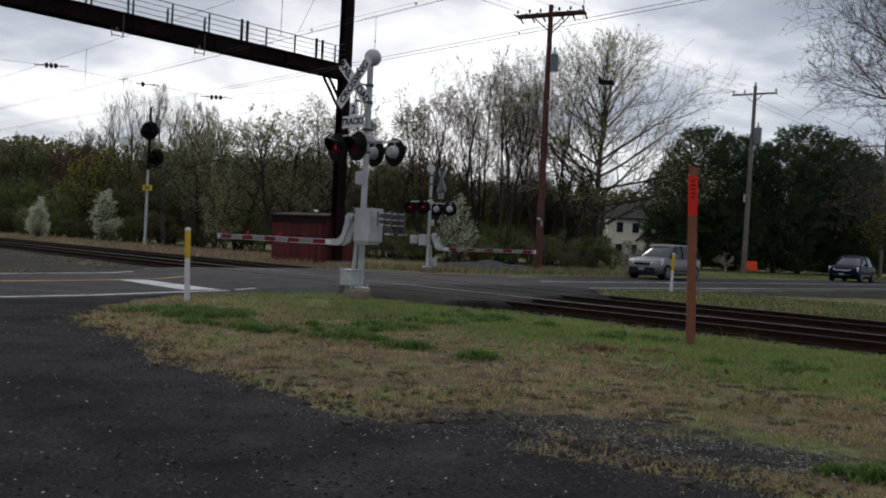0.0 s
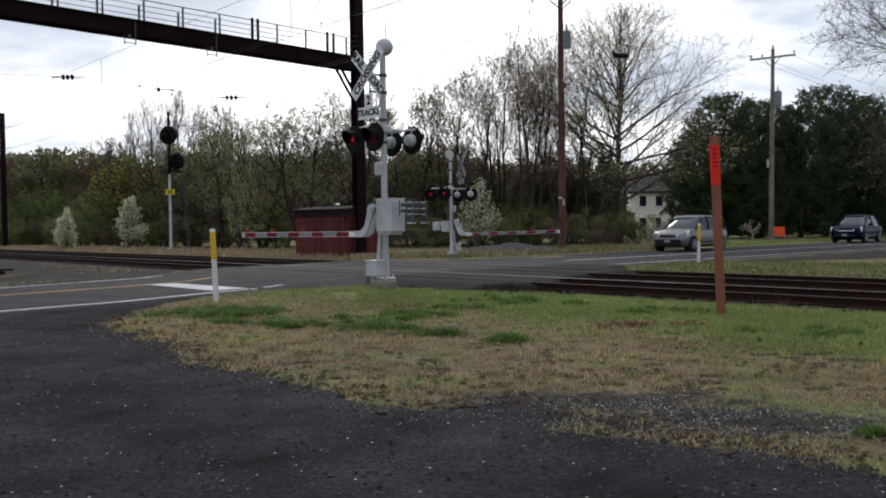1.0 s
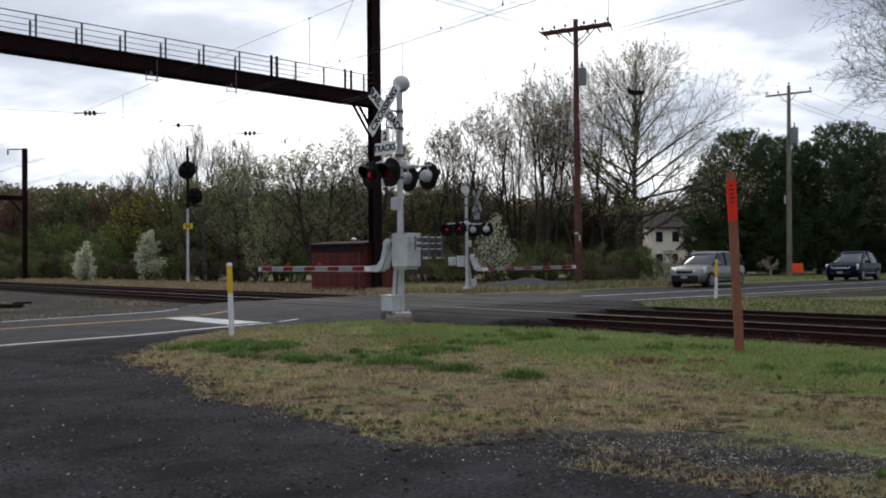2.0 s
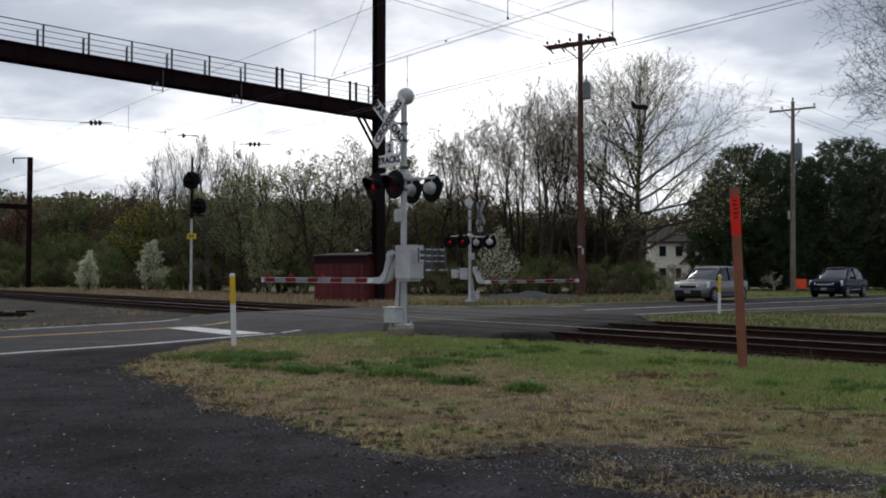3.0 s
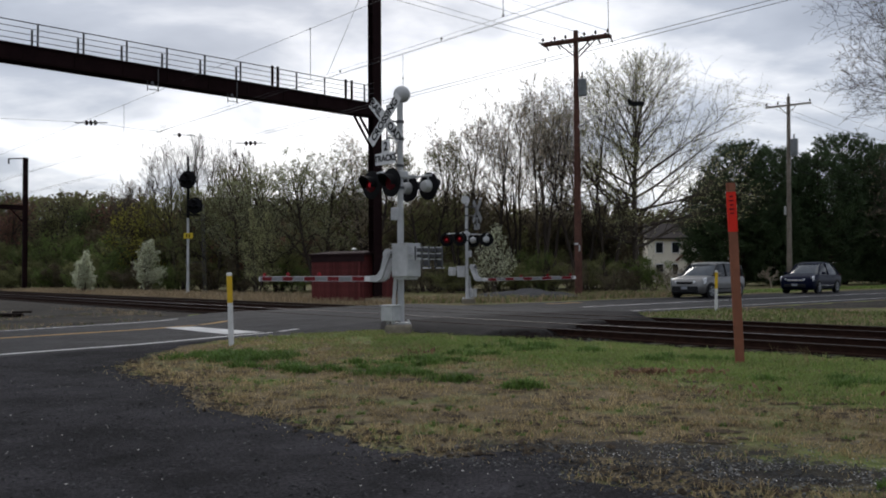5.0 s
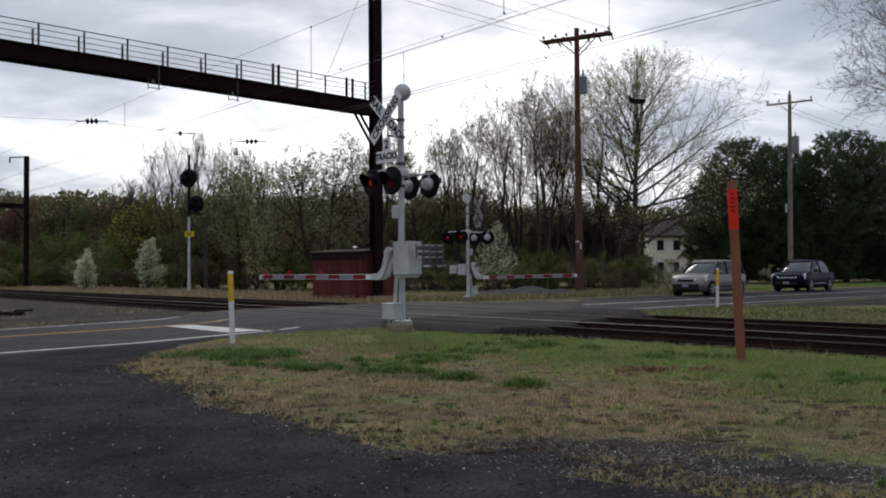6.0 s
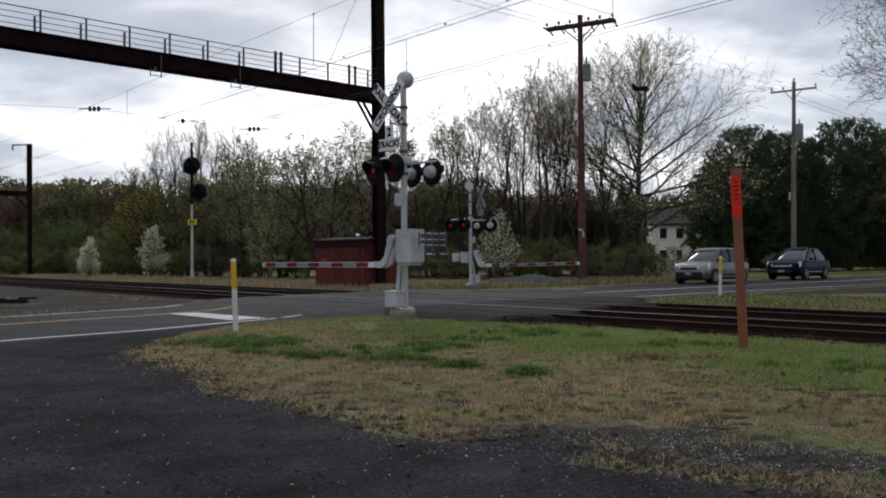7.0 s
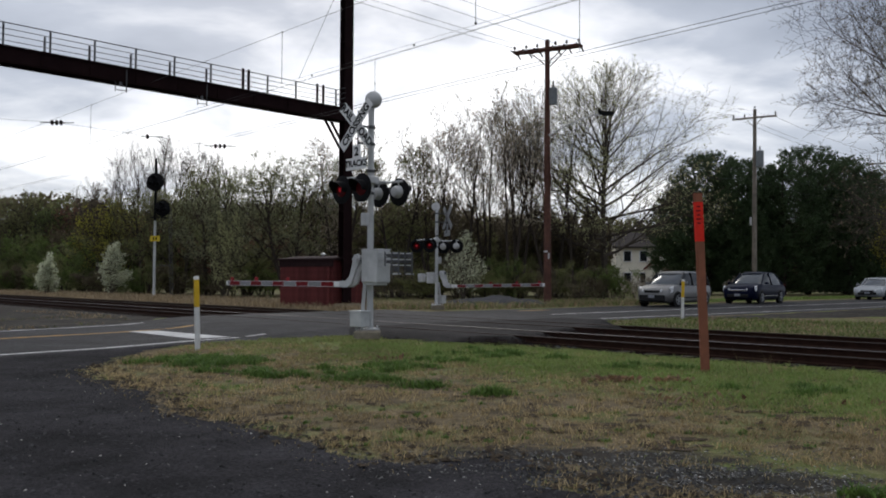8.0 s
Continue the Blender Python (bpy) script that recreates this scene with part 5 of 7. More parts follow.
def big_pole():
    th = empty("utility_pole", pose(7.05, 42.35, 0, 0, 0, -28), "brown wooden utility pole with crossarm, transformer and street lamp", "utility pole", "poles along the road")
    bm = bmesh.new()
    lathe(bm, [(0.21, -0.1), (0.20, 1.0), (0.15, 9.0), (0.125, 13.75)], 14)
    part("pole", bm, POLE_BROWN, th, "brown treated wooden pole", True)
    bm = bmesh.new()
    for y in (-0.17, 0.17):
        box(bm, (0, y, 13.25), (3.7, 0.1, 0.14), bevel=0.01)
    part("crossarm", bm, POLE_BROWN, th, "double wooden crossarm")
    bm = bmesh.new()
    for s in (-1, 1):
        for y in (-0.24, 0.24):
            bar(bm, (0, y, 12.35), (s * 0.95, y, 13.2), 0.03, 0.05)
    part("brace", bm, POLE_BROWN, th)
    for x in (-1.75, -1.1, -0.5, 0.5, 1.1, 1.75):
        bm = bmesh.new()
        pin(bm, x, -0.17, 13.3)
        rod(bm, (x, -0.2, 13.25), (x + 0.05, -0.85, 13.15), 0.05, 0.04, seg=8)
        rod(bm, (x, 0.2, 13.25), (x - 0.05, 0.85, 13.15), 0.05, 0.04, seg=8)
        part("insulator", bm, INSULATOR, th, "", True)
    transformer(th, 0.36, -0.1, 10.3, 0.21, 0.85)
    bm = bmesh.new()
    prev = None
    for i in range(9):
        f = i / 8
        p = (0.1 + 2.9 * f, -0.1 - 0.3 * f, 8.7 + 0.85 * math.sin(f * 1.5))
        if prev:
            rod(bm, prev, p, 0.04, seg=8)
        prev = p
    arm = part("lamp_arm", bm, ALU, th, "thin curved lamp arm", True)
    bm = bmesh.new()
    loft(bm, [[(2.8, -0.45, 9.54), (2.8, -0.35, 9.54), (2.8, -0.35, 9.9), (2.8, -0.45, 9.9)],
              [(3.05, -0.52, 9.44), (3.05, -0.28, 9.44), (3.05, -0.30, 9.65), (3.05, -0.50, 9.65)],
              [(3.5, -0.54, 9.42), (3.5, -0.26, 9.42), (3.5, -0.30, 9.63), (3.5, -0.50, 9.63)],
              [(3.62, -0.45, 9.48), (3.62, -0.35, 9.48), (3.62, -0.35, 9.56), (3.62, -0.45, 9.56)]])
    part("lamp_head", bm, BLACK, arm, "dark cobra-head street lamp")
    bm = bmesh.new()
    box(bm, (-0.03, -0.2, 2.68), (0.20, 0.02, 0.10))
    box(bm, (0.13, -0.165, 2.45), (0.08, 0.03, 0.3))
    part("tag", bm, ALU, th, "small pale metal tags nailed to the pole")


def grey_pole(x, y, h, rz, label, lean=0.0, drum=True):
    th = empty("utility_pole", pose(x, y, 0, 0, lean, rz), label, "utility pole", "poles along the road")
    bm = bmesh.new()
    lathe(bm, [(0.20, -0.1), (0.19, 1.0), (0.15, h * 0.7), (0.12, h)], 12)
    part("pole", bm, POLE_GREY, th, "weathered grey wooden pole", True)
    bm = bmesh.new()
    box(bm, (0, -0.14, h - 0.65), (3.2, 0.1, 0.13), bevel=0.01)
    part("crossarm", bm, POLE_GREY, th)
    bm = bmesh.new()
    for s in (-1, 1):
        bar(bm, (0, -0.2, h - 1.35), (s * 0.6, -0.2, h - 0.7), 0.02, 0.05)
    part("brace", bm, POLE_GREY, th)
    for px in (-1.5, -0.7, 1.5):
        bm = bmesh.new()
        pin(bm, px, -0.14, h - 0.6)
        part("insulator", bm, INSULATOR, th, "", True)
    bm = bmesh.new()
    pin(bm, 0, 0, h - 0.02)
    part("insulator", bm, INSULATOR, th, "", True)
    if drum:
        transformer(th, 0.40, -0.1, h - 4.3, 0.27, 1.15)
        bm = bmesh.new()
        box(bm, (-0.24, -0.1, 5.6), (0.12, 0.2, 0.6), bevel=0.02)
        part("meter_box", bm, ALU, th, "small pale box on the pole")
        bm = bmesh.new()
        rod(bm, (0.17, -0.14, 0.0), (0.15, -0.12, 3.0), 0.04, seg=8)
        part("conduit", bm, POLE_GREY, th)
    return th


big_pole()
grey_pole(25.2, 59.6, 13.9, -38, "grey wooden utility pole with crossarm and transformer", 0.7)
grey_pole(42.9, 72.0, 12.5, -38, "distant grey wooden utility pole beside the road", 0.0, False)


def orange_sign():
    th = empty("road_work_sign", pose(26.2, 60.4, 0, 0, 0, 12), "small orange square sign leaning at the pole base", "sign")
    bm = bmesh.new()
    box(bm, (0, 0, 0.62), (0.9, 0.015, 0.72), 0, 0.004, pose(0, 0, 0, -6))
    part("panel", bm, ORANGE_SIGN, th)
    for x in (-0.3, 0.3):
        bm = bmesh.new()
        bar(bm, (x, 0.02, 0.0), (x, -0.03, 0.4), 0.03, 0.03)
        part("leg", bm, ALU_DARK, th)


orange_sign()


# ---- marker posts ----
def marker(x, y, h, lean_x, lean_y, split):
    th = empty("marker_post", pose(x, y, 0, lean_x, lean_y), "white roadside marker post with yellow upper sleeve", "marker post", "marker posts at the crossing")
    bm = bmesh.new()
    lathe(bm, [(0.045, -0.05), (0.045, h * split), (0.044, h * split + 0.01)], 16)
    part("lower_post", bm, POST_WHITE, th, "white plastic lower post", True)
    bm = bmesh.new()
    lathe(bm, [(0.047, h * split), (0.047, h - 0.07), (0.046, h - 0.06)], 16)
    part("sleeve", bm, POST_YELLOW, th, "yellow reflective sleeve", True)
    bm = bmesh.new()
    lathe(bm, [(0.046, h - 0.062), (0.048, h - 0.02), (0.036, h - 0.003), (0.012, h)], 16)
    part("cap", bm, POST_WHITE, th, "pale rounded cap", True)


marker(-3.58, 14.04, 1.245, -2.0, -2.4, 0.58)
marker(8.44, 25.34, 1.24, 0, 1.4, 0.55)


def tall_marker():
    th = empty("marker_post", pose(3.87, 10.72, 0, 0, -2.3, 12), "tall orange-brown marker post with a red decal", "marker post")
    bm = bmesh.new()
    prof = [(-0.062, -0.012), (-0.05, -0.03), (0.05, -0.03), (0.062, -0.012), (0.062, 0.012), (0.05, 0.02), (-0.05, 0.02), (-0.062, 0.012)]
    loft(bm, [[(x, y, z) for x, y in prof] for z in (-0.1, 0.6, 1.2, 1.8, 2.36)])
    part("post", bm, POST_BROWN, th, "orange-brown plastic post")
    bm = bmesh.new()
    loft(bm, [[(x * 1.03, y * 1.08, z) for x, y in prof] for z in (1.72, 2.24)])
    dec = part("decal", bm, POST_RED, th, "faded red decal")
    for k in range(5):
        bm = bmesh.new()
        box(bm, (-0.02, -0.0345, 2.18 - k * 0.055), (0.05 + 0.02 * (k % 2), 0.002, 0.02))
        part("decal_line", bm, RED_REFLECT, dec)


tall_marker()


# ---- wires ----
def wire(pts, r=0.012, sag=0.0, name="overhead_wire", label="thin dark overhead wire"):
    cu = bpy.data.curves.new(name, "CURVE")
    cu.dimensions, cu.bevel_depth, cu.bevel_resolution = "3D", r, 0
    for a, b in zip(pts, pts[1:]):
        sp = cu.splines.new("POLY")
        k = 12
        sp.points.add(k)
        for i in range(k + 1):
            f = i / k
            p = Vector(a).lerp(Vector(b), f)
            sp.points[i].co = (p.x, p.y, p.z - 4 * sag * f * (1 - f), 1)
    cu.materials.append(WIRE)
    tmp = bpy.data.objects.new(name, cu)
    scene.collection.objects.link(tmp)
    me = bpy.data.meshes.new_from_object(tmp.evaluated_get(bpy.context.evaluated_depsgraph_get()))
    bpy.data.objects.remove(tmp)
    return tagged(link(name, me, WIRE), label, "wire")


def ballgrip(p, r=0.05):
    bm = bmesh.new()
    bmesh.ops.create_icosphere(bm, subdivisions=1, radius=r, matrix=Matrix.Translation(p))
    return bm


def overhead():
    # wires along the railway
    for n, z, r in ((12.2, 6.38, 0.0035), (12.2, 6.47, 0.0035), (17.0, 6.93, 0.007), (17.0, 7.03, 0.007), (12.2, 7.86, 0.006), (17.0, 8.39, 0.007)):
        wire([along(-260, n, z + 0.6), along(-110, n, z + 0.2), along(-38, n, z), along(30, n, z)], r, 0.0, label="railway contact or messenger wire")
    for n, z, h, us in ((12.2, 6.47, 1.39, (-32, -18.8, -11.6)), (17.0, 7.03, 1.36, (-46, -20.7, -12.5))):
        for u in us:
            wire([along(u, n, z), along(u, n, z + h)], 0.008, label="thin dropper between railway wires")
    wire([along(-16.5, 12.2, 8.19), along(-18.0, 12.2, 6.45)], 0.006, label="thin pull-off wire on the railway")
    for u, n, z in ((-18.8, 12.2, 7.86), (-13.5, 12.2, 6.43), (-17.4, 12.2, 6.43), (-11.6, 12.2, 6.5), (-14.6, 17.0, 6.98), (-20.7, 17.0, 7.6), (-12.5, 17.0, 8.39)):
        tagged(part("wire_clamp", ballgrip(along(u, n, z), 0.03), WIRE), "small dark clamp on a wire", "clamp", "clamps on the wires")
    # line along the road
    P1, P2, P3 = Vector((7.05, 42.35, 13.5)), Vector((25.2, 59.6, 13.4)), Vector((42.9, 72.0, 12.0))
    side = Vector((0.88, -0.47, 0))
    for k in (-1.75, -1.1, 0.5, 1.75):
        a = P1 + side * k
        wire([Vector((-22, 9.0, 12.5)) + side * k, a], 0.010, 0.5)
        wire([a, P2 + Vector((0.79, -0.61, -0.1)) * k * 0.85], 0.006, 0.5)
    for k in (-1.5, -0.7, 1.5):
        wire([P2 + Vector((0.79, -0.61, -0.1)) * k, P3 + Vector((0.79, -0.61, 0)) * k, Vector((80, 100, 12.5)) + Vector((0.79, -0.61, 0)) * k], 0.010, 0.4)
    for z, sg in ((9.3, 0.6), (8.6, 0.7)):
        wire([Vector((7.05, 42.35, z)), Vector((25.2, 59.6, z + 0.2)), Vector((42.9, 72.0, z))], 0.008, sg)
    # strain insulators on the wires left of the bridge mast
    for c, s in ((Vector((-16.2, 38.0, 8.3)), 1.0), (Vector((-8.8, 38.0, 7.3)), 1.0), (Vector((-11.9, 38.0, 7.7)), 0.7)):
        th = empty("strain_insulator", pose(*c, 0, 0, 0), "dark ribbed strain insulator on a wire", "insulator", "insulators on the wires")
        bm = bmesh.new()
        for i in range(3 if s == 1.0 else 1):
            lathe(bm, [(0.02, -0.07), (0.12, -0.05), (0.13, 0.0), (0.03, 0.07)], 12, pose((i - 1) * 0.2, 0, 0, 0, 90))
        part("ribs", bm, INSULATOR, th, "", True)
        bm = bmesh.new()
        rod(bm, (-0.75 * s, 0, 0), (0.75 * s, 0, 0), 0.02, seg=6)
        part("rod", bm, WIRE, th)
    wire([(-27.0, 38.0, 8.9), (-16.2, 38.0, 8.3), (-11.9, 38.0, 7.7), (-8.8, 38.0, 7.3), (-3.0, 34.2, 7.4)], 0.007, label="thin span wire with insulators")


overhead()


# ---- cars ----
def hull_ring(x, w, zb, zt, crown=0.9):
    zm = zb + (zt - zb) * 0.5
    half = [(w * 0.86, zb), (w * 0.97, zb + 0.08), (w, zm), (w * 0.985, zt - 0.12), (w * crown, zt - 0.02), (w * 0.6, zt + 0.012)]
    pts = [(x, y, z) for y, z in half] + [(x, -y, z) for y, z in reversed(half)]
    return pts


def cabin_ring(x, wb, wt, zb, zt):
    half = [(wb, zb), (wb * 0.5 + wt * 0.5 + 0.02, (zb + zt) / 2), (wt, zt - 0.05), (wt * 0.86, zt), (wt * 0.4, zt + 0.012)]
    return [(x, y, z) for y, z in half] + [(x, -y, z) for y, z in reversed(half)]


def wheel(parent, x, y, r, width=0.21):
    side = 1 if y > 0 else -1
    bm = bmesh.new()
    lathe(bm, [(r * 0.66, -width / 2), (r * 0.93, -width / 2), (r, -width / 2 + 0.03), (r, width / 2 - 0.03), (r * 0.93, width / 2), (r * 0.66, width / 2)], 24)
    w = part("wheel", bm, TYRE, parent, "black tyre on an alloy rim", True)
    w.matrix_basis = pose(x, y, r, -90 * side)
    bm = bmesh.new()
    lathe(bm, [(r * 0.68, 0.0), (r * 0.68, width / 2 + 0.008), (r * 0.61, width / 2 + 0.008), (r * 0.58, width / 2 + 0.001)], 24, None, False)
    for k in range(5):
        a = k * 2 * math.pi / 5
        bar(bm, (0.04 * math.cos(a), 0.04 * math.sin(a), width / 2 + 0.006), (r * 0.62 * math.cos(a), r * 0.62 * math.sin(a), width / 2 + 0.006), 0.08, 0.02)
    rod(bm, (0, 0, width / 2 - 0.02), (0, 0, width / 2 + 0.016), 0.06, seg=12)
    part("rim", bm, RIM, w, "silver five-spoke rim")
    return w


def car(m, label, paint, spec):
    """A car from a hull, a glazed cabin, pillars, roof, lamps, bumpers and wheels; local +x is forward."""
    th = empty("car", m, label, "car", "cars waiting at the crossing")
    L, W, H, belt, nose, hood0, ws0, ws1, rear1, rear0, wb, wr, square = (spec[k] for k in ("L", "W", "H", "belt", "nose", "hood0", "ws0", "ws1", "rear1", "rear0", "wb", "wr", "square"))
    w = W / 2
    bm = bmesh.new()
    f, b = L / 2, -L / 2
    st = [(b, w * 0.80, 0.42, belt - 0.10), (b + 0.08, w * 0.92, 0.30, belt - 0.03), (b + 0.45, w * 0.99, 0.22, belt), (-0.4, w, 0.20, belt), (ws0, w, 0.20, belt - 0.01),
          (ws0 + 0.15, w, 0.2, hood0 + 0.02), (f - 0.55, w * 0.98, 0.20, nose + 0.08), (f - 0.22, w * 0.93, 0.21, nose), (f - 0.06, w * 0.82, 0.26, nose - 0.10), (f, w * 0.66, 0.34, nose - 0.22)]
    loft(bm, [hull_ring(*s) for s in st])
    part("body", bm, paint, th, "", True)
    bm = bmesh.new()
    wt = w * (0.80 if square else 0.72)
    cab = [(rear0, w * 0.84, w * 0.80, belt - 0.05, belt + 0.02), (rear1, w * 0.90, wt, belt - 0.04, H - 0.07), (rear1 + 0.5, w * 0.93, wt, belt - 0.04, H - 0.02), (-0.1, w * 0.94, wt, belt - 0.04, H - 0.01),
           (ws1, w * 0.93, wt * 0.98, belt - 0.04, H - 0.06), (ws0, w * 0.88, w * 0.86, belt - 0.05, belt + 0.0)]
    loft(bm, [cabin_ring(*s) for s in cab])
    # forward-facing panes get the glass with the painted sky reflection
    for face in bm.faces:
        face.material_index = 1 if face.normal.x > 0.3 else 0
    glz = part("glazing", bm, GLASS, th, "dark tinted window glass, windscreen paler with painted sky sheen", True)
    glz.data.materials.append(WINDSCREEN_SHEEN)
    bm = bmesh.new()
    rf = [(rear1 - 0.06, wt * 0.93, H - 0.075), (rear1 + 0.45, wt * 0.97, H), (-0.1, wt * 0.98, H + 0.012), (ws1 - 0.05, wt * 0.95, H - 0.035), (ws1 + 0.06, wt * 0.90, H - 0.075)]
    loft(bm, [[(x, y, z - 0.05), (x, y * 0.9, z), (x, y * 0.4, z + 0.02), (x, -y * 0.4, z + 0.02), (x, -y * 0.9, z), (x, -y, z - 0.05)] for x, y, z in rf])
    part("roof", bm, paint, th, "", True)
    for s in (-1, 1):
        for p, q, pw, ph in (((ws0 - 0.02, s * w * 0.87, belt - 0.03), (ws1, s * wt * 0.975, H - 0.05), 0.05, 0.06), ((-0.15, s * w * 0.945, belt - 0.03), (-0.15, s * wt * 1.0, H - 0.05), 0.03, 0.10),
                             ((rear0 + 0.32, s * w * 0.90, belt - 0.03), (rear1 + 0.16, s * wt * 0.975, H - 0.15), 0.05, 0.16)):
            bm = bmesh.new()
            bar(bm, p, q, pw, ph)
            part("pillar", bm, paint if not square else CAR_TRIM, th)
        bm = bmesh.new()
        loft(bm, [[(f - 0.14, s * w * 0.48, nose - 0.26), (f - 0.00, s * w * 0.50, nose - 0.28), (f - 0.00, s * w * 0.50, nose - 0.13), (f - 0.1, s * w * 0.48, nose - 0.07)],
                  [(f - 0.42, s * w * 0.96, nose - 0.18), (f - 0.24, s * w * 0.955, nose - 0.24), (f - 0.30, s * w * 0.965, nose - 0.01), (f - 0.46, s * w * 0.955, nose + 0.05)]])
        part("headlight", bm, HEADLIGHT, th, "clear headlamp", True)
        bm = bmesh.new()
        box(bm, (ws0 - 0.25, s * (w + 0.09), belt + 0.06), (0.14, 0.2, 0.13), bevel=0.03)
        part("side_mirror", bm, paint, th, "", True)
        bm = bmesh.new()
        box(bm, (0.05, s * (w + 0.002), 0.42), (1.9, 0.02, 0.05), bevel=0.006)
        part("sill_strip", bm, CHROME if spec["chrome"] else CAR_TRIM, th, "thin strip along the doors")
        for dx in (0.25, -0.85):
            bm = bmesh.new()
            box(bm, (dx, s * (w * 0.99 + 0.012), belt - 0.13), (0.18, 0.025, 0.03), bevel=0.006)
            part("door_handle", bm, paint, th)
        bm = bmesh.new()
        lathe(bm, [(0.05, 0), (0.06, 0.02), (0.05, 0.03)], 12, pose(f - 0.09, s * w * 0.62, 0.42, 0, 90))
        part("fog_lamp", bm, HEADLIGHT, th)
        bm = bmesh.new()
        box(bm, (b + 0.06, s * w * 0.78, belt - 0.16), (0.10, 0.16, 0.34), bevel=0.03)
        part("tail_lamp", bm, RED_LENS, th, "red tail lamp")
    bm = bmesh.new()
    box(bm, (f - 0.045, 0, nose - 0.20), (0.10, w * 0.92, 0.12), bevel=0.03)
    gr = part("grille", bm, CHROME if spec["chrome"] else CAR_TRIM, th, "front grille")
    bm = bmesh.new()
    box(bm, (f - 0.02, 0, nose - 0.20), (0.09, w * (0.22 if spec["chrome"] else 0.8), 0.10), bevel=0.02)
    part("badge", bm, CHROME if spec["chrome"] else BLACK, gr)
    bm = bmesh.new()
    box(bm, (f - 0.03, 0, 0.42 - 0.02 * square), (0.12, w * (1.45 if square else 1.25), 0.30 if square else 0.18), bevel=0.04)
    part("lower_grille", bm, CAR_TRIM, th, "black lower air intake")
    bm = bmesh.new()
    box(bm, (f + 0.036, 0, 0.47), (0.012, 0.30, 0.12))
    part("number_plate", bm, PLATE, th, "pale plate")
    bm = bmesh.new()
    box(bm, (0, 0, 0.24), (L * 0.82, W * 0.84, 0.12), bevel=0.03)
    part("underbody", bm, CAR_TRIM, th)
    for x in (wb / 2, -wb / 2):
        for s in (-1, 1):
            bm = bmesh.new()
            lathe(bm, [(wr * 1.17, 0.0), (wr * 1.17, 0.03), (wr * 0.9, 0.032)], 24, pose(x, s * (w - 0.028), wr, -90 * s))
            part("wheel_arch", bm, CAR_TRIM, th, "", True)
            wheel(th, x, s * (w - 0.085), wr)
    return th


BOXY = dict(L=4.1, W=1.79, H=1.61, belt=1.01, nose=0.89, hood0=0.99, ws0=1.0, ws1=0.36, rear1=-1.80, rear0=-2.0, wb=2.55, wr=0.33, square=True, chrome=False)
CROSSOVER = dict(L=4.65, W=1.80, H=1.66, belt=1.02, nose=0.90, hood0=1.03, ws0=1.15, ws1=0.30, rear1=-1.42, rear0=-2.16, wb=2.69, wr=0.345, square=False, chrome=True)
SEDAN = dict(L=4.7, W=1.78, H=1.42, belt=0.92, nose=0.76, hood0=0.90, ws0=0.95, ws1=0.15, rear1=-1.15, rear0=-1.85, wb=2.68, wr=0.31, square=False, chrome=False)
boxy_car = car(pose(12.4, 38.35, 0.012, 0, 0, 180 + 43), "silver-grey boxy hatchback waiting on the road", CAR_SILVER, BOXY)
blue_car = car(pose(27, 51, 0.012, 0, 0, 180 + 41), "dark blue crossover rolling up behind another car", CAR_BLUE, CROSSOVER)
pale_car = car(pose(31, 53, 0.012, 0, 0, 180 + 38), "pale silver saloon car arriving on the road", CAR_PALE, SEDAN)


# ---- house behind the trees ----
def house():
    th = empty("house", pose(29.7, 97.0, 0, 0, 0, -10), "cream two-storey house with a brown roof behind trees", "house")
    w, d, h = 11.0, 8.0, 5.0
    bm = bmesh.new()
    box(bm, (0, 0, h / 2), (w, d, h))
    for s in (-1, 1):
        v = [bm.verts.new((s * w / 2, y, z)) for y, z in ((-d / 2, h), (d / 2, h), (0, h + 1.6))]
        bm.faces.new(v)
    part("wall", bm, STUCCO, th, "cream walls")
    bm = bmesh.new()
    prof = [(-d / 2 - 0.4, h - 0.1), (0, h + 1.75), (d / 2 + 0.4, h - 0.1), (d / 2 + 0.4, h + 0.1), (0, h + 1.98), (-d / 2 - 0.4, h + 0.1)]
    loft(bm, [[(x, y, z) for y, z in prof] for x in (-w / 2 - 0.4, w / 2 + 0.4)])
    rf = part("roof", bm, ROOF_SHINGLE, th, "brown-grey shingle roof")
    bm = bmesh.new()
    box(bm, (2.2, 0.6, h + 2.1), (0.7, 0.7, 1.6))
    part("chimney", bm, ROOF_RED, rf, "brick chimney")
    for x in (-4.2, -2.4, 0.4, 2.4, 4.2):
        for z in (1.5, 4.0):
            bm = bmesh.new()
            box(bm, (x, -d / 2 - 0.02, z), (0.95, 0.12, 1.35))
            wn = part("window", bm, SIGN_WHITE, th, "white-framed window")
            bm = bmesh.new()
            box(bm, (x, -d / 2 - 0.075, z), (0.75, 0.05, 1.15))
            part("pane", bm, WINDOW_GLASS, wn)
    bm = bmesh.new()
    prof = [(-2.4, 2.45), (-1.3, 3.4), (-0.2, 2.45), (-0.2, 2.6), (-1.3, 3.6), (-2.4, 2.6)]
    loft(bm, [[(x, y, z) for x, z in prof] for y in (-d / 2 - 1.8, -d / 2 + 0.1)])
    part("porch_roof", bm, ROOF_RED, th, "rust-red gabled porch roof")
    bm = bmesh.new()
    box(bm, (-1.3, -d / 2 - 0.8, 1.25), (1.8, 1.5, 2.5))
    v = [bm.verts.new((x, -d / 2 - 1.56, z)) for x, z in ((-2.2, 2.5), (-0.4, 2.5), (-1.3, 3.3))]
    bm.faces.new(v)
    part("porch", bm, STUCCO, th, "cream porch walls")


house()


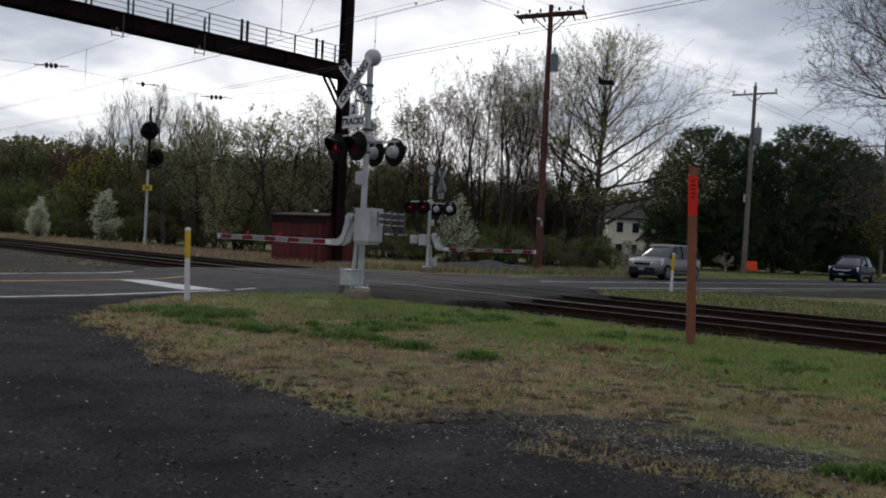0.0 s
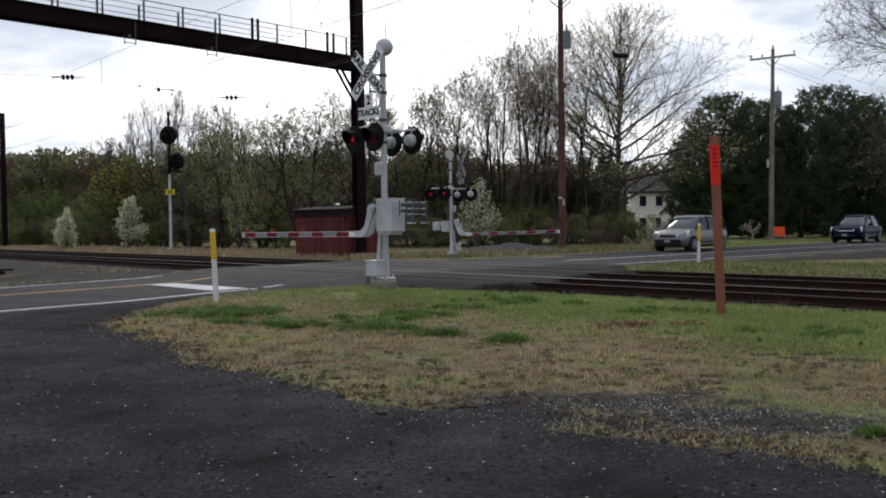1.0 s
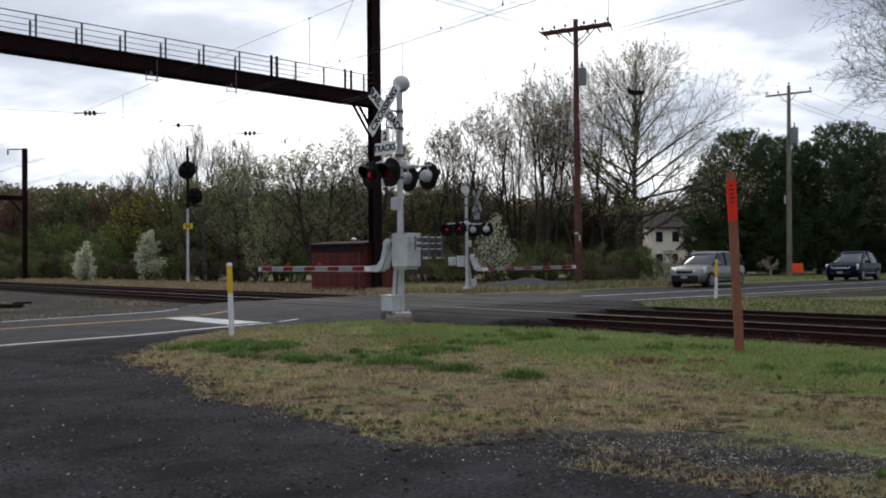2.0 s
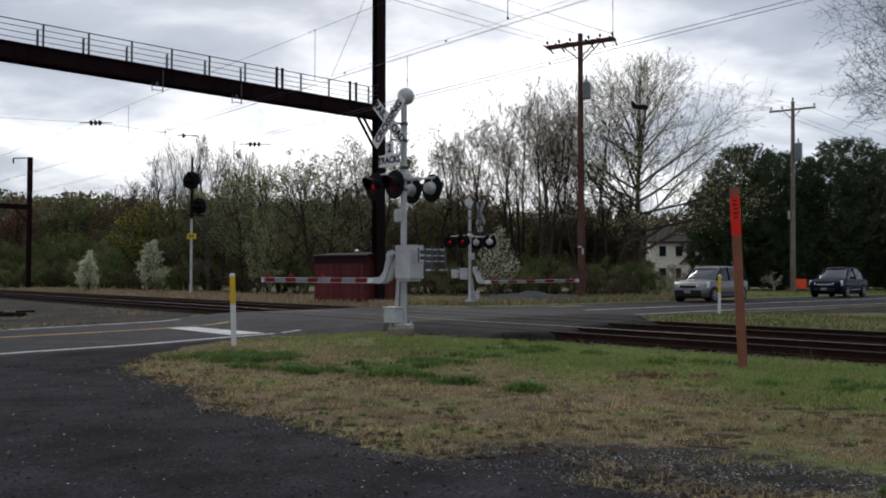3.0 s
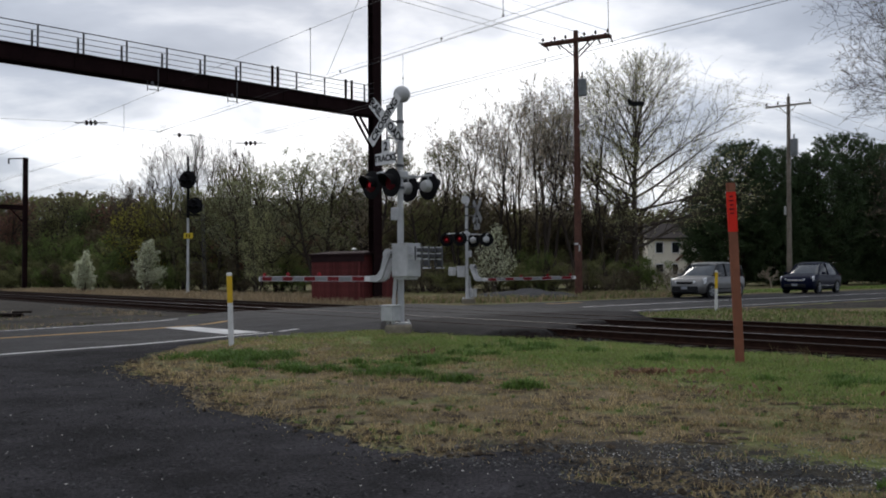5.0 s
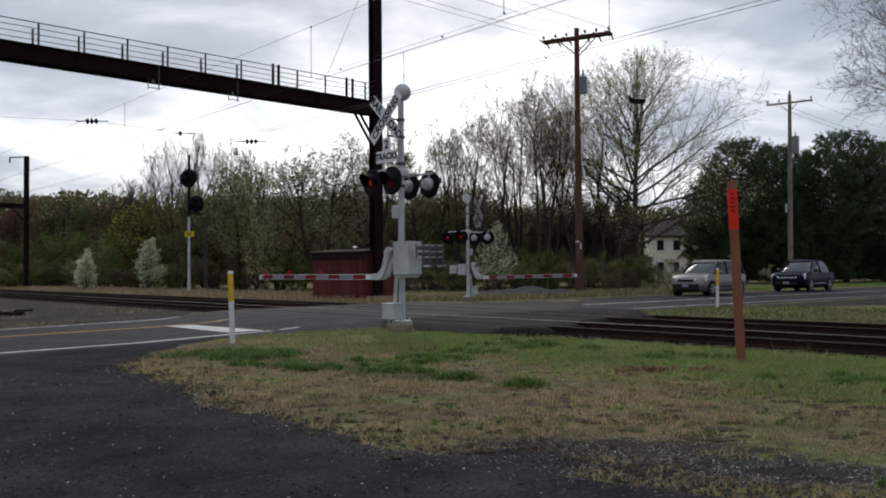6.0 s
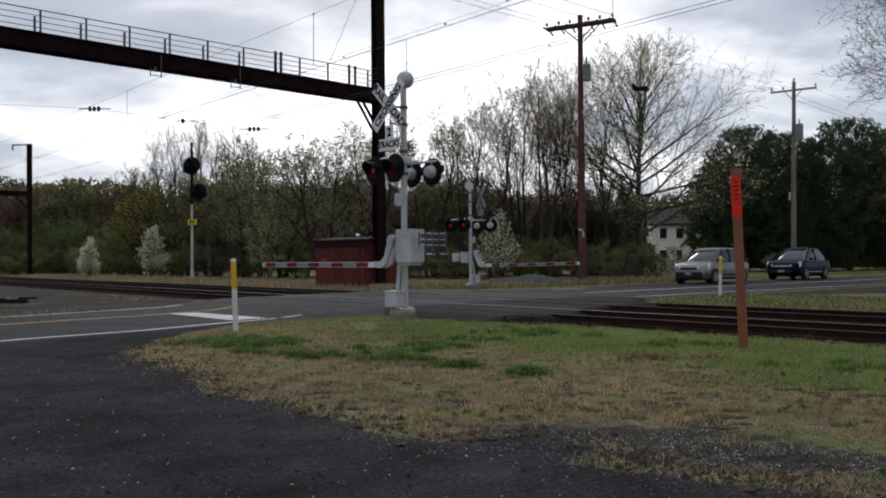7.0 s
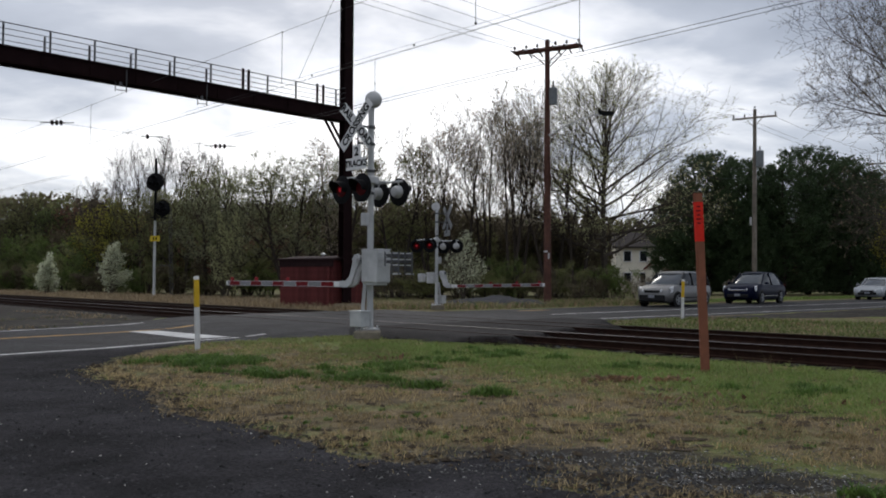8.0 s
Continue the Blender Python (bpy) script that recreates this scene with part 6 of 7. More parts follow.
# ---- trees ----
def skeleton(seed, h, r0, levels=4, kids=(10, 7, 5, 4), first=0.25, ratio=0.55, angle=(30, 60), up=0.25, wobble=0.10, stems=1, splay=0.25, width=0.0):
    """Branches as tapered pieces (p, q, rp, rq, level), grown from the ground up."""
    rng = random.Random(seed)
    segs = []

    def rv(s):
        return Vector((rng.gauss(0, s), rng.gauss(0, s), rng.gauss(0, s)))

    def branch(p, d, length, r, level):
        n = (7, 5, 4, 3, 2)[min(level, 4)]
        pts = [(p, r)]
        for i in range(n):
            d = (d + rv(wobble) + Vector((0, 0, up * (0.25 if level else 0.05)))).normalized()
            p = p + d * (length / n)
            pts.append((p, max(0.006, r * (1 - 0.75 * (i + 1) / n))))
        for (a, ra), (b, rb) in zip(pts, pts[1:]):
            segs.append((a, b, ra, rb, level))
        if level + 1 >= levels:
            return
        count = kids[level]
        for k in range(count):
            f = first + (1 - first) * (k + rng.random()) / count if level == 0 else 0.15 + 0.85 * (k + rng.random()) / count
            i = min(n - 1, int(f * n))
            (a, ra), (b, rb) = pts[i], pts[i + 1]
            q = a.lerp(b, f * n - i)
            axis = (b - a).normalized()
            side = axis.orthogonal().normalized()
            side.rotate(Matrix.Rotation(rng.uniform(0, 6.283), 3, axis))
            ang = radians(rng.uniform(*angle)) * (1.1 - 0.35 * f)
            nd = (axis * math.cos(ang) + side * math.sin(ang)).normalized()
            ln = length * ratio * (1.25 - 0.75 * f if level == 0 else 1.1 - 0.5 * f) * rng.uniform(0.75, 1.2)
            branch(q, nd, ln, max(0.008, (ra * 0.45 + 0.1 * rb) if level == 0 else ra * 0.5), level + 1)

    for s in range(stems):
        a = 6.283 * s / stems + rng.random()
        d = Vector((math.cos(a) * splay, math.sin(a) * splay, 1)).normalized() if stems > 1 else (Vector((0, 0, 1)) + rv(0.03)).normalized()
        off = Vector((math.cos(a), math.sin(a), 0)) * (r0 * 1.2 if stems > 1 else 0)
        branch(off - Vector((0, 0, 0.1)), d, h * (1 if s == 0 else rng.uniform(0.75, 1.0)), r0, 0)
    top = max(b.z for a, b, *_ in segs)
    reach = sorted(math.hypot(b.x, b.y) for a, b, *_ in segs)[int(len(segs) * 0.96)]
    kz, kx = h / top, (width / 2 / reach if width else h / top)
    fit = Vector((kx, kx, kz))
    return [(a * fit, b * fit, ra, rb, lv) for a, b, ra, rb, lv in segs]


def grown(seed, h, r0, width, prof, stems=1, splay=0.2, first=0.25, count=(22, 8, 6, 3), angle=(76, 24), up=0.10, wobble=0.06, lean=(0.0, 0.0), bow=0.0, spray=(26, 58)):
    """A tree led by one or more stems: limbs leave them at angle[0] low down and angle[1] at the top, and end where the crown's
    outline prof (height share, width share) lies; each limb carries branches, twigs and fine tips, which part from it by spray degrees. Pieces (p, q, rp, rq, level)."""
    rng = random.Random(seed)
    segs = []

    def rv(s):
        return Vector((rng.gauss(0, s), rng.gauss(0, s), rng.gauss(0, s)))

    def outline(f):
        for (f0, w0), (f1, w1) in zip(prof, prof[1:]):
            if f <= f1:
                return w0 + (w1 - w0) * max(0.0, f - f0) / (f1 - f0)
        return prof[-1][1]

    def shoot(p, d, length, r, level):
        n = (0, 6, 4, 2, 1)[level]
        pts = [(p, r)]
        for i in range(n):
            d = (d + rv(wobble * (1 + 0.3 * level)) + Vector((0, 0, up))).normalized()
            p = p + d * (length / n)
            pts.append((p, max(0.006, r * (1 - 0.85 * (i + 1) / n))))
        for (a, ra), (b, rb) in zip(pts, pts[1:]):
            segs.append((a, b, ra, rb, level))
        if level == 4:
            return
        k = max(2, round(count[level] * rng.uniform(0.8, 1.2) * min(1.15, max(0.3, length / (width * (0, 0.36, 0.15, 0.055)[level])))))
        for j in range(k):
            f = 0.22 + 0.78 * (j + rng.random()) / k
            i = min(n - 1, int(f * n))
            (a, ra), (b, rb) = pts[i], pts[i + 1]
            q = a.lerp(b, min(1.0, f * n - i))
            axis = (b - a).normalized()
            side = axis.orthogonal().normalized()
            side.rotate(Matrix.Rotation(2.4 * j + rng.uniform(-0.6, 0.6), 3, axis))
            ang = radians(rng.uniform(*spray))
            ln = length * (0.62 - 0.34 * f) * rng.uniform(0.7, 1.25) if level < 3 else length * rng.uniform(0.35, 0.8)
            shoot(q, axis * math.cos(ang) + side * math.sin(ang), ln, max(0.006, ra * 0.5), level + 1)

    for k in range(stems):
        a = 6.283 * k / stems + rng.uniform(-0.5, 0.5)
        out = splay * (rng.uniform(0.45, 1.0) if stems > 1 else 0.0)
        tall = h * (1.0 if k == 0 else rng.uniform(0.78, 1.0))
        foot = Vector((math.cos(a), math.sin(a), 0)) * (r0 * 1.3 if stems > 1 else 0.0)
        pts = []
        n = 12
        swing = Vector((0, 0, 0))
        for i in range(n + 1):
            f = i / n
            swing += Vector((rng.gauss(0, wobble), rng.gauss(0, wobble), 0)) * (h / n) * 0.7
            reach = tall * out * (f ** (1.0 + bow))
            pts.append((foot + swing + Vector((math.cos(a) * reach + lean[0] * h * f, math.sin(a) * reach + lean[1] * h * f, tall * f - 0.1 * (i == 0))), r0 * ((1 - f) ** 0.85 * 0.95 + 0.05)))
        for (p, rp), (q, rq) in zip(pts, pts[1:]):
            segs.append((p, q, rp, rq, 0))
        limbs = max(4, round(count[0] / (stems ** 0.5)))
        for j in range(limbs):
            f = first + (0.985 - first) * (j + rng.random()) / limbs
            i = min(n - 1, int(f * n))
            (p, rp), (q, rq) = pts[i], pts[i + 1]
            g = (f - first) / (1 - first)
            ang = radians(angle[0] + (angle[1] - angle[0]) * g) * rng.uniform(0.8, 1.2)
            z = 2.4 * j + rng.uniform(-0.7, 0.7)
            d = Vector((math.cos(z) * math.sin(ang), math.sin(z) * math.sin(ang), math.cos(ang)))
            rise = f + 0.5 * math.cos(ang) * outline(f) * width / 2 / h
            wide = max(0.05, outline(min(1.0, rise))) * width / 2 / (stems ** 0.4)
            shoot(p.lerp(q, f * n - i), d, max(0.5, wide / max(0.42, math.sin(ang)) * rng.uniform(0.75, 1.1)), max(0.012, min(rp * 0.55, 0.02 + 0.014 * wide)), 1)
    k = h / sorted(b.z for a, b, *_ in segs)[int(len(segs) * 0.985)]
    return [(a * k, b * k, ra, rb, lv) for a, b, ra, rb, lv in segs]


def tubes(segs, sides=5, thin=3, cut=0.05, least=0.0):
    vs, fs = [], []
    for a, b, ra, rb, lv in segs:
        k = sides if ra > cut else thin
        x = (b - a).normalized()
        s = x.orthogonal().normalized()
        t = x.cross(s)
        base = len(vs)
        for p, r in ((a, max(ra, least)), (b, max(rb, least))):
            for i in range(k):
                c = 2 * math.pi * i / k
                v = p + s * (r * math.cos(c)) + t * (r * math.sin(c))
                vs.append((v.x, v.y, v.z))
        for i in range(k):
            fs.append((base + i, base + (i + 1) % k, base + k + (i + 1) % k, base + k + i))
    return vs, fs


def leaf_quads(spots, size, rng, stretch=1.0):
    vs, fs = [], []
    for p in spots:
        a = Vector((rng.gauss(0, 1), rng.gauss(0, 1), rng.gauss(0, 1))).normalized()
        b = a.orthogonal().normalized()
        b.rotate(Matrix.Rotation(rng.uniform(0, 6.283), 3, a))
        k = size * rng.uniform(0.6, 1.3)
        c = a.cross(b)
        base = len(vs)
        for u, v in ((-1, -0.2), (0.25, -0.62), (0.75, 0.75)):
            q = p + b * (u * k * stretch) + c * (v * k)
            vs.append((q.x, q.y, q.z))
        fs.append((base, base + 1, base + 2))
    return vs, fs


def tree(name, x, y, label, bark, leaf, segs, seed, per=2, size=0.05, leaf_from=3, category="tree", rz=0.0, least=0.008, tuft=1, group="", low=0.0):
    """A tree from its pieces: the trunk and limbs, and a crown of fine twigs set with tufts of small leaves above the height low."""
    th = empty(name, pose(x, y, 0, 0, 0, rz), label, category, group)
    rng = random.Random(seed + 77)
    from_arrays("trunk", *tubes([s for s in segs if s[4] < 2], 7, 4, 0.06), bark, th, "", True)
    vs, fs = tubes([s for s in segs if s[4] >= 2], 3, 3, 0.05, least)
    nb = len(fs)
    spots = []
    for a, b, ra, rb, lv in segs:
        if lv >= leaf_from and b.z > low:
            for _ in range(int(per) + int(rng.random() < per % 1)):
                c = a.lerp(b, rng.random())
                for _ in range(tuft):
                    spots.append(c + Vector((rng.gauss(0, size * 1.3), rng.gauss(0, size * 1.3), rng.gauss(0, size * 1.3))))
    lv_, lf_ = leaf_quads(spots, size, rng)
    off = len(vs)
    me = bpy.data.meshes.new("crown")
    me.from_pydata(vs + lv_, [], fs + [tuple(i + off for i in f) for f in lf_])
    me.materials.append(bark)
    me.materials.append(leaf)
    idx = np.zeros(nb + len(lf_), dtype=np.int32)
    idx[nb:] = 1
    me.polygons.foreach_set("material_index", idx)
    me.update()
    link("crown", me, None, th)
    return th


EGG = ((0.0, 0.5), (0.2, 0.85), (0.36, 1.0), (0.52, 0.88), (0.7, 0.6), (0.88, 0.3), (1.0, 0.06))
SLIM = ((0.0, 0.3), (0.4, 0.7), (0.65, 1.0), (0.85, 0.75), (1.0, 0.12))
ROUND = ((0.0, 0.55), (0.3, 0.9), (0.55, 1.0), (0.8, 0.78), (1.0, 0.2))
CONE = ((0.0, 0.75), (0.2, 1.0), (0.5, 0.8), (0.8, 0.4), (1.0, 0.08))
VASE = ((0.0, 0.2), (0.4, 0.5), (0.75, 0.9), (0.92, 0.8), (1.0, 0.35))


def make_trees():
    G = "bare trees at the edge of the wood"
    # the big tree behind the utility pole
    tree("tree", 13.6, 57.0, "large bare tree with a straight trunk and pale new leaves", BARK, LEAF_PALE, grown(11, 16.2, 0.26, 16.0, EGG, first=0.18, count=(50, 9, 6, 3), angle=(80, 22), up=0.05, wobble=0.04, spray=(20, 48)), 11,
         per=1.3, size=0.056, least=0.006, group=G)
    # slender stems between the poles
    for i, (x, y, h, st, w, lx, lf) in enumerate(((3.2, 54, 13.7, 2, 8.2, 0.0, LEAF_TAN), (5.2, 57, 13.0, 3, 7.4, -0.04, LEAF_TAN), (7.2, 54, 13.9, 3, 7.4, 0.0, LEAF_TAN), (8.9, 53, 10.6, 1, 6.0, -0.24, LEAF_TAN),
                                              (10.0, 58, 15.4, 2, 7.0, 0.0, LEAF_PALE), (11.0, 54, 10.0, 2, 6.4, 0.06, LEAF_PALE), (1.2, 55, 11.2, 3, 7.4, -0.04, LEAF_TAN), (6.2, 51.5, 11.4, 2, 5.6, 0.05, LEAF_TAN))):
        tree("tree", x, y, ("slender bare tree with dark stems and tan buds", "slender bare tree with dark stems and pale young leaves")[lf is LEAF_PALE], BARK_DARK, lf,
             grown(30 + i, h, 0.13, w, SLIM, stems=st, splay=0.15, first=0.32, count=(20, 6, 4, 2), angle=(46, 18), up=0.11, wobble=0.045, lean=(lx, 0), spray=(22, 54)), 30 + i, per=1.5 if i != 3 else 0.6, size=0.054, least=0.0055, group=G, low=h * 0.4)
    # lower round-headed trees behind the bridge mast
    for i, (x, y, h, lf, w) in enumerate(((-4.6, 54, 10.8, LEAF_TAN, 6.5), (-1.0, 55, 10.0, LEAF_OLIVE, 7.4), (-7.9, 53, 9.0, LEAF_MIST, 8.6), (-10.9, 55, 9.3, LEAF_MIST, 8.4), (-13.6, 56, 8.0, LEAF_MIST, 7.4), (-6.0, 57, 9.0, LEAF_OLIVE, 7.4), (-16.6, 60, 8.4, LEAF_OLIVE, 7.6), (-20.0, 63, 7.8, LEAF_OLIVE, 6.5))):
        tree("tree", x, y, ("budding tree with a round twiggy olive crown", "budding tree with a round crown of pale leaves", "thin tree with tan buds over bare limbs")[(lf is LEAF_MIST) + 2 * (lf is LEAF_TAN)], BARK_DARK, lf,
             grown(50 + i, h, 0.15, w, ROUND, stems=2, splay=0.22, first=0.22, count=(29, 6, 4, 3), angle=(72, 24), up=0.08, wobble=0.08), 50 + i, per=1.2 if lf is LEAF_TAN else 2.0, size=0.064, least=0.0055, group=G, low=1.5)
    # tall bare trees behind the wayside signal
    for i, (x, y, h, w, st, sp) in enumerate(((-23.9, 73, 13.9, 11.5, 3, 0.22), (-20.6, 74, 13.6, 9.5, 3, 0.22), (-18.0, 72, 12.0, 7.0, 3, 0.16), (-28.6, 75, 9.8, 7.0, 3, 0.2))):
        tree("tree", x, y, ("tall bare tree with fanned grey limbs", "twiggy grey tree with dull buds")[i >= 2], BARK_DARK if i < 2 else BARK, LEAF_BUD,
             grown(75 + i, h, 0.24, w, VASE, stems=st, splay=sp, first=0.24, count=(25, 6, 3, 2) if i < 2 else (28, 7, 4, 2), angle=(46, 18), up=0.09, wobble=0.02, bow=0.12, spray=(14, 32)), 75 + i, per=0.06 if i < 2 else 0.7, size=0.055, least=0.0075, group=G)
    # reddish and yellowish trees at the far left
    for i, (x, y, h, lf, nm) in enumerate(((-44, 84, 8.8, LEAF_RED, "reddish budding tree"), (-50, 84, 8.6, LEAF_RED, "reddish budding tree"), (-38.5, 82, 8.8, LEAF_OLIVE, "olive budding tree"),
                                          (-31, 79, 8.4, LEAF_RED, "reddish budding tree"), (-24.6, 67, 7.2, LEAF_YELLOW, "yellow-green budding tree"), (-34.5, 80, 8.2, LEAF_GREEN, "fresh green budding tree"))):
        tree("tree", x, y, nm + " with a dense twiggy crown", BARK_DARK, lf, grown(90 + i, h, 0.16, 8.4, ROUND, stems=2, splay=0.18, first=0.12, count=(26, 7, 5, 3), angle=(72, 25), up=0.08, wobble=0.09), 90 + i,
             per=1.2, size=0.085, least=0.012, group="trees at the far end of the wood")
    # small blossoming trees
    for i, (x, y, h, lf, w) in enumerate(((-20.4, 57.0, 3.5, BLOSSOM, 3.3), (-25.2, 58.0, 2.7, BLOSSOM, 2.2), (-11.3, 51.0, 5.1, LEAF_PALE, 3.0), (3.0, 47.5, 3.8, BLOSSOM, 3.4), (13.0, 62.0, 3.2, BLOSSOM, 2.6))):
        tree("blossom_tree", x, y, "small tree covered in white blossom" if lf is BLOSSOM else "small tree covered in pale young leaves", BARK, lf,
             grown(110 + i, h, 0.06, w, CONE, stems=2, splay=0.1, first=0.06, count=(28, 7, 4, 2), angle=(72, 16), up=0.10, wobble=0.08), 110 + i, per=1.3 if i < 2 else 0.8, size=0.055, leaf_from=2, least=0.006, group="small blossoming trees")
    # bare tree that reaches into view beside the road
    tree("tree", 22.6, 33.0, "bare tree with small dark buds beside the road", BARK, LEAF_BUD, grown(133, 16.5, 0.2, 13.4, ROUND, first=0.16, count=(44, 9, 6, 3), angle=(84, 30), up=0.06, wobble=0.06), 133, per=1.3, size=0.045, leaf_from=4, least=0.004)
    tree("tree", 38.5, 62.0, "yellow-green budding tree beside the road", BARK_DARK, LEAF_YELLOW, grown(135, 8.6, 0.2, 7.0, ROUND, first=0.2, count=(28, 8, 6, 3), angle=(75, 25), up=0.08, wobble=0.08), 135, per=0.8, size=0.075, least=0.01)


make_trees()


def dead_branches():
    """Bleached fallen branches in the tall grass beside the road."""
    for i, (x, y, rz) in enumerate(((12.7, 45.2, 0), (13.7, 46.6, 130), (23.1, 57.6, 60))):
        segs = grown(150 + i, 1.5, 0.045, 2.6, ROUND, stems=2, splay=0.55, first=0.25, count=(8, 4, 3, 2), angle=(60, 30), up=0.0, wobble=0.1)
        ob = from_arrays("dead_branch", *tubes(segs, 5, 4, 0.03, 0.012), DEAD_WOOD)
        ob.matrix_basis = pose(x, y, 0, 0, 0, rz)
        tagged(ob, "pale dead branch lying in tall dry grass", "branch", "dead branches beside the road")


dead_branches()


def shrub_mesh(seed, h, w, lf, quads, size, name="thicket", bark=None):
    """A thicket: many thin stems, and small leaves strewn along the twigs in loose drifts."""
    rng = random.Random(seed)
    segs = skeleton(seed, h, 0.035, levels=3, kids=(6, 5, 3), first=0.08, ratio=0.52, angle=(20, 60), up=0.25, stems=4, splay=0.5, wobble=0.16, width=w)
    vs, fs = tubes(segs, 4, 3, 0.03, 0.011)
    nb = len(fs)
    twigs = [s for s in segs if s[4] >= 1]
    spots = []
    while len(spots) < quads:
        a, b, *_ = rng.choice(twigs)
        p = a.lerp(b, rng.random()) + Vector((rng.gauss(0, 0.17), rng.gauss(0, 0.17), rng.gauss(0, 0.15)))
        if p.z > 0.02 and noise.noise(p * 0.8 + Vector((seed, 0, 0))) > -0.15 - 0.2 * (p.z < h * 0.4):
            spots.append(p)
    lv, lf_ = leaf_quads(spots, size, rng)
    off = len(vs)
    me = bpy.data.meshes.new(name)
    me.from_pydata(vs + lv, [], fs + [tuple(i + off for i in f) for f in lf_])
    me.materials.append(bark or BARK_DARK)
    me.materials.append(lf)
    idx = np.zeros(nb + len(lf_), dtype=np.int32)
    idx[nb:] = 1
    me.polygons.foreach_set("material_index", idx)
    me.update()
    return me


def undergrowth():
    rng = random.Random(3)
    kinds = {k: [shrub_mesh(200 + 10 * i + j, 3.6, 3.8, m, q, sz, "thicket", bk) for j in range(2)]
             for i, (k, m, q, sz, bk) in enumerate((("dark", LEAF_DARK, 3200, 0.078, BARK), ("olive", LEAF_OLIVE, 3300, 0.078, BARK_DARK), ("green", LEAF_GREEN, 3300, 0.078, BARK_DARK),
                                                    ("red", LEAF_RED, 3300, 0.076, BARK_DARK), ("twig", LEAF_BUD, 2600, 0.042, BARK)))}
    words = {"dark": "dark brown-green thicket of brush", "olive": "olive-green thicket of brush", "green": "fresh green thicket of brush", "red": "reddish-brown thicket of brush",
             "twig": "grey-brown thicket of bare twigs"}

    def plant(k, x, y, s, sz):
        ob = link("shrub", kinds[k][rng.randrange(2)], None)
        ob.matrix_basis = pose(x, y, 0, 0, 0, rng.uniform(0, 360)) @ Matrix.Diagonal((s, s, sz, 1))
        tagged(ob, words[k], "shrub", "brush of the wood's edge")

    # three rows along the edge of the wood, as far as the house
    count = 36
    for i in range(count):
        f = i / (count - 1)
        x = -51 + 63.5 * f
        y = 84 - 30 * min(1.0, f / 0.6) + (0 if f < 0.75 else (f - 0.75) * 8)
        front = ("olive", "green", "olive", "dark") if f < 0.55 else ("olive", "twig", "green", "dark", "olive")
        if f < 0.10:
            front = ("red", "dark", "olive")
        plant(rng.choice(front), x + rng.uniform(-0.6, 0.6), y + rng.uniform(0, 2.0), rng.uniform(0.8, 1.1), rng.uniform(0.5, 0.9))
        plant(rng.choice(("dark", "olive", "olive", "red", "green") if f < 0.55 else ("dark", "olive", "twig", "olive")), x + rng.uniform(-1, 1), y + 4 + rng.uniform(0, 2), rng.uniform(1.1, 1.4), rng.uniform(1.1, 1.5))
        if i % 3:
            plant(rng.choice(("dark", "olive", "red", "olive", "dark")), x + rng.uniform(-1, 1), y + 9, rng.uniform(1.4, 1.8), rng.uniform(1.5, 1.95))
    for i in range(16):
        x = -3.0 + 15.5 * i / 15
        plant(rng.choice(("dark", "twig", "dark", "olive")), x, 61 + rng.uniform(-1, 2), rng.uniform(1.1, 1.4), rng.uniform(1.5, 2.0) if x > 5 else rng.uniform(1.6, 2.2))
        plant(rng.choice(("olive", "twig", "green")), x + 0.5, 50.5 + rng.uniform(0, 1.5), rng.uniform(0.7, 0.9), rng.uniform(0.45, 0.75))
    for x, y, k, s in ((12.8, 52, "twig", 0.5), (14.0, 54, "olive", 0.42), (15.3, 56, "twig", 0.45), (17.5, 60, "dark", 0.45), (11.5, 50, "dark", 0.4), (19.5, 63, "dark", 0.6), (12.2, 60, "twig", 0.9), (10.2, 49.5, "twig", 0.45)):
        plant(k, x, y, s, s)


undergrowth()


def far_wood():
    """The depth of the wood behind its edge: too many stems and leaves to count."""
    rng = random.Random(17)
    spots = []
    while len(spots) < 150000:
        x = rng.uniform(-82, 78)
        y = (101 if x < 20 else 112) + rng.uniform(0, 9) - 0.06 * (min(x, 20) + 30)
        hi = (10.4 if x < 0 else 10.4 - 0.22 * min(8, x)) + 2.2 * noise.noise(Vector((x * 0.13, y * 0.2, 1))) + 1.4 * noise.noise(Vector((x * 0.5, y * 0.5, 4))) + (1.2 if x < -45 else 0)
        z = hi * rng.random() ** 0.85
        spots.append(Vector((x, y, z)))
    for part_spots, leaf in ((spots[0::2], LEAF_DARK), (spots[1::2], LEAF_OLIVE)):
        vs, fs = leaf_quads(part_spots, 0.30, rng)
        tagged(from_arrays("far_wood", vs, fs, leaf), "dull olive-brown depth of the wood behind its edge", "wood", kind="stuff")


far_wood()


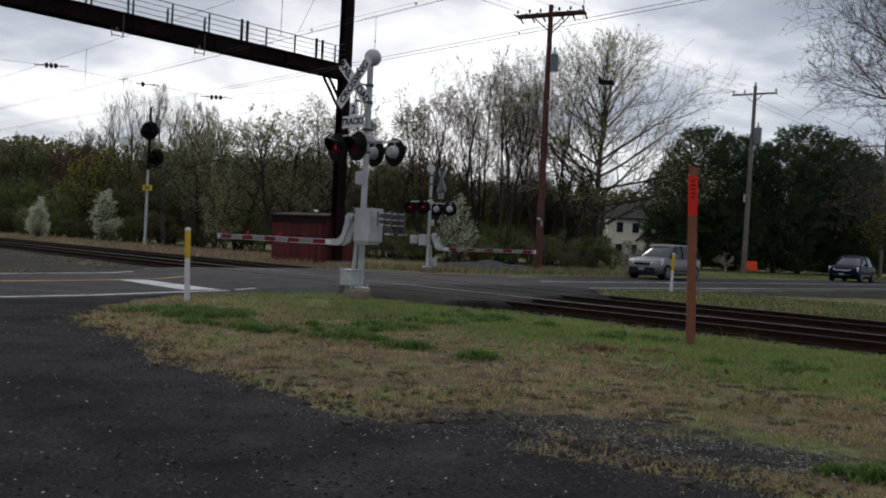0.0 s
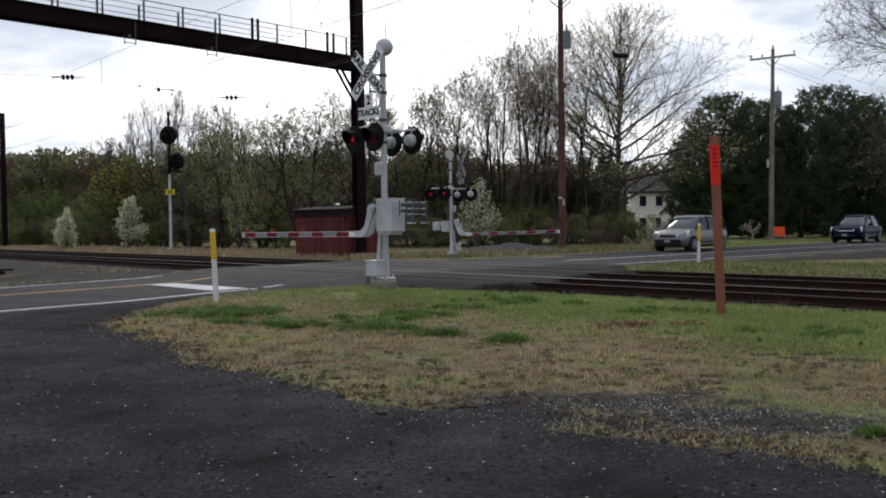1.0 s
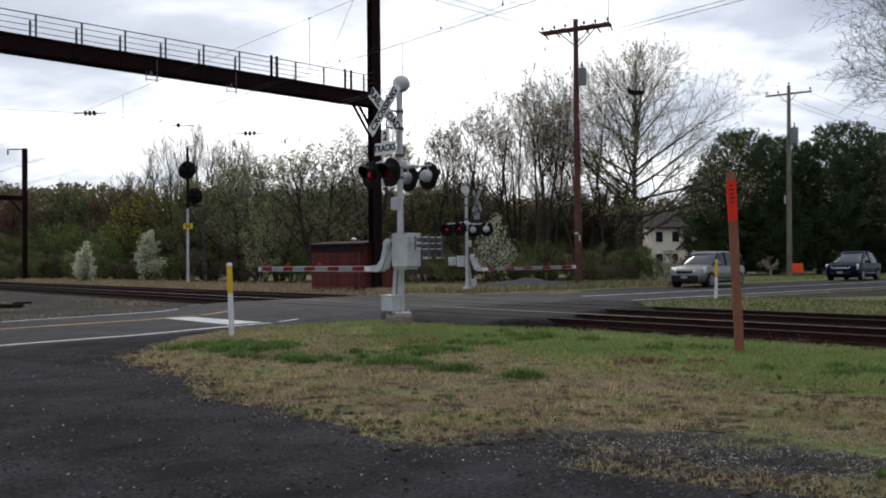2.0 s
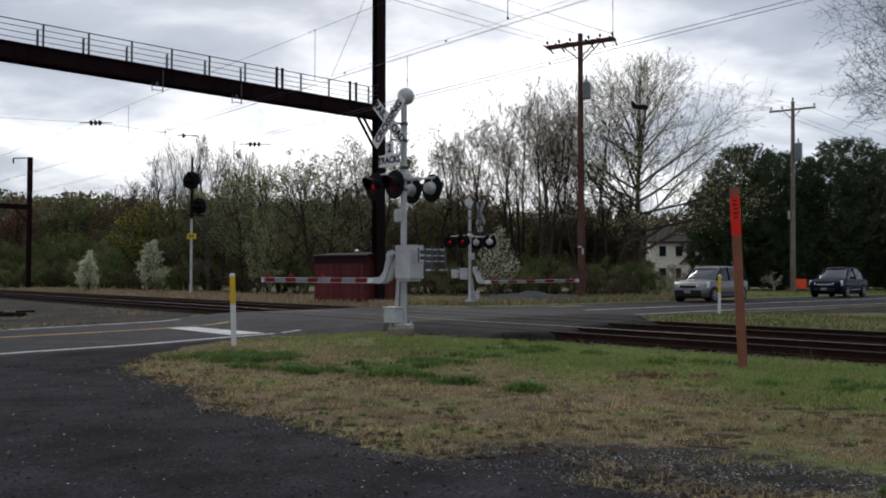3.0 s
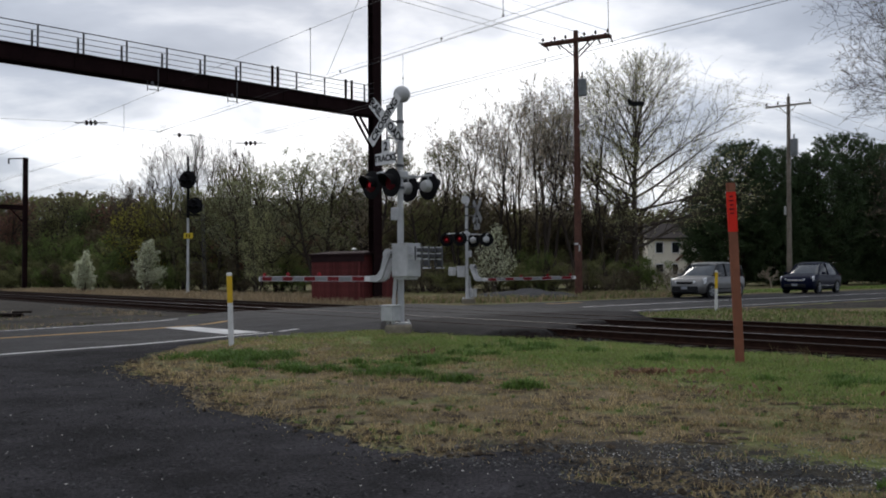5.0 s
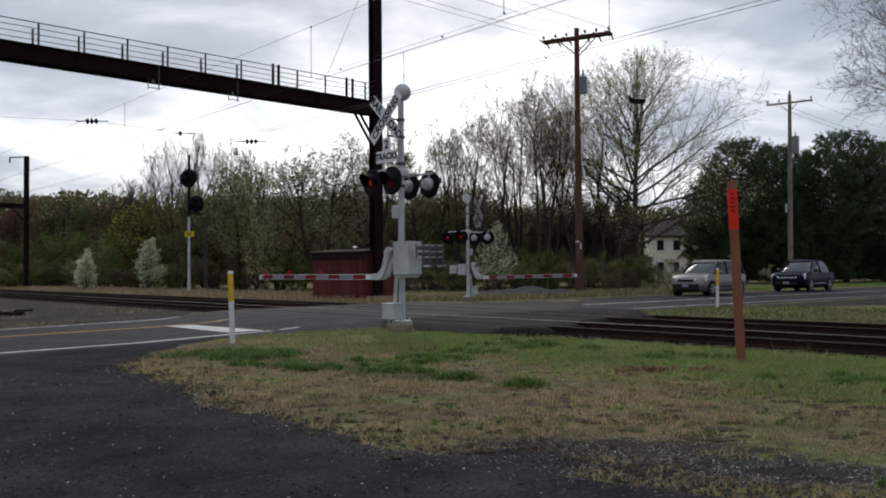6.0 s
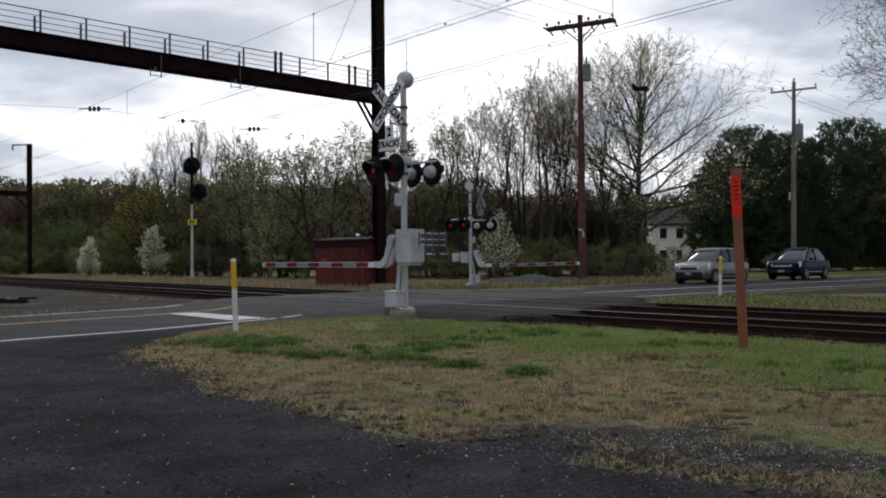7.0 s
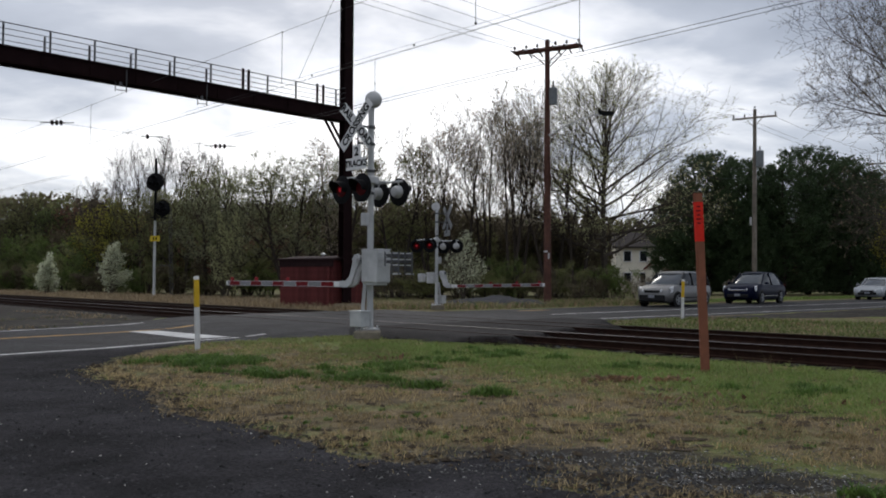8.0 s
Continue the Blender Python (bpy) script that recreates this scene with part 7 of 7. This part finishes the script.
def pine(x, y, h, w, seed, label="dense dark green pine with a rounded crown"):
    """A pine: straight trunk, whorls of long boughs that turn up at the tip, each with flat side sprays set with tufts of needles."""
    th = empty("pine_tree", pose(x, y, 0), label, "pine tree", "pines beside the road")
    rng = random.Random(seed)
    bm = bmesh.new()
    rod(bm, (0, 0, -0.1), (0, 0, h * 0.95), 0.28, 0.03, seg=8)
    part("trunk", bm, BARK_DARK, th, "", True)
    segs, tufts = [], []
    z = 0.35
    while z < h * 0.99:
        f = z / h
        reach = w * (0.72 + 0.28 * min(1, f / 0.3)) * max(0.0, 1 - (max(0.0, f - 0.3) / 0.71) ** 2) ** 0.62 + 0.1
        n = 8 if f < 0.8 else 6
        a0 = rng.random() * 6.28
        for i in range(n):
            a = a0 + 6.283 * i / n + rng.gauss(0, 0.2)
            ln = reach * rng.uniform(0.84, 1.0) * (1 + 0.12 * noise.noise(Vector((math.cos(a) * 1.3, math.sin(a) * 1.3, z * 0.45 + seed))))
            root = Vector((0, 0, z))
            lift = 0.05 + 0.42 * f * f
            pts = [root + Vector((math.cos(a) * ln * g, math.sin(a) * ln * g, ln * (lift * g + 0.13 * g ** 3 - 0.05 * math.sin(g * 3.14)))) for g in (0, 0.25, 0.5, 0.75, 1.0)]
            for p, q in zip(pts, pts[1:]):
                segs.append((p, q, 0.035, 0.02, 1))
            along_bough = (pts[-1] - pts[0]).normalized()
            side = Vector((-along_bough.y, along_bough.x, 0)).normalized()
            for _ in range(int(5 + 5.5 * ln)):
                g = 0.3 + 0.7 * rng.random() ** 0.55
                k = min(3, int(g * 4))
                base = pts[k].lerp(pts[k + 1], g * 4 - k)
                sway = rng.choice((-1, 1)) * rng.random() * (0.25 + 0.38 * ln * (1.12 - g)) * 0.75
                tip = base + side * sway + along_bough * abs(sway) * 0.7 + Vector((0, 0, rng.gauss(0.04, 0.07)))
                way = (tip - base).normalized() if abs(sway) > 0.1 else along_bough
                for _ in range(4):
                    c = base.lerp(tip, 0.3 + 0.65 * rng.random()) + Vector((rng.gauss(0, 0.17), rng.gauss(0, 0.17), rng.gauss(0.05, 0.15)))
                    tufts.append((c, (way + along_bough * 0.6 + Vector((0, 0, 0.45))).normalized()))
        z += h * 0.033 + 0.08
    for _ in range(60):
        tufts.append((Vector((rng.gauss(0, 0.18), rng.gauss(0, 0.18), h * 0.97 + rng.gauss(0, 0.22))), Vector((0, 0, 1))))
    from_arrays("branch_work", *tubes(segs, 3, 3), BARK_DARK, th)
    vs, fs = [], []
    for p, d in tufts:
        for _ in range(4):
            v = (d + Vector((rng.gauss(0, 0.6), rng.gauss(0, 0.6), rng.gauss(0.1, 0.5)))).normalized()
            s = v.orthogonal().normalized()
            s.rotate(Matrix.Rotation(rng.uniform(0, 6.28), 3, v))
            k = rng.uniform(0.16, 0.27)
            b = len(vs)
            for r in (p - s * 0.038, p + s * 0.038, p + v * k):
                vs.append((r.x, r.y, r.z))
            fs.append((b, b + 1, b + 2))
    from_arrays("crown", vs, fs, NEEDLES, th)
    return th


def make_pines():
    a = pine(25.6, 70.0, 11.6, 4.6, 301)
    b = pine(35.8, 73.0, 12.8, 4.9, 302)
    for x, y, src, rz, s in ((24.4, 72.5, a, 80, 0.78), (29.4, 72.0, a, 160, 0.98), (32.2, 70.0, b, 70, 0.84), (40.3, 75.0, a, 250, 1.04), (44.5, 78.0, b, 20, 0.88), (27.6, 68.2, b, 120, 0.6), (38.6, 71.0, b, 200, 0.75)):
        copy_thing(src, pose(x, y, 0, 0, 0, rz) @ Matrix.Diagonal((s, s, s, 1)))


make_pines()


# ---- debris by the track, stone heap ----
def debris():
    th = empty("timber_debris", pose(-12.6, 24.4, 0, 0, 0, 20), "heap of old dark ties and broken timber", "debris")
    for i in range(7):
        bm = bmesh.new()
        box(bm, (random.uniform(-0.7, 0.5), random.uniform(-0.3, 0.3), 0.035 + 0.05 * (i % 3)), (random.uniform(0.5, 1.5), 0.11, 0.06), random.uniform(-40, 40), 0.01)
        part("timber", bm, TIE, th)


debris()


def stone_heap():
    """A low heap of crushed grey stone."""
    bm = bmesh.new()
    k = 26
    grid = []
    for j in range(k + 1):
        row = []
        for i in range(k + 1):
            x, y = (i / k - 0.5) * 6.4, (j / k - 0.5) * 4.0
            d = max(0.0, 1 - (x / 3.2) ** 2 - (y / 2.0) ** 2)
            z = 0.46 * d * (0.8 + 0.5 * noise.noise(Vector((x, y, 3)))) + 0.05 * d * noise.noise(Vector((x * 6, y * 6, 1))) - 0.01
            row.append(bm.verts.new((4.0 + x, 39.8 + y, z)))
        grid.append(row)
    for j in range(k):
        for i in range(k):
            bm.faces.new((grid[j][i], grid[j][i + 1], grid[j + 1][i + 1], grid[j + 1][i]))
    tagged(part("rubble_mound", bm, mat("crushed_stone", (0.03, 0.03, 0.032), (0.075, 0.075, 0.08), rough=0.95, scale=14, bump=1.0, bscale=30), None, "", True), "low heap of crushed grey stone", "stone heap")


stone_heap()


# ---- what moves ----
def motions():
    heading = 180 + 46
    d = Vector((0.79, 0.61, 0))
    front = Vector((18.0, 43.3, 0.012))
    rows = BLUE_ROWS
    walk(blue_car, [(t, pose(*(front + d * (s + 1.345)), 0, 0, heading)) for t, s in rows])
    walk(pale_car, [(t, pose(*(Vector((28.9, 51.9, 0.012)) + d * (s + 1.345)), 0, 0, heading)) for t, s in PALE_ROWS])
    for w in blue_car.children:
        if w.name.startswith("wheel") and not w.name.startswith("wheel_arch"):
            x, y, z = w.matrix_basis.translation
            side = 1 if y > 0 else -1
            turns = []
            t0, s0 = rows[0]
            for t, s in [(a + (b - a) * k / 12, sa + (sb - sa) * k / 12) for (a, sa), (b, sb) in zip(rows, rows[1:]) for k in range(12)] + [rows[-1]]:
                turns.append((t, pose(x, y, z, 0, math.degrees((s0 - s) / 0.345), 0) @ pose(0, 0, 0, -90 * side)))
            walk(w, turns)


BLUE_ROWS = [(0.0, 12.72), (0.5, 10.95), (1.0, 9.15), (1.5, 7.65), (3.0, 4.1), (3.5, 3.3), (4.0, 2.6), (4.5, 2.0), (6.0, 0.5), (6.5, 0.08), (7.0, -0.27), (7.5, -0.55), (8.0, -0.72)]
PALE_ROWS = [(0.0, 30.0), (4.0, 15.6), (6.0, 8.2), (7.0, 4.6), (7.5, 2.7), (8.0, 1.1)]
motions()
